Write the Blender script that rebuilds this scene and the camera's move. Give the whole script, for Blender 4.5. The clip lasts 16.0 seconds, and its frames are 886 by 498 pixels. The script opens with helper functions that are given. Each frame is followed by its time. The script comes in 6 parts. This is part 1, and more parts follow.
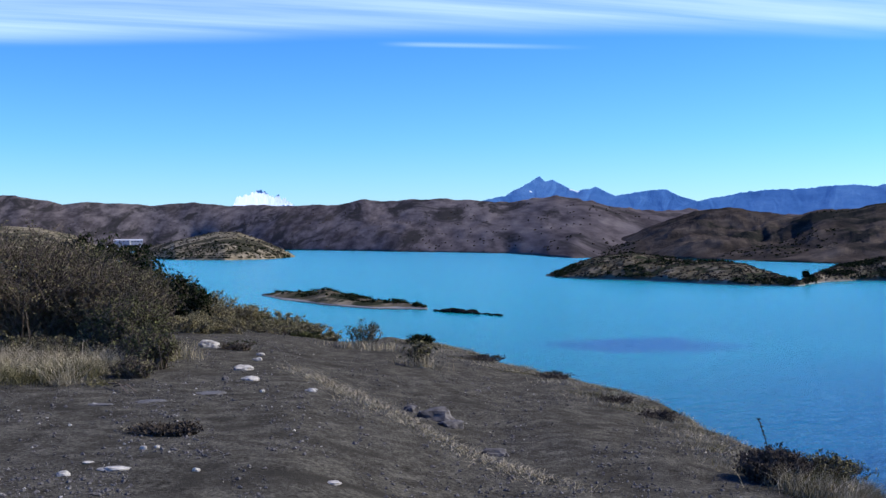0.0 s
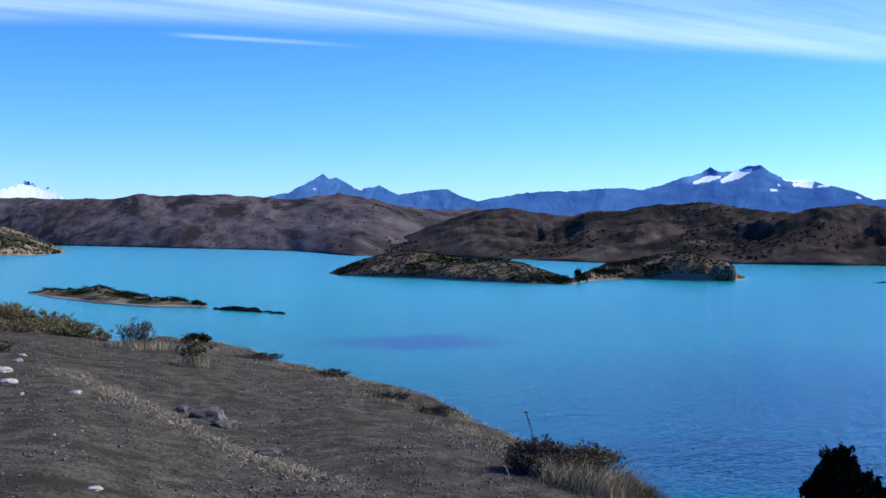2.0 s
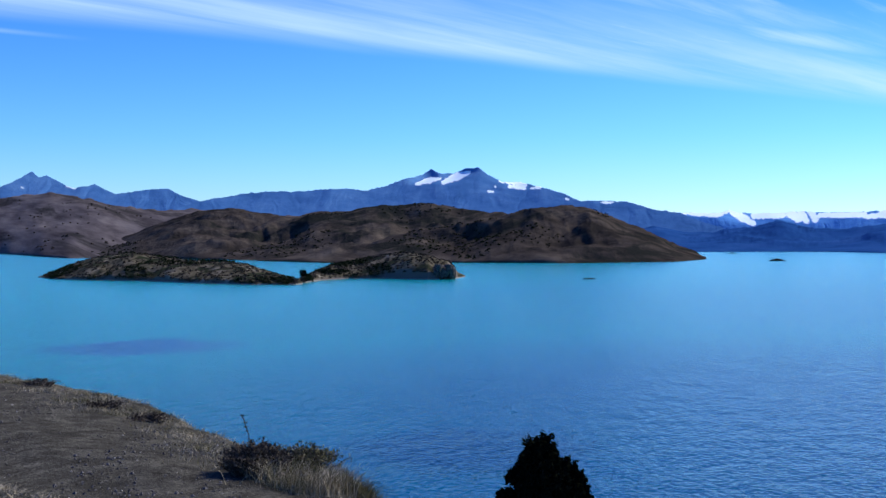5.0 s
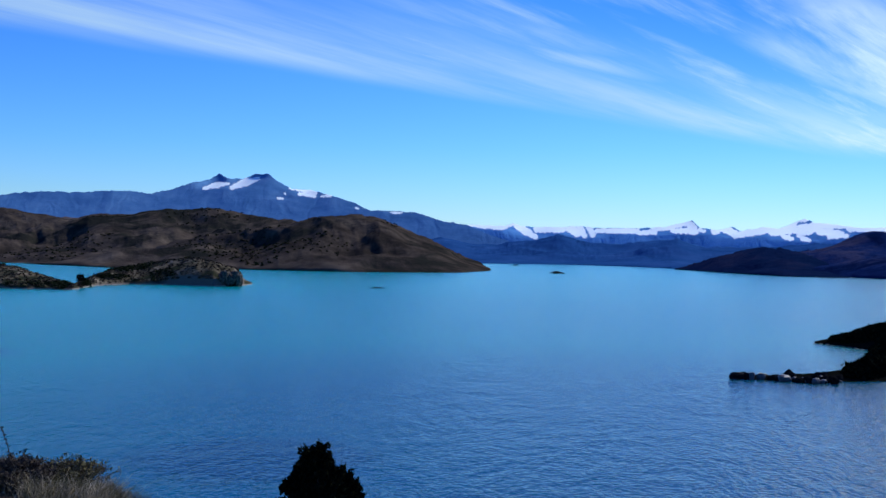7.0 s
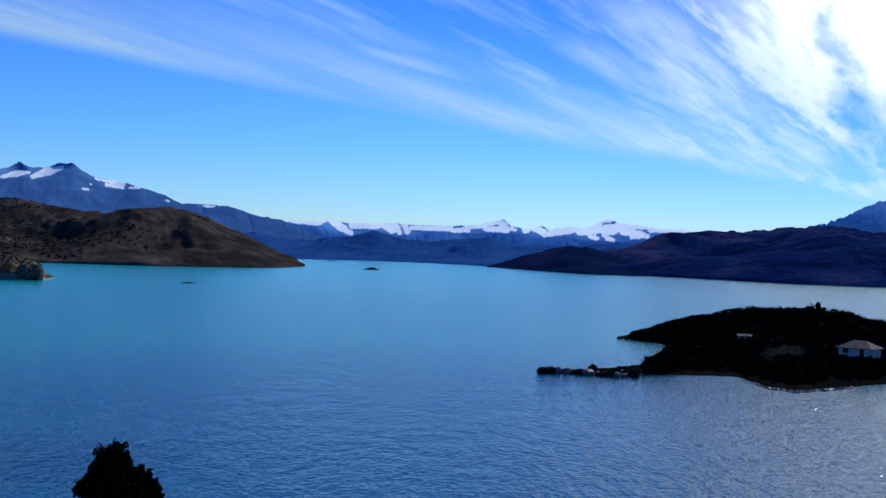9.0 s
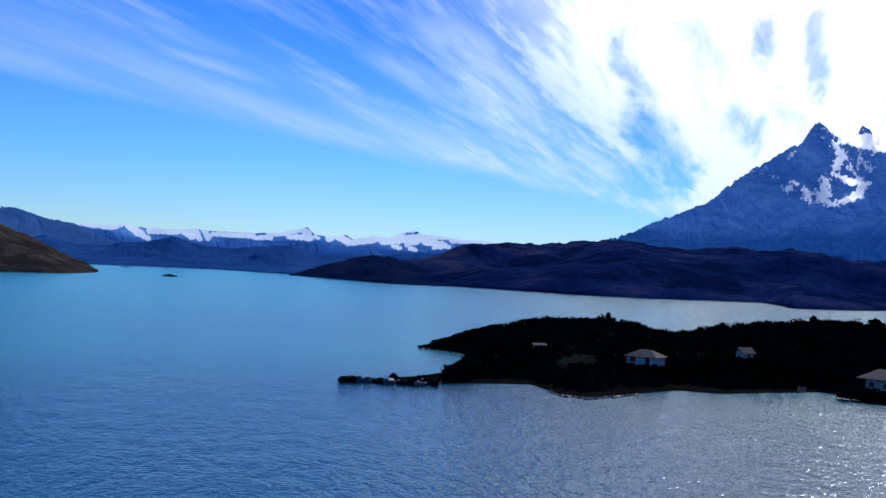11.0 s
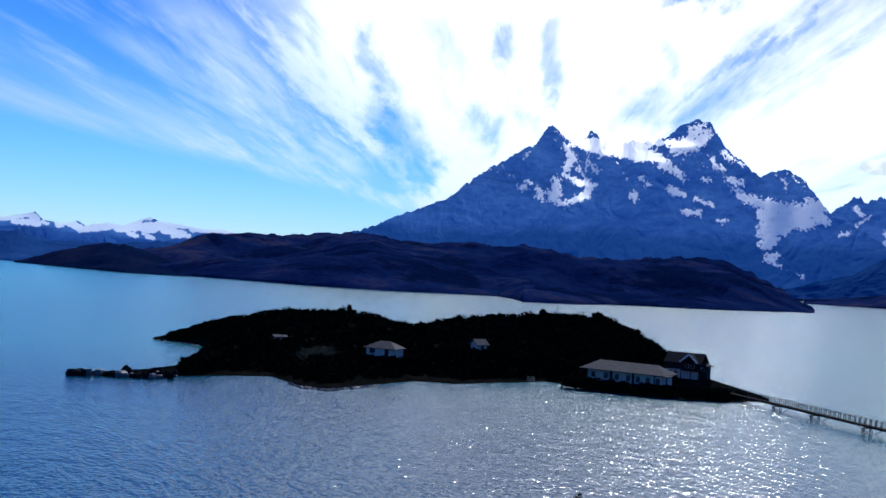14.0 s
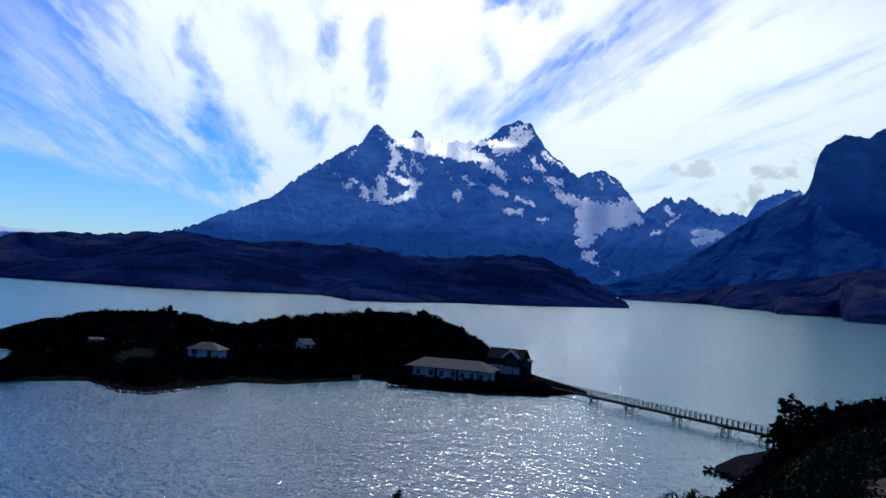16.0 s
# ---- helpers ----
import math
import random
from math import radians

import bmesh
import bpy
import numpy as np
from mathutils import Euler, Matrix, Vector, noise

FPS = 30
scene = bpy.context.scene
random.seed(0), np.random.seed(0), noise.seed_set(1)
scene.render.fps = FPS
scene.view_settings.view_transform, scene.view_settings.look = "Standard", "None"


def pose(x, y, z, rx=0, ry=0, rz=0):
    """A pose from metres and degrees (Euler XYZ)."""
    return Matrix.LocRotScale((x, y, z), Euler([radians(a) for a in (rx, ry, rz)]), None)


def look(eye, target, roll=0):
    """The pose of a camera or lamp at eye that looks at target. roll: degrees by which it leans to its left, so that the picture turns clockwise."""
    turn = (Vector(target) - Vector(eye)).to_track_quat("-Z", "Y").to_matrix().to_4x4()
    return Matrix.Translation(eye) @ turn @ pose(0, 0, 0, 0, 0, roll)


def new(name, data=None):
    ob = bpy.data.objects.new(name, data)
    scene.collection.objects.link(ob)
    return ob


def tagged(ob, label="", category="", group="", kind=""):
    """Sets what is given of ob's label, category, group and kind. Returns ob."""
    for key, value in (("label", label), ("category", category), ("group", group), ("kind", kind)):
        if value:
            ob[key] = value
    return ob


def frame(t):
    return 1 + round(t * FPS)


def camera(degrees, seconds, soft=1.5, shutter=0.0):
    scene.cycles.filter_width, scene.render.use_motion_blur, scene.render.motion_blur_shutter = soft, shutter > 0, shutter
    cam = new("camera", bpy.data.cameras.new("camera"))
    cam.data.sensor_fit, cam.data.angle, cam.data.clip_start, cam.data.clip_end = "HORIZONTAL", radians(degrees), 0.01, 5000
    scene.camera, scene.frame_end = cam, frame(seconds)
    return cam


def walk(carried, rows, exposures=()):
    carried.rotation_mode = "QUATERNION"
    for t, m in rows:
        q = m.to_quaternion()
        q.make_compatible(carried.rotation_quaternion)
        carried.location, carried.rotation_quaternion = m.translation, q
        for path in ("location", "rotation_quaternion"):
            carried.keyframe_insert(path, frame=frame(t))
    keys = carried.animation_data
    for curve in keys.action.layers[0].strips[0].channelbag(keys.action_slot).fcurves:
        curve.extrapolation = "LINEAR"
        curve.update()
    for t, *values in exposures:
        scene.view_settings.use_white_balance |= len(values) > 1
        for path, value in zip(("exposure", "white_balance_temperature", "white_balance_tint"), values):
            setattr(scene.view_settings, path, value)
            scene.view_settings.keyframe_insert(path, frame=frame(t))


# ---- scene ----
# A lake in the mountains seen from a bluff. The lake's surface is z = 0, the lens is 24 m above it.
# Bearings are degrees clockwise from +y.
EYE = 24.0
cam = camera(44.24, 16.0)
TURNS = [
    (0.0, -0.45, 0.60, -0.00),
    (0.5, -0.56, 0.25, -3.26),
    (1.0, -0.56, 0.13, -5.88),
    (1.5, -0.59, 0.10, -8.75),
    (2.0, -0.63, 0.02, -11.35),
    (2.5, -0.43, -0.10, -12.84),
    (3.0, -0.35, -0.05, -14.65),
    (3.5, -0.30, -0.48, -17.37),
    (3.7, -0.54, -0.48, -18.88),
    (5.8, -0.25, -0.24, -29.37),
    (6.0, -0.21, -0.60, -30.55),
    (6.5, -0.23, -0.71, -34.09),
    (7.0, -0.13, -1.00, -36.76),
    (7.5, 0.06, -0.56, -39.54),
    (8.0, -0.09, -0.99, -42.54),
    (8.5, 0.05, -1.26, -44.44),
    (8.7, 0.02, -1.37, -45.21),
    (10.8, 0.40, -3.13, -55.65),
    (11.0, 0.75, -2.60, -56.78),
    (11.5, 0.84, -2.23, -58.89),
    (12.0, 1.07, -2.30, -61.05),
    (12.5, 1.00, -2.72, -62.42),
    (13.0, 1.00, -3.38, -65.52),
    (13.5, 1.20, -3.33, -67.76),
    (14.0, 1.04, -3.57, -70.27),
    (14.5, 1.02, -3.20, -72.61),
    (15.0, 0.98, -2.96, -74.47),
    (15.5, 1.39, -2.86, -76.84),
    (16.0, 1.51, -3.20, -79.43),
]
ARM = 0.3  # the camera is held this far in front of the turning body
rows = []
for t, pitch, lean, yaw in TURNS:
    rows.append((t, pose(-ARM * math.sin(radians(yaw)), ARM * math.cos(radians(yaw)), EYE, 90 + pitch, lean, yaw)))
walk(cam, rows, exposures=[(0, 0.12, 6500, 10), (3.5, 0.08, 6500, 10), (7, -0.42, 6200, 9), (11, -0.64, 6150, 9), (14, -0.6, 6100, 9), (15.5, -0.58, 6050, 9), (16, -0.9, 6050, 9)])

# ---- light ----
SUN_AZ, SUN_EL = 82.0, 37.0
world = bpy.data.worlds.new("sky")
scene.world = world
world.use_nodes = True


def nodes_of(tree):
    tree.nodes.clear()

    def add(kind, **sets):
        n = tree.nodes.new(kind)
        for key, value in sets.items():
            if key == "op":
                n.operation = value
            elif key == "blend":
                n.blend_type = value
            elif key == "dtype":
                n.data_type = value
            else:
                n.inputs[key.replace("_", " ")].default_value = value
        return n

    def link(a, b):
        tree.links.new(a, b)

    def calc(op, a, b=None, c=None):
        n = tree.nodes.new("ShaderNodeMath")
        n.operation = op
        for i, v in enumerate((a, b, c)):
            if v is None:
                continue
            if isinstance(v, (int, float)):
                n.inputs[i].default_value = v
            else:
                tree.links.new(v, n.inputs[i])
        return n.outputs[0]

    def ramp(value, stops):
        n = tree.nodes.new("ShaderNodeValToRGB")
        while len(n.color_ramp.elements) < len(stops):
            n.color_ramp.elements.new(0.5)
        for e, (p, col) in zip(n.color_ramp.elements, stops):
            e.position = p
            e.color = col if len(col) == 4 else (*col, 1)
        tree.links.new(value, n.inputs[0])
        return n.outputs[0]

    def mix(f, a, b, blend="MIX"):
        n = tree.nodes.new("ShaderNodeMix")
        n.data_type = "RGBA"
        n.blend_type = blend
        for sock, v in ((n.inputs[0], f), (n.inputs[6], a), (n.inputs[7], b)):
            if isinstance(v, (int, float)):
                sock.default_value = v
            elif isinstance(v, tuple):
                sock.default_value = v if len(v) == 4 else (*v, 1)
            else:
                tree.links.new(v, sock)
        return n.outputs[2]

    def noise_of(vector, scale, detail=4.0, rough=0.55, distort=0.0):
        n = tree.nodes.new("ShaderNodeTexNoise")
        n.inputs["Scale"].default_value = scale
        n.inputs["Detail"].default_value = detail
        n.inputs["Roughness"].default_value = rough
        n.inputs["Distortion"].default_value = distort
        if vector is not None:
            tree.links.new(vector, n.inputs["Vector"])
        return n.outputs[0]

    return add, link, calc, ramp, mix, noise_of


def smooth_node(calc, v, lo, hi):
    """0 below lo, 1 above hi, eased between."""
    x = calc("MINIMUM", calc("MAXIMUM", calc("DIVIDE", calc("SUBTRACT", v, lo), hi - lo), 0.0), 1.0)
    return calc("MULTIPLY", calc("MULTIPLY", x, x), calc("SUBTRACT", 3.0, calc("MULTIPLY", x, 2.0)))


def build_sky():
    add, link, calc, ramp, mix, noise_of = nodes_of(world.node_tree)
    out = add("ShaderNodeOutputWorld")
    bg = add("ShaderNodeBackground", Strength=0.1)
    sky = add("ShaderNodeTexSky")
    sky.sky_type = "NISHITA"
    sky.sun_disc = False
    sky.sun_elevation = radians(SUN_EL)
    sky.sun_rotation = radians(SUN_AZ)
    sky.altitude = 300
    sky.air_density, sky.dust_density, sky.ozone_density = 1.0, 0.1, 3.0
    hsv = add("ShaderNodeHueSaturation", Saturation=1.1, Value=1.0)
    link(sky.outputs[0], hsv.inputs["Color"])
    tc = add("ShaderNodeTexCoord")
    sep = add("ShaderNodeSeparateXYZ")
    link(tc.outputs["Generated"], sep.inputs[0])
    x, y, z = sep.outputs
    # a high sheet of cirrus: the direction meets a plane, the streaks run towards bearing 73
    h = calc("ADD", calc("MAXIMUM", z, 0.0), 0.04)
    u, v = calc("DIVIDE", x, h), calc("DIVIDE", y, h)
    along = calc("ADD", calc("MULTIPLY", u, 0.956), calc("MULTIPLY", v, 0.292))
    cross = calc("SUBTRACT", calc("MULTIPLY", v, 0.956), calc("MULTIPLY", u, 0.292))

    def field(su, sv, scale, detail, rough, distort=0.0, off=0.0):
        comb = add("ShaderNodeCombineXYZ")
        link(calc("MULTIPLY", along, su), comb.inputs[0])
        link(calc("MULTIPLY", cross, sv), comb.inputs[1])
        comb.inputs[2].default_value = off
        return noise_of(comb.outputs[0], scale, detail, rough, distort)

    wisps = field(0.11, 1.0, 1.7, 8.0, 0.6, 0.25)
    soft = field(0.5, 1.0, 0.6, 3.0, 0.5, 0.0, 3.0)
    fine = field(0.13, 1.0, 5.0, 7.0, 0.62, 0.3, 7.0)
    # nearness to the sun's direction
    s = Vector((math.sin(radians(SUN_AZ)) * math.cos(radians(SUN_EL)), math.cos(radians(SUN_AZ)) * math.cos(radians(SUN_EL)), math.sin(radians(SUN_EL))))
    dot = calc("ADD", calc("ADD", calc("MULTIPLY", x, s.x), calc("MULTIPLY", y, s.y)), calc("MULTIPLY", z, s.z))
    near = smooth_node(calc, dot, 0.70, 0.95)
    # thick cloud on the sun's side, thin streaks beyond its edge
    side = calc("ADD", cross, calc("ADD", calc("MULTIPLY", calc("SUBTRACT", wisps, 0.5), 1.7), calc("MULTIPLY", calc("SUBTRACT", fine, 0.5), 1.3)))
    thick = calc("SUBTRACT", 1.0, smooth_node(calc, side, 0.55, 0.95))
    # gaps in the thick cloud where the blue shows: bearing and height at both ends, half width
    az, el = calc("MULTIPLY", calc("ARCTAN2", x, y), 57.2958), calc("MULTIPLY", calc("ARCSINE", z), 57.2958)
    curl = noise_of(tc.outputs["Generated"], 26.0, 4.0, 0.6)
    curl2 = noise_of(tc.outputs["Generated"], 9.0, 3.0, 0.55)
    waz = calc("ADD", az, calc("MULTIPLY", calc("SUBTRACT", curl2, 0.5), 4.5))
    wel = calc("ADD", el, calc("MULTIPLY", calc("SUBTRACT", curl, 0.5), 4.0))
    gap = None
    for b0, e0, b1, e1, wide, much in ((73.1, 10.8, 73.4, 12.4, 0.45, 0.5), (75.7, 12.9, 75.1, 9.8, 0.55, 0.62), (70.8, 8.1, 71.9, 7.8, 0.7, 0.5), (73.6, 8.2, 74.2, 7.6, 0.7, 0.45), (66.6, 8.2, 68.6, 4.8, 0.75, 0.85), (65.6, 11.6, 67.2, 9.2, 0.5, 0.6), (81.1, 12.4, 82.2, 10.0, 0.5, 0.5), (80.0, 8.9, 83.0, 9.6, 0.9, 0.42), (83.6, 9.6, 91.5, 14.8, 1.7, 0.42), (82.6, 10.0, 88.2, 13.4, 0.45, 0.56), (82.0, 14.6, 83.6, 14.4, 0.7, 0.8), (95.0, 13.4, 101.0, 16.0, 0.5, 0.25)):
        da, de = b1 - b0, e1 - e0
        t = calc("DIVIDE", calc("ADD", calc("MULTIPLY", calc("SUBTRACT", waz, b0), da), calc("MULTIPLY", calc("SUBTRACT", wel, e0), de)), da * da + de * de)
        t = calc("MINIMUM", calc("MAXIMUM", t, 0.0), 1.0)
        px = calc("SUBTRACT", calc("SUBTRACT", waz, b0), calc("MULTIPLY", t, da))
        py = calc("SUBTRACT", calc("SUBTRACT", wel, e0), calc("MULTIPLY", t, de))
        d = calc("ADD", calc("MULTIPLY", calc("SUBTRACT", fine, 0.5), 1.6), calc("SQRT", calc("ADD", calc("MULTIPLY", px, px), calc("MULTIPLY", py, py))))
        hole = calc("MULTIPLY", calc("SUBTRACT", 1.0, smooth_node(calc, d, wide * 0.1, wide * 2.4)), much)
        gap = hole if gap is None else calc("MAXIMUM", gap, hole)
    cover = calc("ADD", calc("MULTIPLY", thick, 0.23), calc("MULTIPLY", calc("SUBTRACT", 1.0, smooth_node(calc, cross, 1.2, 3.4)), 0.014))
    cover = calc("SUBTRACT", cover, calc("MULTIPLY", gap, 0.26))
    veil = smooth_node(calc, calc("ADD", calc("ADD", calc("MULTIPLY", wisps, 0.62), calc("MULTIPLY", fine, 0.38)), cover), 0.43, 0.74)
    # single strands of cirrus: offset, drift, half width, start, end, strength
    for c0, drift, wide, a0, a1, much in ((3.87, -0.15, 0.20, 0.6, 8.6, 0.62), (3.27, -0.24, 0.10, 3.3, 4.8, 0.62), (3.42, -0.185, 0.08, 3.9, 6.2, 0.45), (2.85, -0.175, 0.13, 2.3, 4.3, 0.42), (3.2, -0.03, 0.07, 5.2, 7.2, 0.4), (2.35, -0.1, 0.10, 4.4, 8.0, 0.34), (1.1, 0.0, 0.13, 3.2, 9.0, 0.6), (1.5, -0.01, 0.09, 3.6, 8.5, 0.42), (1.9, 0.0, 0.12, 5.4, 11.0, 0.36)):
        off = calc("SUBTRACT", calc("ADD", cross, calc("MULTIPLY", calc("SUBTRACT", wisps, 0.5), 0.45)), calc("ADD", c0, calc("MULTIPLY", along, drift)))
        rib = calc("SUBTRACT", 1.0, smooth_node(calc, calc("ABSOLUTE", off), 0.0, wide * 2.2))
        rib = calc("MULTIPLY", rib, calc("MULTIPLY", smooth_node(calc, along, a0, a0 + 0.9), calc("SUBTRACT", 1.0, smooth_node(calc, along, a1 * 0.82, a1 * 1.05))))
        rib = calc("MULTIPLY", rib, calc("MULTIPLY", smooth_node(calc, fine, 0.2, 0.66), much))
        veil = calc("MAXIMUM", veil, rib)
    low = calc("MAXIMUM", smooth_node(calc, z, 0.012, 0.07), calc("SUBTRACT", 1.0, smooth_node(calc, side, -1.9, -1.2)))
    east = calc("MULTIPLY", smooth_node(calc, along, 1.2, 3.6), calc("SUBTRACT", 1.0, smooth_node(calc, v, 3.9, 4.4)))
    veil = calc("MULTIPLY", veil, calc("MULTIPLY", low, east))
    # one long bank that runs along x
    wob = calc("ADD", v, calc("MULTIPLY", calc("SUBTRACT", soft, 0.5), 0.5))
    bank = calc("MULTIPLY", smooth_node(calc, wob, 2.7, 4.0), calc("SUBTRACT", 1.0, smooth_node(calc, wob, 4.1, 4.5)))
    bank = calc("MULTIPLY", bank, calc("SUBTRACT", 1.0, smooth_node(calc, u, 5.2, 7.5)))
    bank = calc("MULTIPLY", bank, calc("ADD", 0.12, calc("MULTIPLY", smooth_node(calc, wisps, 0.32, 0.72), 0.62)))
    # a few small cumulus low in the east
    puff = add("ShaderNodeMapping")
    puff.inputs["Scale"].default_value = (1.0, 1.0, 1.6)
    link(tc.outputs["Generated"], puff.inputs[0])
    heap = noise_of(puff.outputs[0], 22.0, 6.0, 0.6, 0.3)
    here = None
    for ba, be, ra, re in ((92.4, 6.3, 1.3, 0.5), (93.9, 4.5, 1.0, 0.9), (95.6, 5.5, 1.3, 1.2), (97.3, 6.6, 1.5, 1.3), (99.5, 6.6, 2.0, 1.6)):
        qx, qy = calc("DIVIDE", calc("SUBTRACT", az, ba), ra), calc("DIVIDE", calc("SUBTRACT", el, be), re)
        blob = calc("SUBTRACT", 1.0, calc("SQRT", calc("ADD", calc("MULTIPLY", qx, qx), calc("MULTIPLY", qy, qy))))
        here = blob if here is None else calc("MAXIMUM", here, blob)
    heap = smooth_node(calc, calc("ADD", here, calc("MULTIPLY", calc("SUBTRACT", heap, 0.5), 2.2)), 0.02, 0.3)
    thread = calc("SUBTRACT", 1.0, smooth_node(calc, calc("ABSOLUTE", calc("SUBTRACT", v, calc("ADD", 4.55, calc("MULTIPLY", u, 0.12)))), 0.0, 0.07))
    thread = calc("MULTIPLY", thread, calc("MULTIPLY", smooth_node(calc, u, -0.28, -0.05), calc("SUBTRACT", 1.0, smooth_node(calc, u, 0.05, 0.7))))
    thread = calc("MULTIPLY", thread, 0.3)
    mask = calc("MINIMUM", calc("MAXIMUM", calc("MAXIMUM", calc("MAXIMUM", veil, bank), heap), thread), 1.0)
    shade = noise_of(puff.outputs[0], 40.0, 3.0, 0.5)
    glow = calc("ADD", 10.0, calc("MULTIPLY", near, 11.0))
    glow = calc("MULTIPLY", glow, calc("SUBTRACT", 1.0, calc("MULTIPLY", heap, calc("MULTIPLY", smooth_node(calc, shade, 0.45, 0.6), 0.26))))
    cloud = add("ShaderNodeCombineColor")
    for i, (far, close) in enumerate(((0.76, 0.98), (1.02, 0.99), (1.14, 1.0))):
        link(calc("MULTIPLY", glow, calc("ADD", far, calc("MULTIPLY", near, close - far))), cloud.inputs[i])
    tint = ramp(z, [(0.0, (0.90, 1.26, 1.80)), (0.09, (0.60, 1.15, 1.97)), (0.24, (0.36, 0.94, 2.15)), (0.6, (0.3, 0.72, 1.8))])
    blue = mix(1.0, hsv.outputs[0], tint, "MULTIPLY")
    # a deeper blue between the clouds round the sun
    deeper = calc("MULTIPLY", smooth_node(calc, dot, 0.68, 0.9), 0.45)
    blue = mix(deeper, blue, mix(1.0, blue, (0.62, 0.62, 0.82), "MULTIPLY"))
    link(mix(mask, blue, cloud.outputs[0]), bg.inputs["Color"])
    link(bg.outputs[0], out.inputs[0])


build_sky()
sun = new("sun", bpy.data.lights.new("sun", "SUN"))
sun.data.energy, sun.data.angle, sun.data.color = 4.8, radians(0.6), (1.0, 0.965, 0.92)
sun.matrix_world = look((300 * math.sin(radians(SUN_AZ)), 300 * math.cos(radians(SUN_AZ)), 300 * math.tan(radians(SUN_EL))), (0, 0, 0))


# ---- materials ----
def material(name, build, rough=0.9, spec=0.0):
    mat = bpy.data.materials.new(name)
    mat.use_nodes = True
    kit = nodes_of(mat.node_tree)
    add, link = kit[0], kit[1]
    out = add("ShaderNodeOutputMaterial")
    bsdf = add("ShaderNodeBsdfPrincipled", Roughness=rough)
    bsdf.inputs["Specular IOR Level"].default_value = spec
    if spec == 0:
        bsdf.inputs["IOR"].default_value = 1.0  # rough earth and leaves have no sheen
    link(bsdf.outputs[0], out.inputs[0])
    tc = add("ShaderNodeTexCoord")
    build(bsdf, tc.outputs["Object"], *kit)
    return mat


def bump(add, link, bsdf, height, strength, distance, less=None):
    b = add("ShaderNodeBump", Strength=strength, Distance=distance)
    if less is not None:
        link(less, b.inputs["Strength"])
    link(height, b.inputs["Height"])
    link(b.outputs[0], bsdf.inputs["Normal"])


def ground_like(name, low, mid, high, scale, relief=0.5, distance=0.3, patch=None, patch_scale=0.01, patch_at=(0.5, 0.62), snow=False, rock=None, woods=None, spread=0.15, stretch=None):
    """Earth, steppe or rock: three tones at two scales, with patches of another colour."""

    def build(bsdf, co, add, link, calc, ramp, mix, noise_of):
        if stretch:
            # gullies and scree run up and down the slope
            drawn = add("ShaderNodeMapping")
            drawn.inputs["Scale"].default_value = stretch
            link(co, drawn.inputs[0])
            co = drawn.outputs[0]
        a = noise_of(co, scale, 8.0, 0.65)
        b = noise_of(co, scale * 0.13, 5.0, 0.55, 0.5)
        tone = calc("ADD", calc("MULTIPLY", a, 0.6), calc("MULTIPLY", b, 0.4))
        col = ramp(tone, [(0.51 - spread, low), (0.5, mid), (0.51 + spread, high)])
        if patch:
            c = noise_of(co, patch_scale, 7.0, 0.68, 0.7)
            col = mix(smooth_node(calc, c, *patch_at), col, patch)
        if rock:
            geo = add("ShaderNodeNewGeometry")
            sep = add("ShaderNodeSeparateXYZ")
            link(geo.outputs["Normal"], sep.inputs[0])
            steep = calc("SUBTRACT", 1.0, smooth_node(calc, calc("ADD", sep.outputs[2], calc("MULTIPLY", calc("SUBTRACT", a, 0.5), 0.35)), 0.62, 0.8))
            col = mix(steep, col, rock)
        if woods:
            sep2 = add("ShaderNodeSeparateXYZ")
            link(co, sep2.inputs[0])
            line = calc("ADD", sep2.outputs[2], calc("MULTIPLY", calc("SUBTRACT", b, 0.5), woods[1] * 0.8))
            col = mix(calc("SUBTRACT", 1.0, smooth_node(calc, line, woods[1] * 0.75, woods[1] * 1.15)), col, woods[0])
        if snow:
            at = add("ShaderNodeAttribute")
            at.attribute_name = "snow"
            crag = noise_of(co, 0.11, 6.0, 0.7)
            f = calc("ADD", at.outputs["Fac"], calc("ADD", calc("MULTIPLY", calc("SUBTRACT", a, 0.5), 0.35), calc("MULTIPLY", calc("SUBTRACT", crag, 0.5), 1.5)))
            white = smooth_node(calc, f, 0.38, 0.6)
            # ice and firn have a sheen, rock has none
            bsdf.inputs["IOR"].default_value = 1.33
            link(calc("MULTIPLY", white, 0.12), bsdf.inputs["Specular IOR Level"])
            link(calc("SUBTRACT", 0.9, calc("MULTIPLY", white, 0.45)), bsdf.inputs["Roughness"])
            col = mix(white, col, (0.86, 0.98, 0.97))
            smoother = calc("MULTIPLY", calc("SUBTRACT", 1.0, calc("MULTIPLY", white, 0.85)), relief)
        link(col, bsdf.inputs["Base Color"])
        bump(add, link, bsdf, a, relief, distance, smoother if snow else None)

    return material(name, build)


# steppe brown, with a little bluish haze mixed into its tones
M_STEPPE = ground_like("steppe", (0.046, 0.039, 0.039), (0.098, 0.083, 0.081), (0.17, 0.145, 0.132), 0.03, 0.35, 2.0, (0.036, 0.033, 0.031), 0.010, (0.49, 0.62), spread=0.11, stretch=(1.0, 0.1, 1.6))
M_SCRUB = ground_like("scrubby_hill", (0.0268, 0.0227, 0.0192), (0.0652, 0.0524, 0.0419), (0.125, 0.101, 0.0768), 0.03, 0.9, 5.0, (0.02, 0.021, 0.0175), 0.006, (0.49, 0.60), spread=0.12)
M_PALE = ground_like("pale_steppe", (0.081, 0.0702, 0.0432), (0.203, 0.169, 0.108), (0.351, 0.293, 0.198), 0.06, 1.0, 4.0, (0.0473, 0.0455, 0.03), 0.012, (0.5, 0.58), spread=0.11)
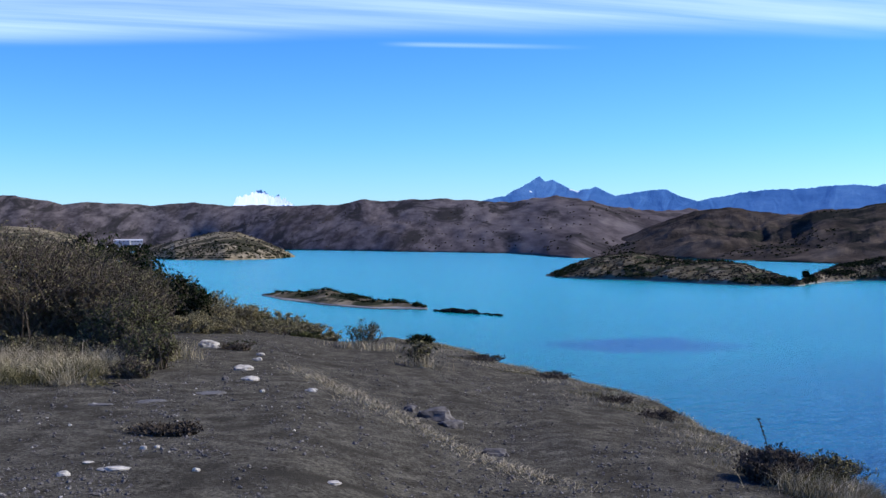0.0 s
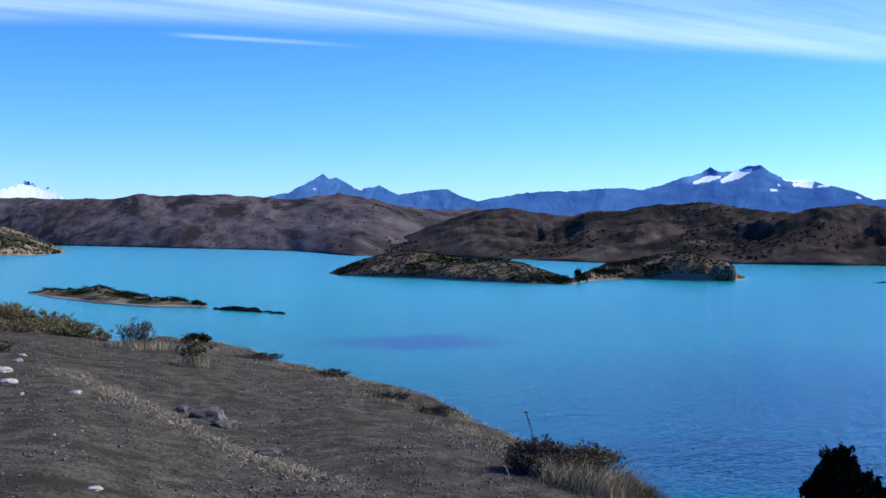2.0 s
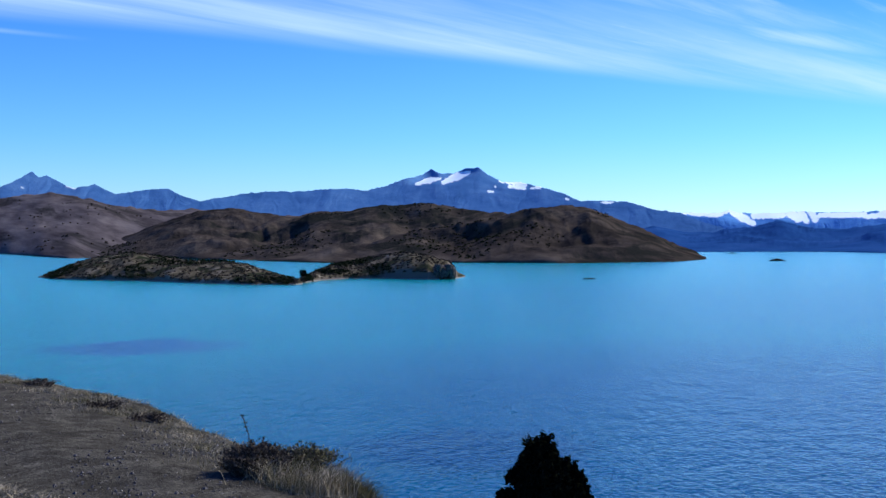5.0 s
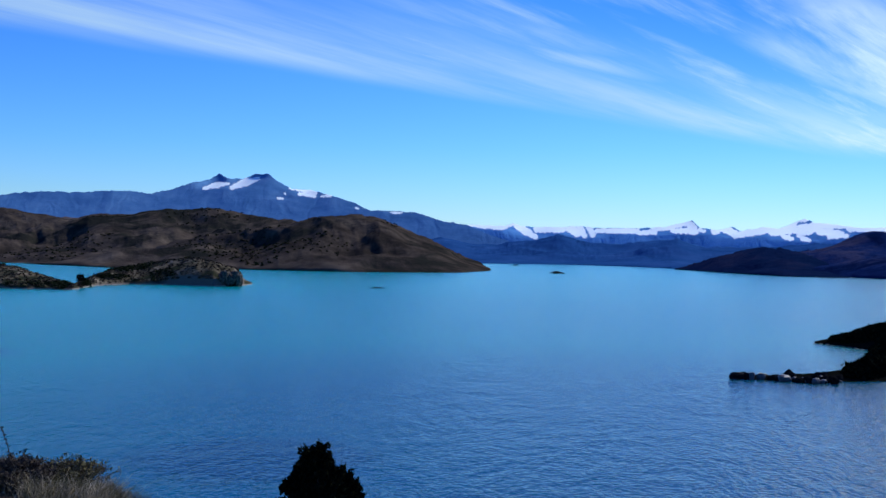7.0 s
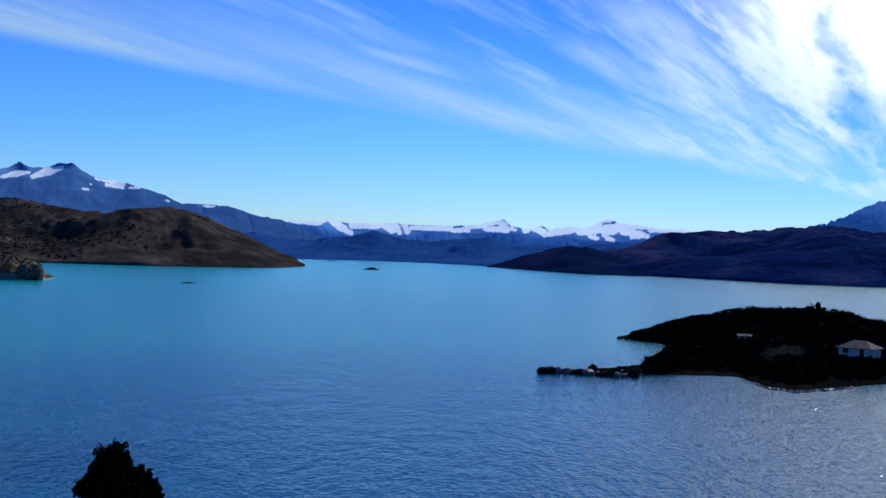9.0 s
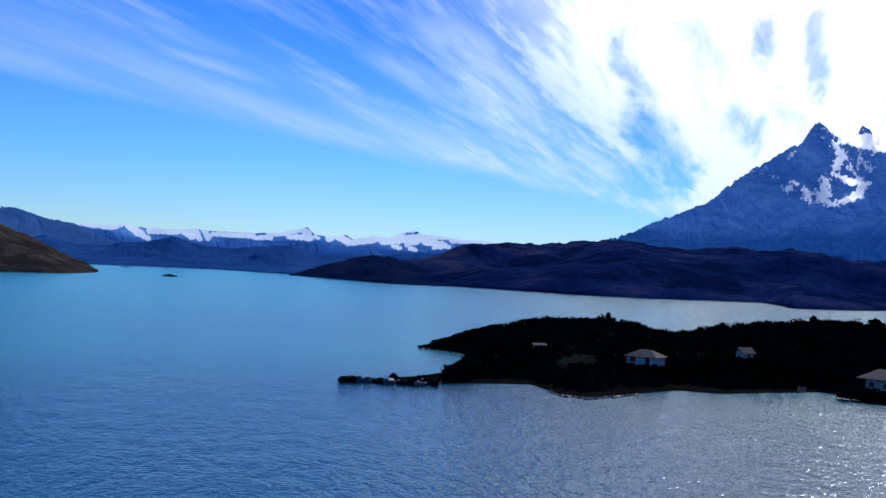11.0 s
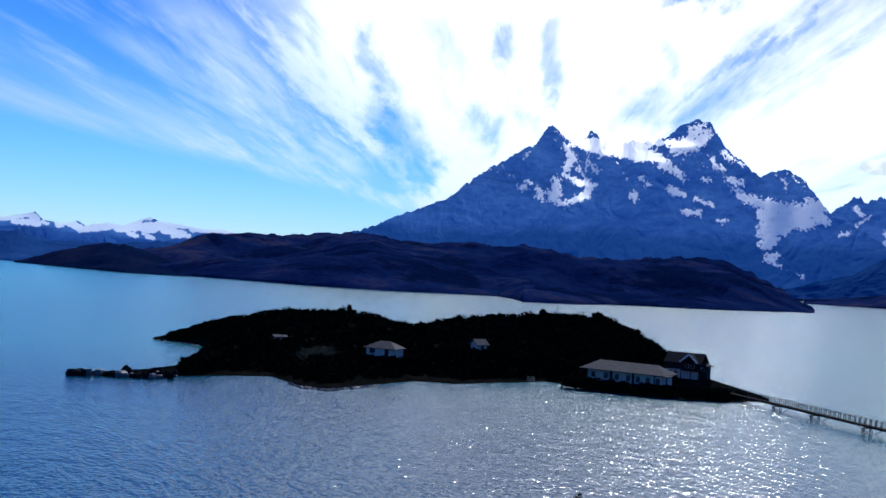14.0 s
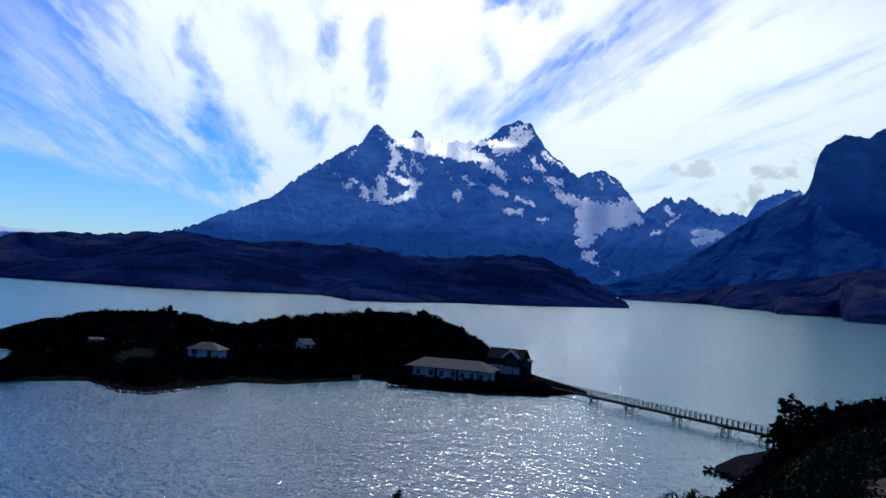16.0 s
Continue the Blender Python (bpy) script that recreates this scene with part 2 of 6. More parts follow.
M_ISLE = ground_like("island_ground", (0.045, 0.041, 0.026), (0.12, 0.10, 0.064), (0.25, 0.21, 0.15), 0.12, 0.8, 1.2, (0.030, 0.034, 0.019), 0.05, (0.49, 0.57), rock=(0.15, 0.123, 0.096), woods=((0.25, 0.24, 0.215), 0.5), spread=0.11)
# the lodge island's backlit shade is painted in: ground nearly black
M_HOTEL = ground_like("shaded_island_ground", (0.004, 0.005, 0.004), (0.008, 0.009, 0.007), (0.018, 0.016, 0.012), 0.2, 0.6, 0.5)
# aerial haze is painted into the far rock and hills as blue
M_FAR = ground_like("far_hazed_rock", (0.0576, 0.175, 0.409), (0.0815, 0.235, 0.522), (0.125, 0.312, 0.601), 0.01, 0.5, 8.0, snow=True)
M_BLUE = ground_like("hazed_mountain_rock", (0.0475, 0.132, 0.291), (0.0703, 0.179, 0.367), (0.109, 0.237, 0.428), 0.01, 0.5, 8.0, snow=True)
M_BLUEHILL = ground_like("hazed_wooded_hill", (0.012, 0.048, 0.15), (0.018, 0.070, 0.21), (0.032, 0.098, 0.26), 0.012, 0.5, 5.0)
# massif, valley peaks and wall: blue haze and shade put into the rock colours
M_PAINE = ground_like("hazed_granite_massif", (0.105, 0.264, 0.491), (0.155, 0.358, 0.623), (0.233, 0.466, 0.719), 0.02, 0.7, 5.0, snow=True, woods=((0.0731, 0.232, 0.443), 190.0), spread=0.16)
M_CLIFF = ground_like("hazed_rock_wall", (0.088, 0.161, 0.272), (0.156, 0.256, 0.389), (0.293, 0.403, 0.492), 0.012, 0.9, 9.0, woods=((0.0293, 0.105, 0.246), 300.0))
# hills against the sun: their shade and blue haze are painted as dark navy
M_DARKHILL = ground_like("shade_haze_wooded_hill", (0.00408, 0.014, 0.0623), (0.00952, 0.024, 0.0897), (0.0462, 0.048, 0.0912), 0.014, 1.0, 12.0, (0.0034, 0.0108, 0.0456), 0.008, (0.5, 0.6), spread=0.11)
M_BROWNHILL = ground_like("shade_haze_heath_hill", (0.003, 0.011, 0.040), (0.006, 0.016, 0.052), (0.018, 0.023, 0.056), 0.02, 0.9, 6.0, spread=0.12)
M_DIRT = ground_like("trodden_dirt", (0.026, 0.0237, 0.019), (0.0651, 0.0598, 0.0469), (0.144, 0.133, 0.104), 38.0, 0.8, 0.016, (0.0391, 0.0361, 0.0288), 1.1, (0.50, 0.68), spread=0.13)
M_BEACH = ground_like("gravel_beach", (0.008, 0.009, 0.012), (0.014, 0.014, 0.017), (0.028, 0.027, 0.028), 2.0, 0.7, 0.1)


def plain(name, colour, rough=0.7, vary=0.3, scale=4.0, spec=0.3):
    def build(bsdf, co, add, link, calc, ramp, mix, noise_of):
        a = noise_of(co, scale, 6.0, 0.6)
        dark = tuple(c * (1 - vary) for c in colour)
        light = tuple(min(1, c * (1 + vary)) for c in colour)
        link(ramp(a, [(0.35, dark), (0.65, light)]), bsdf.inputs["Base Color"])
        bump(add, link, bsdf, a, 0.3, 0.02)

    return material(name, build, rough, spec)


def leafy(name, dark, light, rough=0.75):
    def build(bsdf, co, add, link, calc, ramp, mix, noise_of):
        geo = add("ShaderNodeNewGeometry")
        link(ramp(geo.outputs["Random Per Island"], [(0.0, dark), (1.0, light)]), bsdf.inputs["Base Color"])

    return material(name, build, rough, 0.0)


M_LEAF_DARK = leafy("dark_leaves", (0.010, 0.014, 0.006), (0.035, 0.042, 0.018))
# shaded copy of the dark leaves, its near-black colour standing in for backlight
M_LEAF_SHADE = leafy("shaded_leaves", (0.003, 0.004, 0.002), (0.013, 0.016, 0.009))
M_LEAF_GREY = leafy("grey_green_leaves", (0.0468, 0.0451, 0.0216), (0.215, 0.189, 0.096))
M_LEAF_PALE = leafy("pale_olive_leaves", (0.111, 0.0952, 0.0437), (0.377, 0.317, 0.167))
M_LEAF_GREEN = leafy("olive_leaves", (0.050, 0.053, 0.020), (0.17, 0.168, 0.070))
M_LEAF_BROWN = leafy("brown_heath", (0.042, 0.034, 0.025), (0.105, 0.083, 0.06))
M_STRAW = leafy("dry_grass", (0.218, 0.185, 0.11), (0.54, 0.459, 0.31))
M_GRASS = leafy("olive_grass", (0.062, 0.057, 0.024), (0.235, 0.205, 0.10))
M_TWIG = plain("grey_twigs", (0.11, 0.084, 0.0598), 0.9)
M_BARK = plain("dark_bark", (0.035, 0.03, 0.025), 0.9)
M_STONE_SUNK = plain("dusty_stone", (0.105, 0.098, 0.086), 0.9, 0.35, 9.0)
M_STONE_PALE = plain("pale_stone", (0.40, 0.365, 0.30), 0.9, 0.4, 22.0)
M_STONE_GREY = plain("grey_stone", (0.10, 0.09, 0.08), 0.9, 0.5, 11.0)
M_STONE_DARK = plain("dark_shore_rock", (0.012, 0.012, 0.012), 0.8, 0.5, 1.5, 0.0)
M_WALL = plain("white_boards", (0.45, 0.42, 0.37), 0.6, 0.08, 2.0)
M_ROOF = plain("grey_sheet_roof", (0.075, 0.070, 0.068), 0.85, 0.2, 1.0, 0.15)
M_ROOF_DARK = plain("dark_sheet_roof", (0.016, 0.016, 0.019), 0.9, 0.2, 1.0, 0.08)
M_TIMBER = plain("weathered_timber", (0.022, 0.019, 0.017), 0.95, 0.35, 3.0, 0.05)
M_TRIM = plain("white_trim", (0.5, 0.5, 0.5), 0.6, 0.05)


def glass_material():
    def build(bsdf, co, add, link, calc, ramp, mix, noise_of):
        bsdf.inputs["Base Color"].default_value = (0.012, 0.014, 0.018, 1)

    return material("dark_window_glass", build, 0.08, 0.5)


M_GLASS = glass_material()


def water_material():
    def build(bsdf, co, add, link, calc, ramp, mix, noise_of):
        sep = add("ShaderNodeSeparateXYZ")
        link(co, sep.inputs[0])
        x, y, _ = sep.outputs
        silt = noise_of(co, 0.004, 4.0, 0.5, 0.5)
        col = ramp(silt, [(0.35, (0.001, 0.152, 0.182)), (0.65, (0.003, 0.202, 0.222))])
        # brighter turquoise up the lake, to the north
        up_lake = calc("MULTIPLY", smooth_node(calc, calc("SUBTRACT", y, calc("MULTIPLY", x, 0.35)), 60.0, 520.0), 0.55)
        col = mix(up_lake, col, (0.006, 0.42, 0.43))
        # water under the bluff painted darker, standing in for the camera's deeper tone
        dim_dist = calc("SQRT", calc("ADD", calc("POWER", calc("SUBTRACT", x, 108.0), 2.0), calc("POWER", calc("SUBTRACT", y, 88.0), 2.0)))
        col = mix(calc("MULTIPLY", calc("SUBTRACT", 1.0, smooth_node(calc, dim_dist, 45.0, 160.0)), 0.85), col, (0.0003, 0.045, 0.110))
        # weed beds under the surface
        rag = calc("MULTIPLY", calc("SUBTRACT", noise_of(co, 0.05, 4.0, 0.6), 0.5), 1.1)
        for cx, cy, rx, ry, turn, colour in ((45, 245, 22, 20, 0, (0.012, 0.075, 0.18)), (55, 110, 16, 16, 0, (0.0008, 0.036, 0.082))):
            dx, dy = calc("SUBTRACT", x, float(cx)), calc("SUBTRACT", y, float(cy))
            c, s = math.cos(radians(turn)), math.sin(radians(turn))
            px = calc("DIVIDE", calc("ADD", calc("MULTIPLY", dx, c), calc("MULTIPLY", dy, s)), float(rx))
            py = calc("DIVIDE", calc("SUBTRACT", calc("MULTIPLY", dy, c), calc("MULTIPLY", dx, s)), float(ry))
            d = calc("ADD", calc("SQRT", calc("ADD", calc("MULTIPLY", px, px), calc("MULTIPLY", py, py))), rag)
            col = mix(calc("MULTIPLY", calc("SUBTRACT", 1.0, smooth_node(calc, d, 0.5, 1.15)), 0.95), col, colour)
        link(col, bsdf.inputs["Base Color"])
        # wind ripples whose crests run north-east, smaller chop and long swell
        def run(lengthwise, across):
            comb = add("ShaderNodeCombineXYZ")
            link(calc("MULTIPLY", calc("ADD", x, y), 0.707 * lengthwise), comb.inputs[0])
            link(calc("MULTIPLY", calc("SUBTRACT", x, y), 0.707 * across), comb.inputs[1])
            return comb.outputs[0]

        crests = noise_of(run(0.42, 1.0), 1.5, 1.0, 0.5, 0.4)
        ripples = calc("ADD", calc("MULTIPLY", crests, 0.35), calc("MULTIPLY", noise_of(run(0.9, 1.0), 1.4, 1.0, 0.5, 0.3), 0.5))
        swell = noise_of(run(0.8, 1.0), 0.12, 3.0, 0.5)
        chop = noise_of(run(0.9, 1.0), 4.0, 2.0, 0.5)
        wave = calc("ADD", calc("ADD", ripples, calc("MULTIPLY", chop, 0.1)), calc("MULTIPLY", swell, 0.9))
        wave = calc("ADD", wave, calc("MULTIPLY", noise_of(run(0.4, 1.0), 0.55, 1.0, 0.5, 0.3), 0.8))
        # calm water in the lee of the slope by the footbridge
        calm = calc("MULTIPLY", smooth_node(calc, calc("MULTIPLY", y, -1.0), -14.0, 12.0), smooth_node(calc, x, 90.0, 140.0))
        wave = calc("MULTIPLY", wave, calc("SUBTRACT", 1.0, calc("MULTIPLY", calm, 0.6)))
        bump(add, link, bsdf, wave, 0.9, 0.40)

    mat = material("glacial_water", build, 0.17, 0.27)
    return mat


M_WATER = water_material()


# ---- tools ----
def hashed(ix, iy, seed):
    h = (ix.astype(np.int64) * 374761393 + iy.astype(np.int64) * 668265263 + seed * 974711) & 0xFFFFFFFF
    h = ((h ^ (h >> 13)) * 1274126177) & 0xFFFFFFFF
    h = ((h ^ (h >> 16)) * 2246822519) & 0xFFFFFFFF
    return (h ^ (h >> 15)).astype(np.float64) / 4294967296.0


def vnoise(x, y, seed=0):
    """Smooth noise of two coordinates, 0 to 1."""
    x, y = np.broadcast_arrays(np.asarray(x, float), np.asarray(y, float))
    ix, iy = np.floor(x), np.floor(y)
    fx, fy = x - ix, y - iy
    fx, fy = fx * fx * fx * (fx * (fx * 6 - 15) + 10), fy * fy * fy * (fy * (fy * 6 - 15) + 10)
    a, b = hashed(ix, iy, seed), hashed(ix + 1, iy, seed)
    c, d = hashed(ix, iy + 1, seed), hashed(ix + 1, iy + 1, seed)
    return (a * (1 - fx) + b * fx) * (1 - fy) + (c * (1 - fx) + d * fx) * fy


def fbm(x, y, octaves=5, seed=0, gain=0.5, ridged=False):
    total, amp, norm = 0.0, 1.0, 0.0
    for o in range(octaves):
        n = vnoise(np.asarray(x) * 2.03**o + 17.3 * o, np.asarray(y) * 2.03**o - 9.1 * o, seed + o)
        if ridged:
            n = 1 - np.abs(2 * n - 1)
        total, norm, amp = total + n * amp, norm + amp, amp * gain
    return total / norm


def ease(v, lo, hi):
    t = np.clip((v - lo) / (hi - lo), 0, 1)
    return t * t * (3 - 2 * t)


def spot(az, d):
    return d * math.sin(radians(az)), d * math.cos(radians(az))


def mesh_of(name, verts, faces, smooth=False):
    """A mesh from an array of corners and an array of faces with the same number of corners each."""
    verts, faces = np.asarray(verts, np.float32), np.asarray(faces, np.int32)
    me = bpy.data.meshes.new(name)
    k = faces.shape[1]
    me.vertices.add(len(verts))
    me.vertices.foreach_set("co", verts.ravel())
    me.loops.add(faces.size)
    me.loops.foreach_set("vertex_index", faces.ravel())
    me.polygons.add(len(faces))
    me.polygons.foreach_set("loop_start", np.arange(0, faces.size, k, dtype=np.int32))
    me.polygons.foreach_set("use_smooth", np.full(len(faces), smooth))
    me.update(calc_edges=True)
    return me


def thing(name, me, mat, label, category, group="", kind=""):
    ob = new(name, me)
    if me is not None and mat is not None:
        me.materials.append(mat)
    return tagged(ob, label, category, group, kind)


def part_mesh(name, me, mat, parent, label=""):
    ob = new(name, me)
    if mat is not None and not me.materials:
        me.materials.append(mat)
    ob.parent = parent
    return tagged(ob, label)


def part(name, bm, mat, parent, label=""):
    me = bpy.data.meshes.new(name)
    bm.to_mesh(me)
    bm.free()
    return part_mesh(name, me, mat, parent, label)


def grid_faces(n, m):
    i = np.arange(n - 1)[:, None] * m + np.arange(m - 1)[None, :]
    i = i.ravel()
    return np.stack([i, i + 1, i + m + 1, i + m], 1)


def knots(table, az, column):
    t = np.array(table, float)
    return np.interp(az, t[:, 0], t[:, column])


SURFACES = {}


def massif(name, crest, shore, mat, label, category, back=600, n=300, m=60, power=1.2, jag=0.0, jag_scale=1.5, relief=0.25, grain=0.004, seed=1, bays=15.0, soft=0.0, drawn=1.0):
    """A hill or range: a crest (bearing, distance, angle above the lens) that falls to a shore (bearing, distance) and away behind."""
    az = np.linspace(crest[0][0], crest[-1][0], n)
    dc, el = knots(crest, az, 1), knots(crest, az, 2)
    wob = fbm(az * jag_scale, az * 0 + seed, 5, seed, 0.6) - 0.5
    zc = EYE + dc * np.tan(np.radians(el))
    wide = max(3, int(n * 2.4 / (az[-1] - az[0])) | 1)
    kernel = np.hanning(wide + 2)[1:-1]
    broad = np.convolve(np.pad(zc, wide // 2, "edge"), kernel / kernel.sum(), "valid")
    dc = dc + 0.04 * dc * (fbm(az * 0.35, az * 0 + 5, 3, seed + 7) - 0.5)
    ds = knots(shore, az, 1)
    wide = max(3, int(n * 9.0 / (az[-1] - az[0])) | 1)
    wide = min(wide, (n // 2) | 1)
    kernel = np.hanning(wide + 2)[1:-1]
    line = np.minimum(np.convolve(np.pad(ds, wide // 2, "edge"), kernel / kernel.sum(), "valid"), dc - 60)
    inlets = bays * (fbm(az * ds.mean() / 6000, az * 0, 3, seed + 3) - 0.5) * 2
    mf = int(m * 0.75)
    u = np.linspace(0, 1, mf) ** 1.15
    R = line[None, :] + (dc - line)[None, :] * u[:, None] + (inlets + ds - line)[None, :] * ((1 - u) ** 3)[:, None]
    X, Y = R * np.sin(np.radians(az)), R * np.cos(np.radians(az))
    YD = Y * drawn
    warp = fbm(X * grain * 0.6, YD * grain * 0.6, 3, seed + 5) - 0.5
    body = fbm(X * grain + warp * 1.5, YD * grain - warp * 1.5, 6, seed + 11, 0.5, True) - 0.55
    if soft:
        body = (1 - soft) * body + 1.1 * (fbm(X * grain + warp, YD * grain + warp, 5, seed + 17, 0.5) - 0.5)
    lift = zc[None, :] * relief * ((4 * u * (1 - u)) ** 0.8)[:, None]
    sharp = (u**3)[:, None]
    Z = (np.maximum(broad, 0)[None, :] * (1 - sharp) + np.maximum(zc, 0)[None, :] * sharp) * (u**power)[:, None] + 0.3
    Z = Z + lift * body * 1.6 * (1 - u**8)[:, None] + (jag * wob)[None, :] * (u**14)[:, None]
    Z[0] = -3.0
    v = np.linspace(0, 1, m - mf + 1)[1:]
    R2 = dc[None, :] + back * v[:, None]
    Z2 = (zc + jag * wob)[None, :] * (1 - v[:, None]) ** 1.3 - 2 * v[:, None]
    R, Z = np.vstack([R, R2]), np.vstack([Z, Z2])
    Z[:, zc < 0.5] = -3
    X, Y = R * np.sin(np.radians(az)), R * np.cos(np.radians(az))
    me = mesh_of(name, np.stack([X, Y, Z], -1).reshape(-1, 3), grid_faces(len(R), n), True)
    SURFACES[label] = (X, Y, Z)
    return thing(name, me, mat, label, category)


def inside(strokes, A, E):
    """How far, in degrees, a bearing and angle lie inside strokes (bearing, angle, half width at both ends)."""
    best = np.full(A.shape, -9.0)
    for a0, e0, w0, a1, e1, w1 in strokes:
        k = np.nonzero((A[0] > min(a0, a1) - 1.2) & (A[0] < max(a0, a1) + 1.2))[0]
        if not len(k):
            continue
        c = slice(k[0], k[-1] + 1)
        da, de = a1 - a0, e1 - e0
        t = np.clip(((A[:, c] - a0) * da + (E[:, c] - e0) * de) / (da * da + de * de + 1e-9), 0, 1)
        d = np.hypot(A[:, c] - a0 - t * da, E[:, c] - e0 - t * de)
        best[:, c] = np.maximum(best[:, c], w0 + (w1 - w0) * t - d)
    return best


def smeared(f, wide, axis):
    kernel = np.hanning(wide + 2)[1:-1]
    pad = [(wide // 2, wide // 2) if k == axis else (0, 0) for k in (0, 1)]
    return np.apply_along_axis(lambda r: np.convolve(r, kernel / kernel.sum(), "valid"), axis, np.pad(f, pad, "edge"))


def peaks(crest, start, mat, label, ice=(), snow=(), rock=48.0, bench=20.0, firn=31.0, apron=(0.0, 45.0), ribs=16.0, rib_scale=1.6, jag=0.25, jag_scale=4.0, back=400, n=500, m=150, seed=1, ragged=0.34, low=-0.4, even=1.6, dust=0.0):
    """A mountain with its crest at (bearing, angle above the lens): steep ribbed rock, flat benches of lit ice, steeper snow."""
    az = np.linspace(crest[0][0], crest[-1][0], n)
    ec = knots(crest, az, 1) + jag * (fbm(az * jag_scale, az * 0 + seed, 5, seed, 0.62) - 0.5)
    # an even grid of bearing and angle, up to the highest summit
    levels = np.linspace(low, ec.max() + 0.05, 2 * m)[:, None]
    A, G = np.broadcast_to(az, (2 * m, n)), np.broadcast_to(levels, (2 * m, n))
    warp = fbm(A * 0.7, G * 0.7, 3, seed + 5) - 0.5
    edge = ragged * (fbm(A * 8.0 + G * 4.0 + warp, G * 7.0 - A * 3.0 + warp, 5, seed + 21, 0.7) - 0.5)
    flat, steep = ease(inside(ice, A, G) + edge * 0.7, -0.06, 0.06), ease(inside(snow, A, G) + edge, -0.1, 0.1)
    flecks = ease(fbm(A * 5.0 + G * 3.5 + warp, G * 4.5 - A * 2.0 + warp, 5, seed + 25, 0.66), 0.59, 0.67) * ease(G, 3.6, 6.0) * ease(fbm(A * 0.8, G * 0.8, 2, seed + 27), 0.42, 0.55) * dust
    steep = np.maximum(steep, flecks)
    wide = int(0.2 * n / (az[-1] - az[0])) | 1
    lean = rock + 9 * (fbm(A * 0.9, G * 1.3, 4, seed + 9) - 0.5)
    lean = apron[1] + (lean - apron[1]) * ease(G, apron[0] - 0.7, apron[0] + 0.7)
    lean = lean + (firn - lean) * smeared(steep, wide, 1)
    lean = np.radians(lean + (bench - lean) * smeared(flat, wide, 1))
    run = np.cumsum(np.radians(levels[1] - levels[0]) / np.cos(np.radians(G)) ** 2 / np.maximum(np.tan(lean) - np.tan(np.radians(G)), 0.035), axis=0)
    far = start * np.exp(smeared(run, int(even * n / (az[-1] - az[0])) | 1, 1))
    rough = fbm(A * rib_scale + warp * 2.2, G * rib_scale * 0.55 + warp, 6, seed + 13, 0.55, True) - 0.5
    far = far + ribs * 2.2 * rough * (1 - 0.4 * flat) * (1 - 0.85 * steep) + ribs * 3.0 * (fbm(A * 0.35, G * 0.2, 3, seed + 17) - 0.5)
    # rows from the foot to the crest of each bearing
    E = low + np.maximum(ec - low, 0.02) * np.linspace(0, 1, m)[:, None]
    at_row = (E - low) / (levels[1] - levels[0])
    k = np.clip(at_row.astype(int), 0, 2 * m - 2)
    f, cols = at_row - k, np.arange(n)
    R = far[k, cols] * (1 - f) + far[k + 1, cols] * f
    level = 0.74 * np.maximum(flat, steep)
    level = level[k, cols] * (1 - f) + level[k + 1, cols] * f
    Z = EYE + R * np.tan(np.radians(E))
    w = np.linspace(0, 1, 12)[1:, None]
    R, Z = np.vstack([R, R[-1:] + back * w]), np.vstack([Z, Z[-1:] * (1 - w) ** 1.3 - 2 * w])
    X, Y = R * np.sin(np.radians(az)), R * np.cos(np.radians(az))
    me = mesh_of("mountain", np.stack([X, Y, Z], -1).reshape(-1, 3), grid_faces(len(R), n), True)
    at = me.attributes.new("snow", "FLOAT", "POINT")
    at.data.foreach_set("value", np.vstack([level, np.repeat(level[-1:], len(w), 0)]).astype(np.float32).ravel())
    return thing("mountain", me, mat, label, "mountain")


def leaf_cloud(centres, radii, per, size, rng, squash=0.8, shell=0.55, stretch=1.6, corners=4):
    """Corners and faces of many small leaves, thickest near the outside of each clump."""
    centres, radii = np.asarray(centres, float), np.asarray(radii, float)
    n = len(centres) * per
    c, r = np.repeat(centres, per, 0), np.repeat(radii, per)
    d = rng.normal(size=(n, 3))
    d /= np.linalg.norm(d, axis=1)[:, None]
    d[:, 2] = np.abs(d[:, 2]) * 1.15 - 0.15
    rad = r * (shell + (1.05 - shell) * rng.random(n) ** 0.7) * (0.8 + 0.35 * vnoise(d[:, 0] * 2.5 + c[:, 0], d[:, 1] * 2.5 + d[:, 2] * 2.5 + c[:, 1], 5))
    p = c + d * rad[:, None] * np.array([1, 1, squash])
    a, b = rng.normal(size=(n, 3)), rng.normal(size=(n, 3))
    a /= np.linalg.norm(a, axis=1)[:, None]
    b -= a * (a * b).sum(1)[:, None]
    b /= np.linalg.norm(b, axis=1)[:, None]
    s = size * (0.6 + 0.8 * rng.random(n))[:, None]
    a, b = a * s * stretch * 0.5, b * s * 0.5
    if corners == 3:
        return np.stack([p - a * 1.2, p + b * 1.3, p + a * 1.2 - b * 0.6], 1).reshape(-1, 3), np.arange(3 * n).reshape(-1, 3)
    verts = np.stack([p - a, p + b, p + a, p - b], 1).reshape(-1, 3)
    return verts, np.arange(4 * n).reshape(-1, 4)


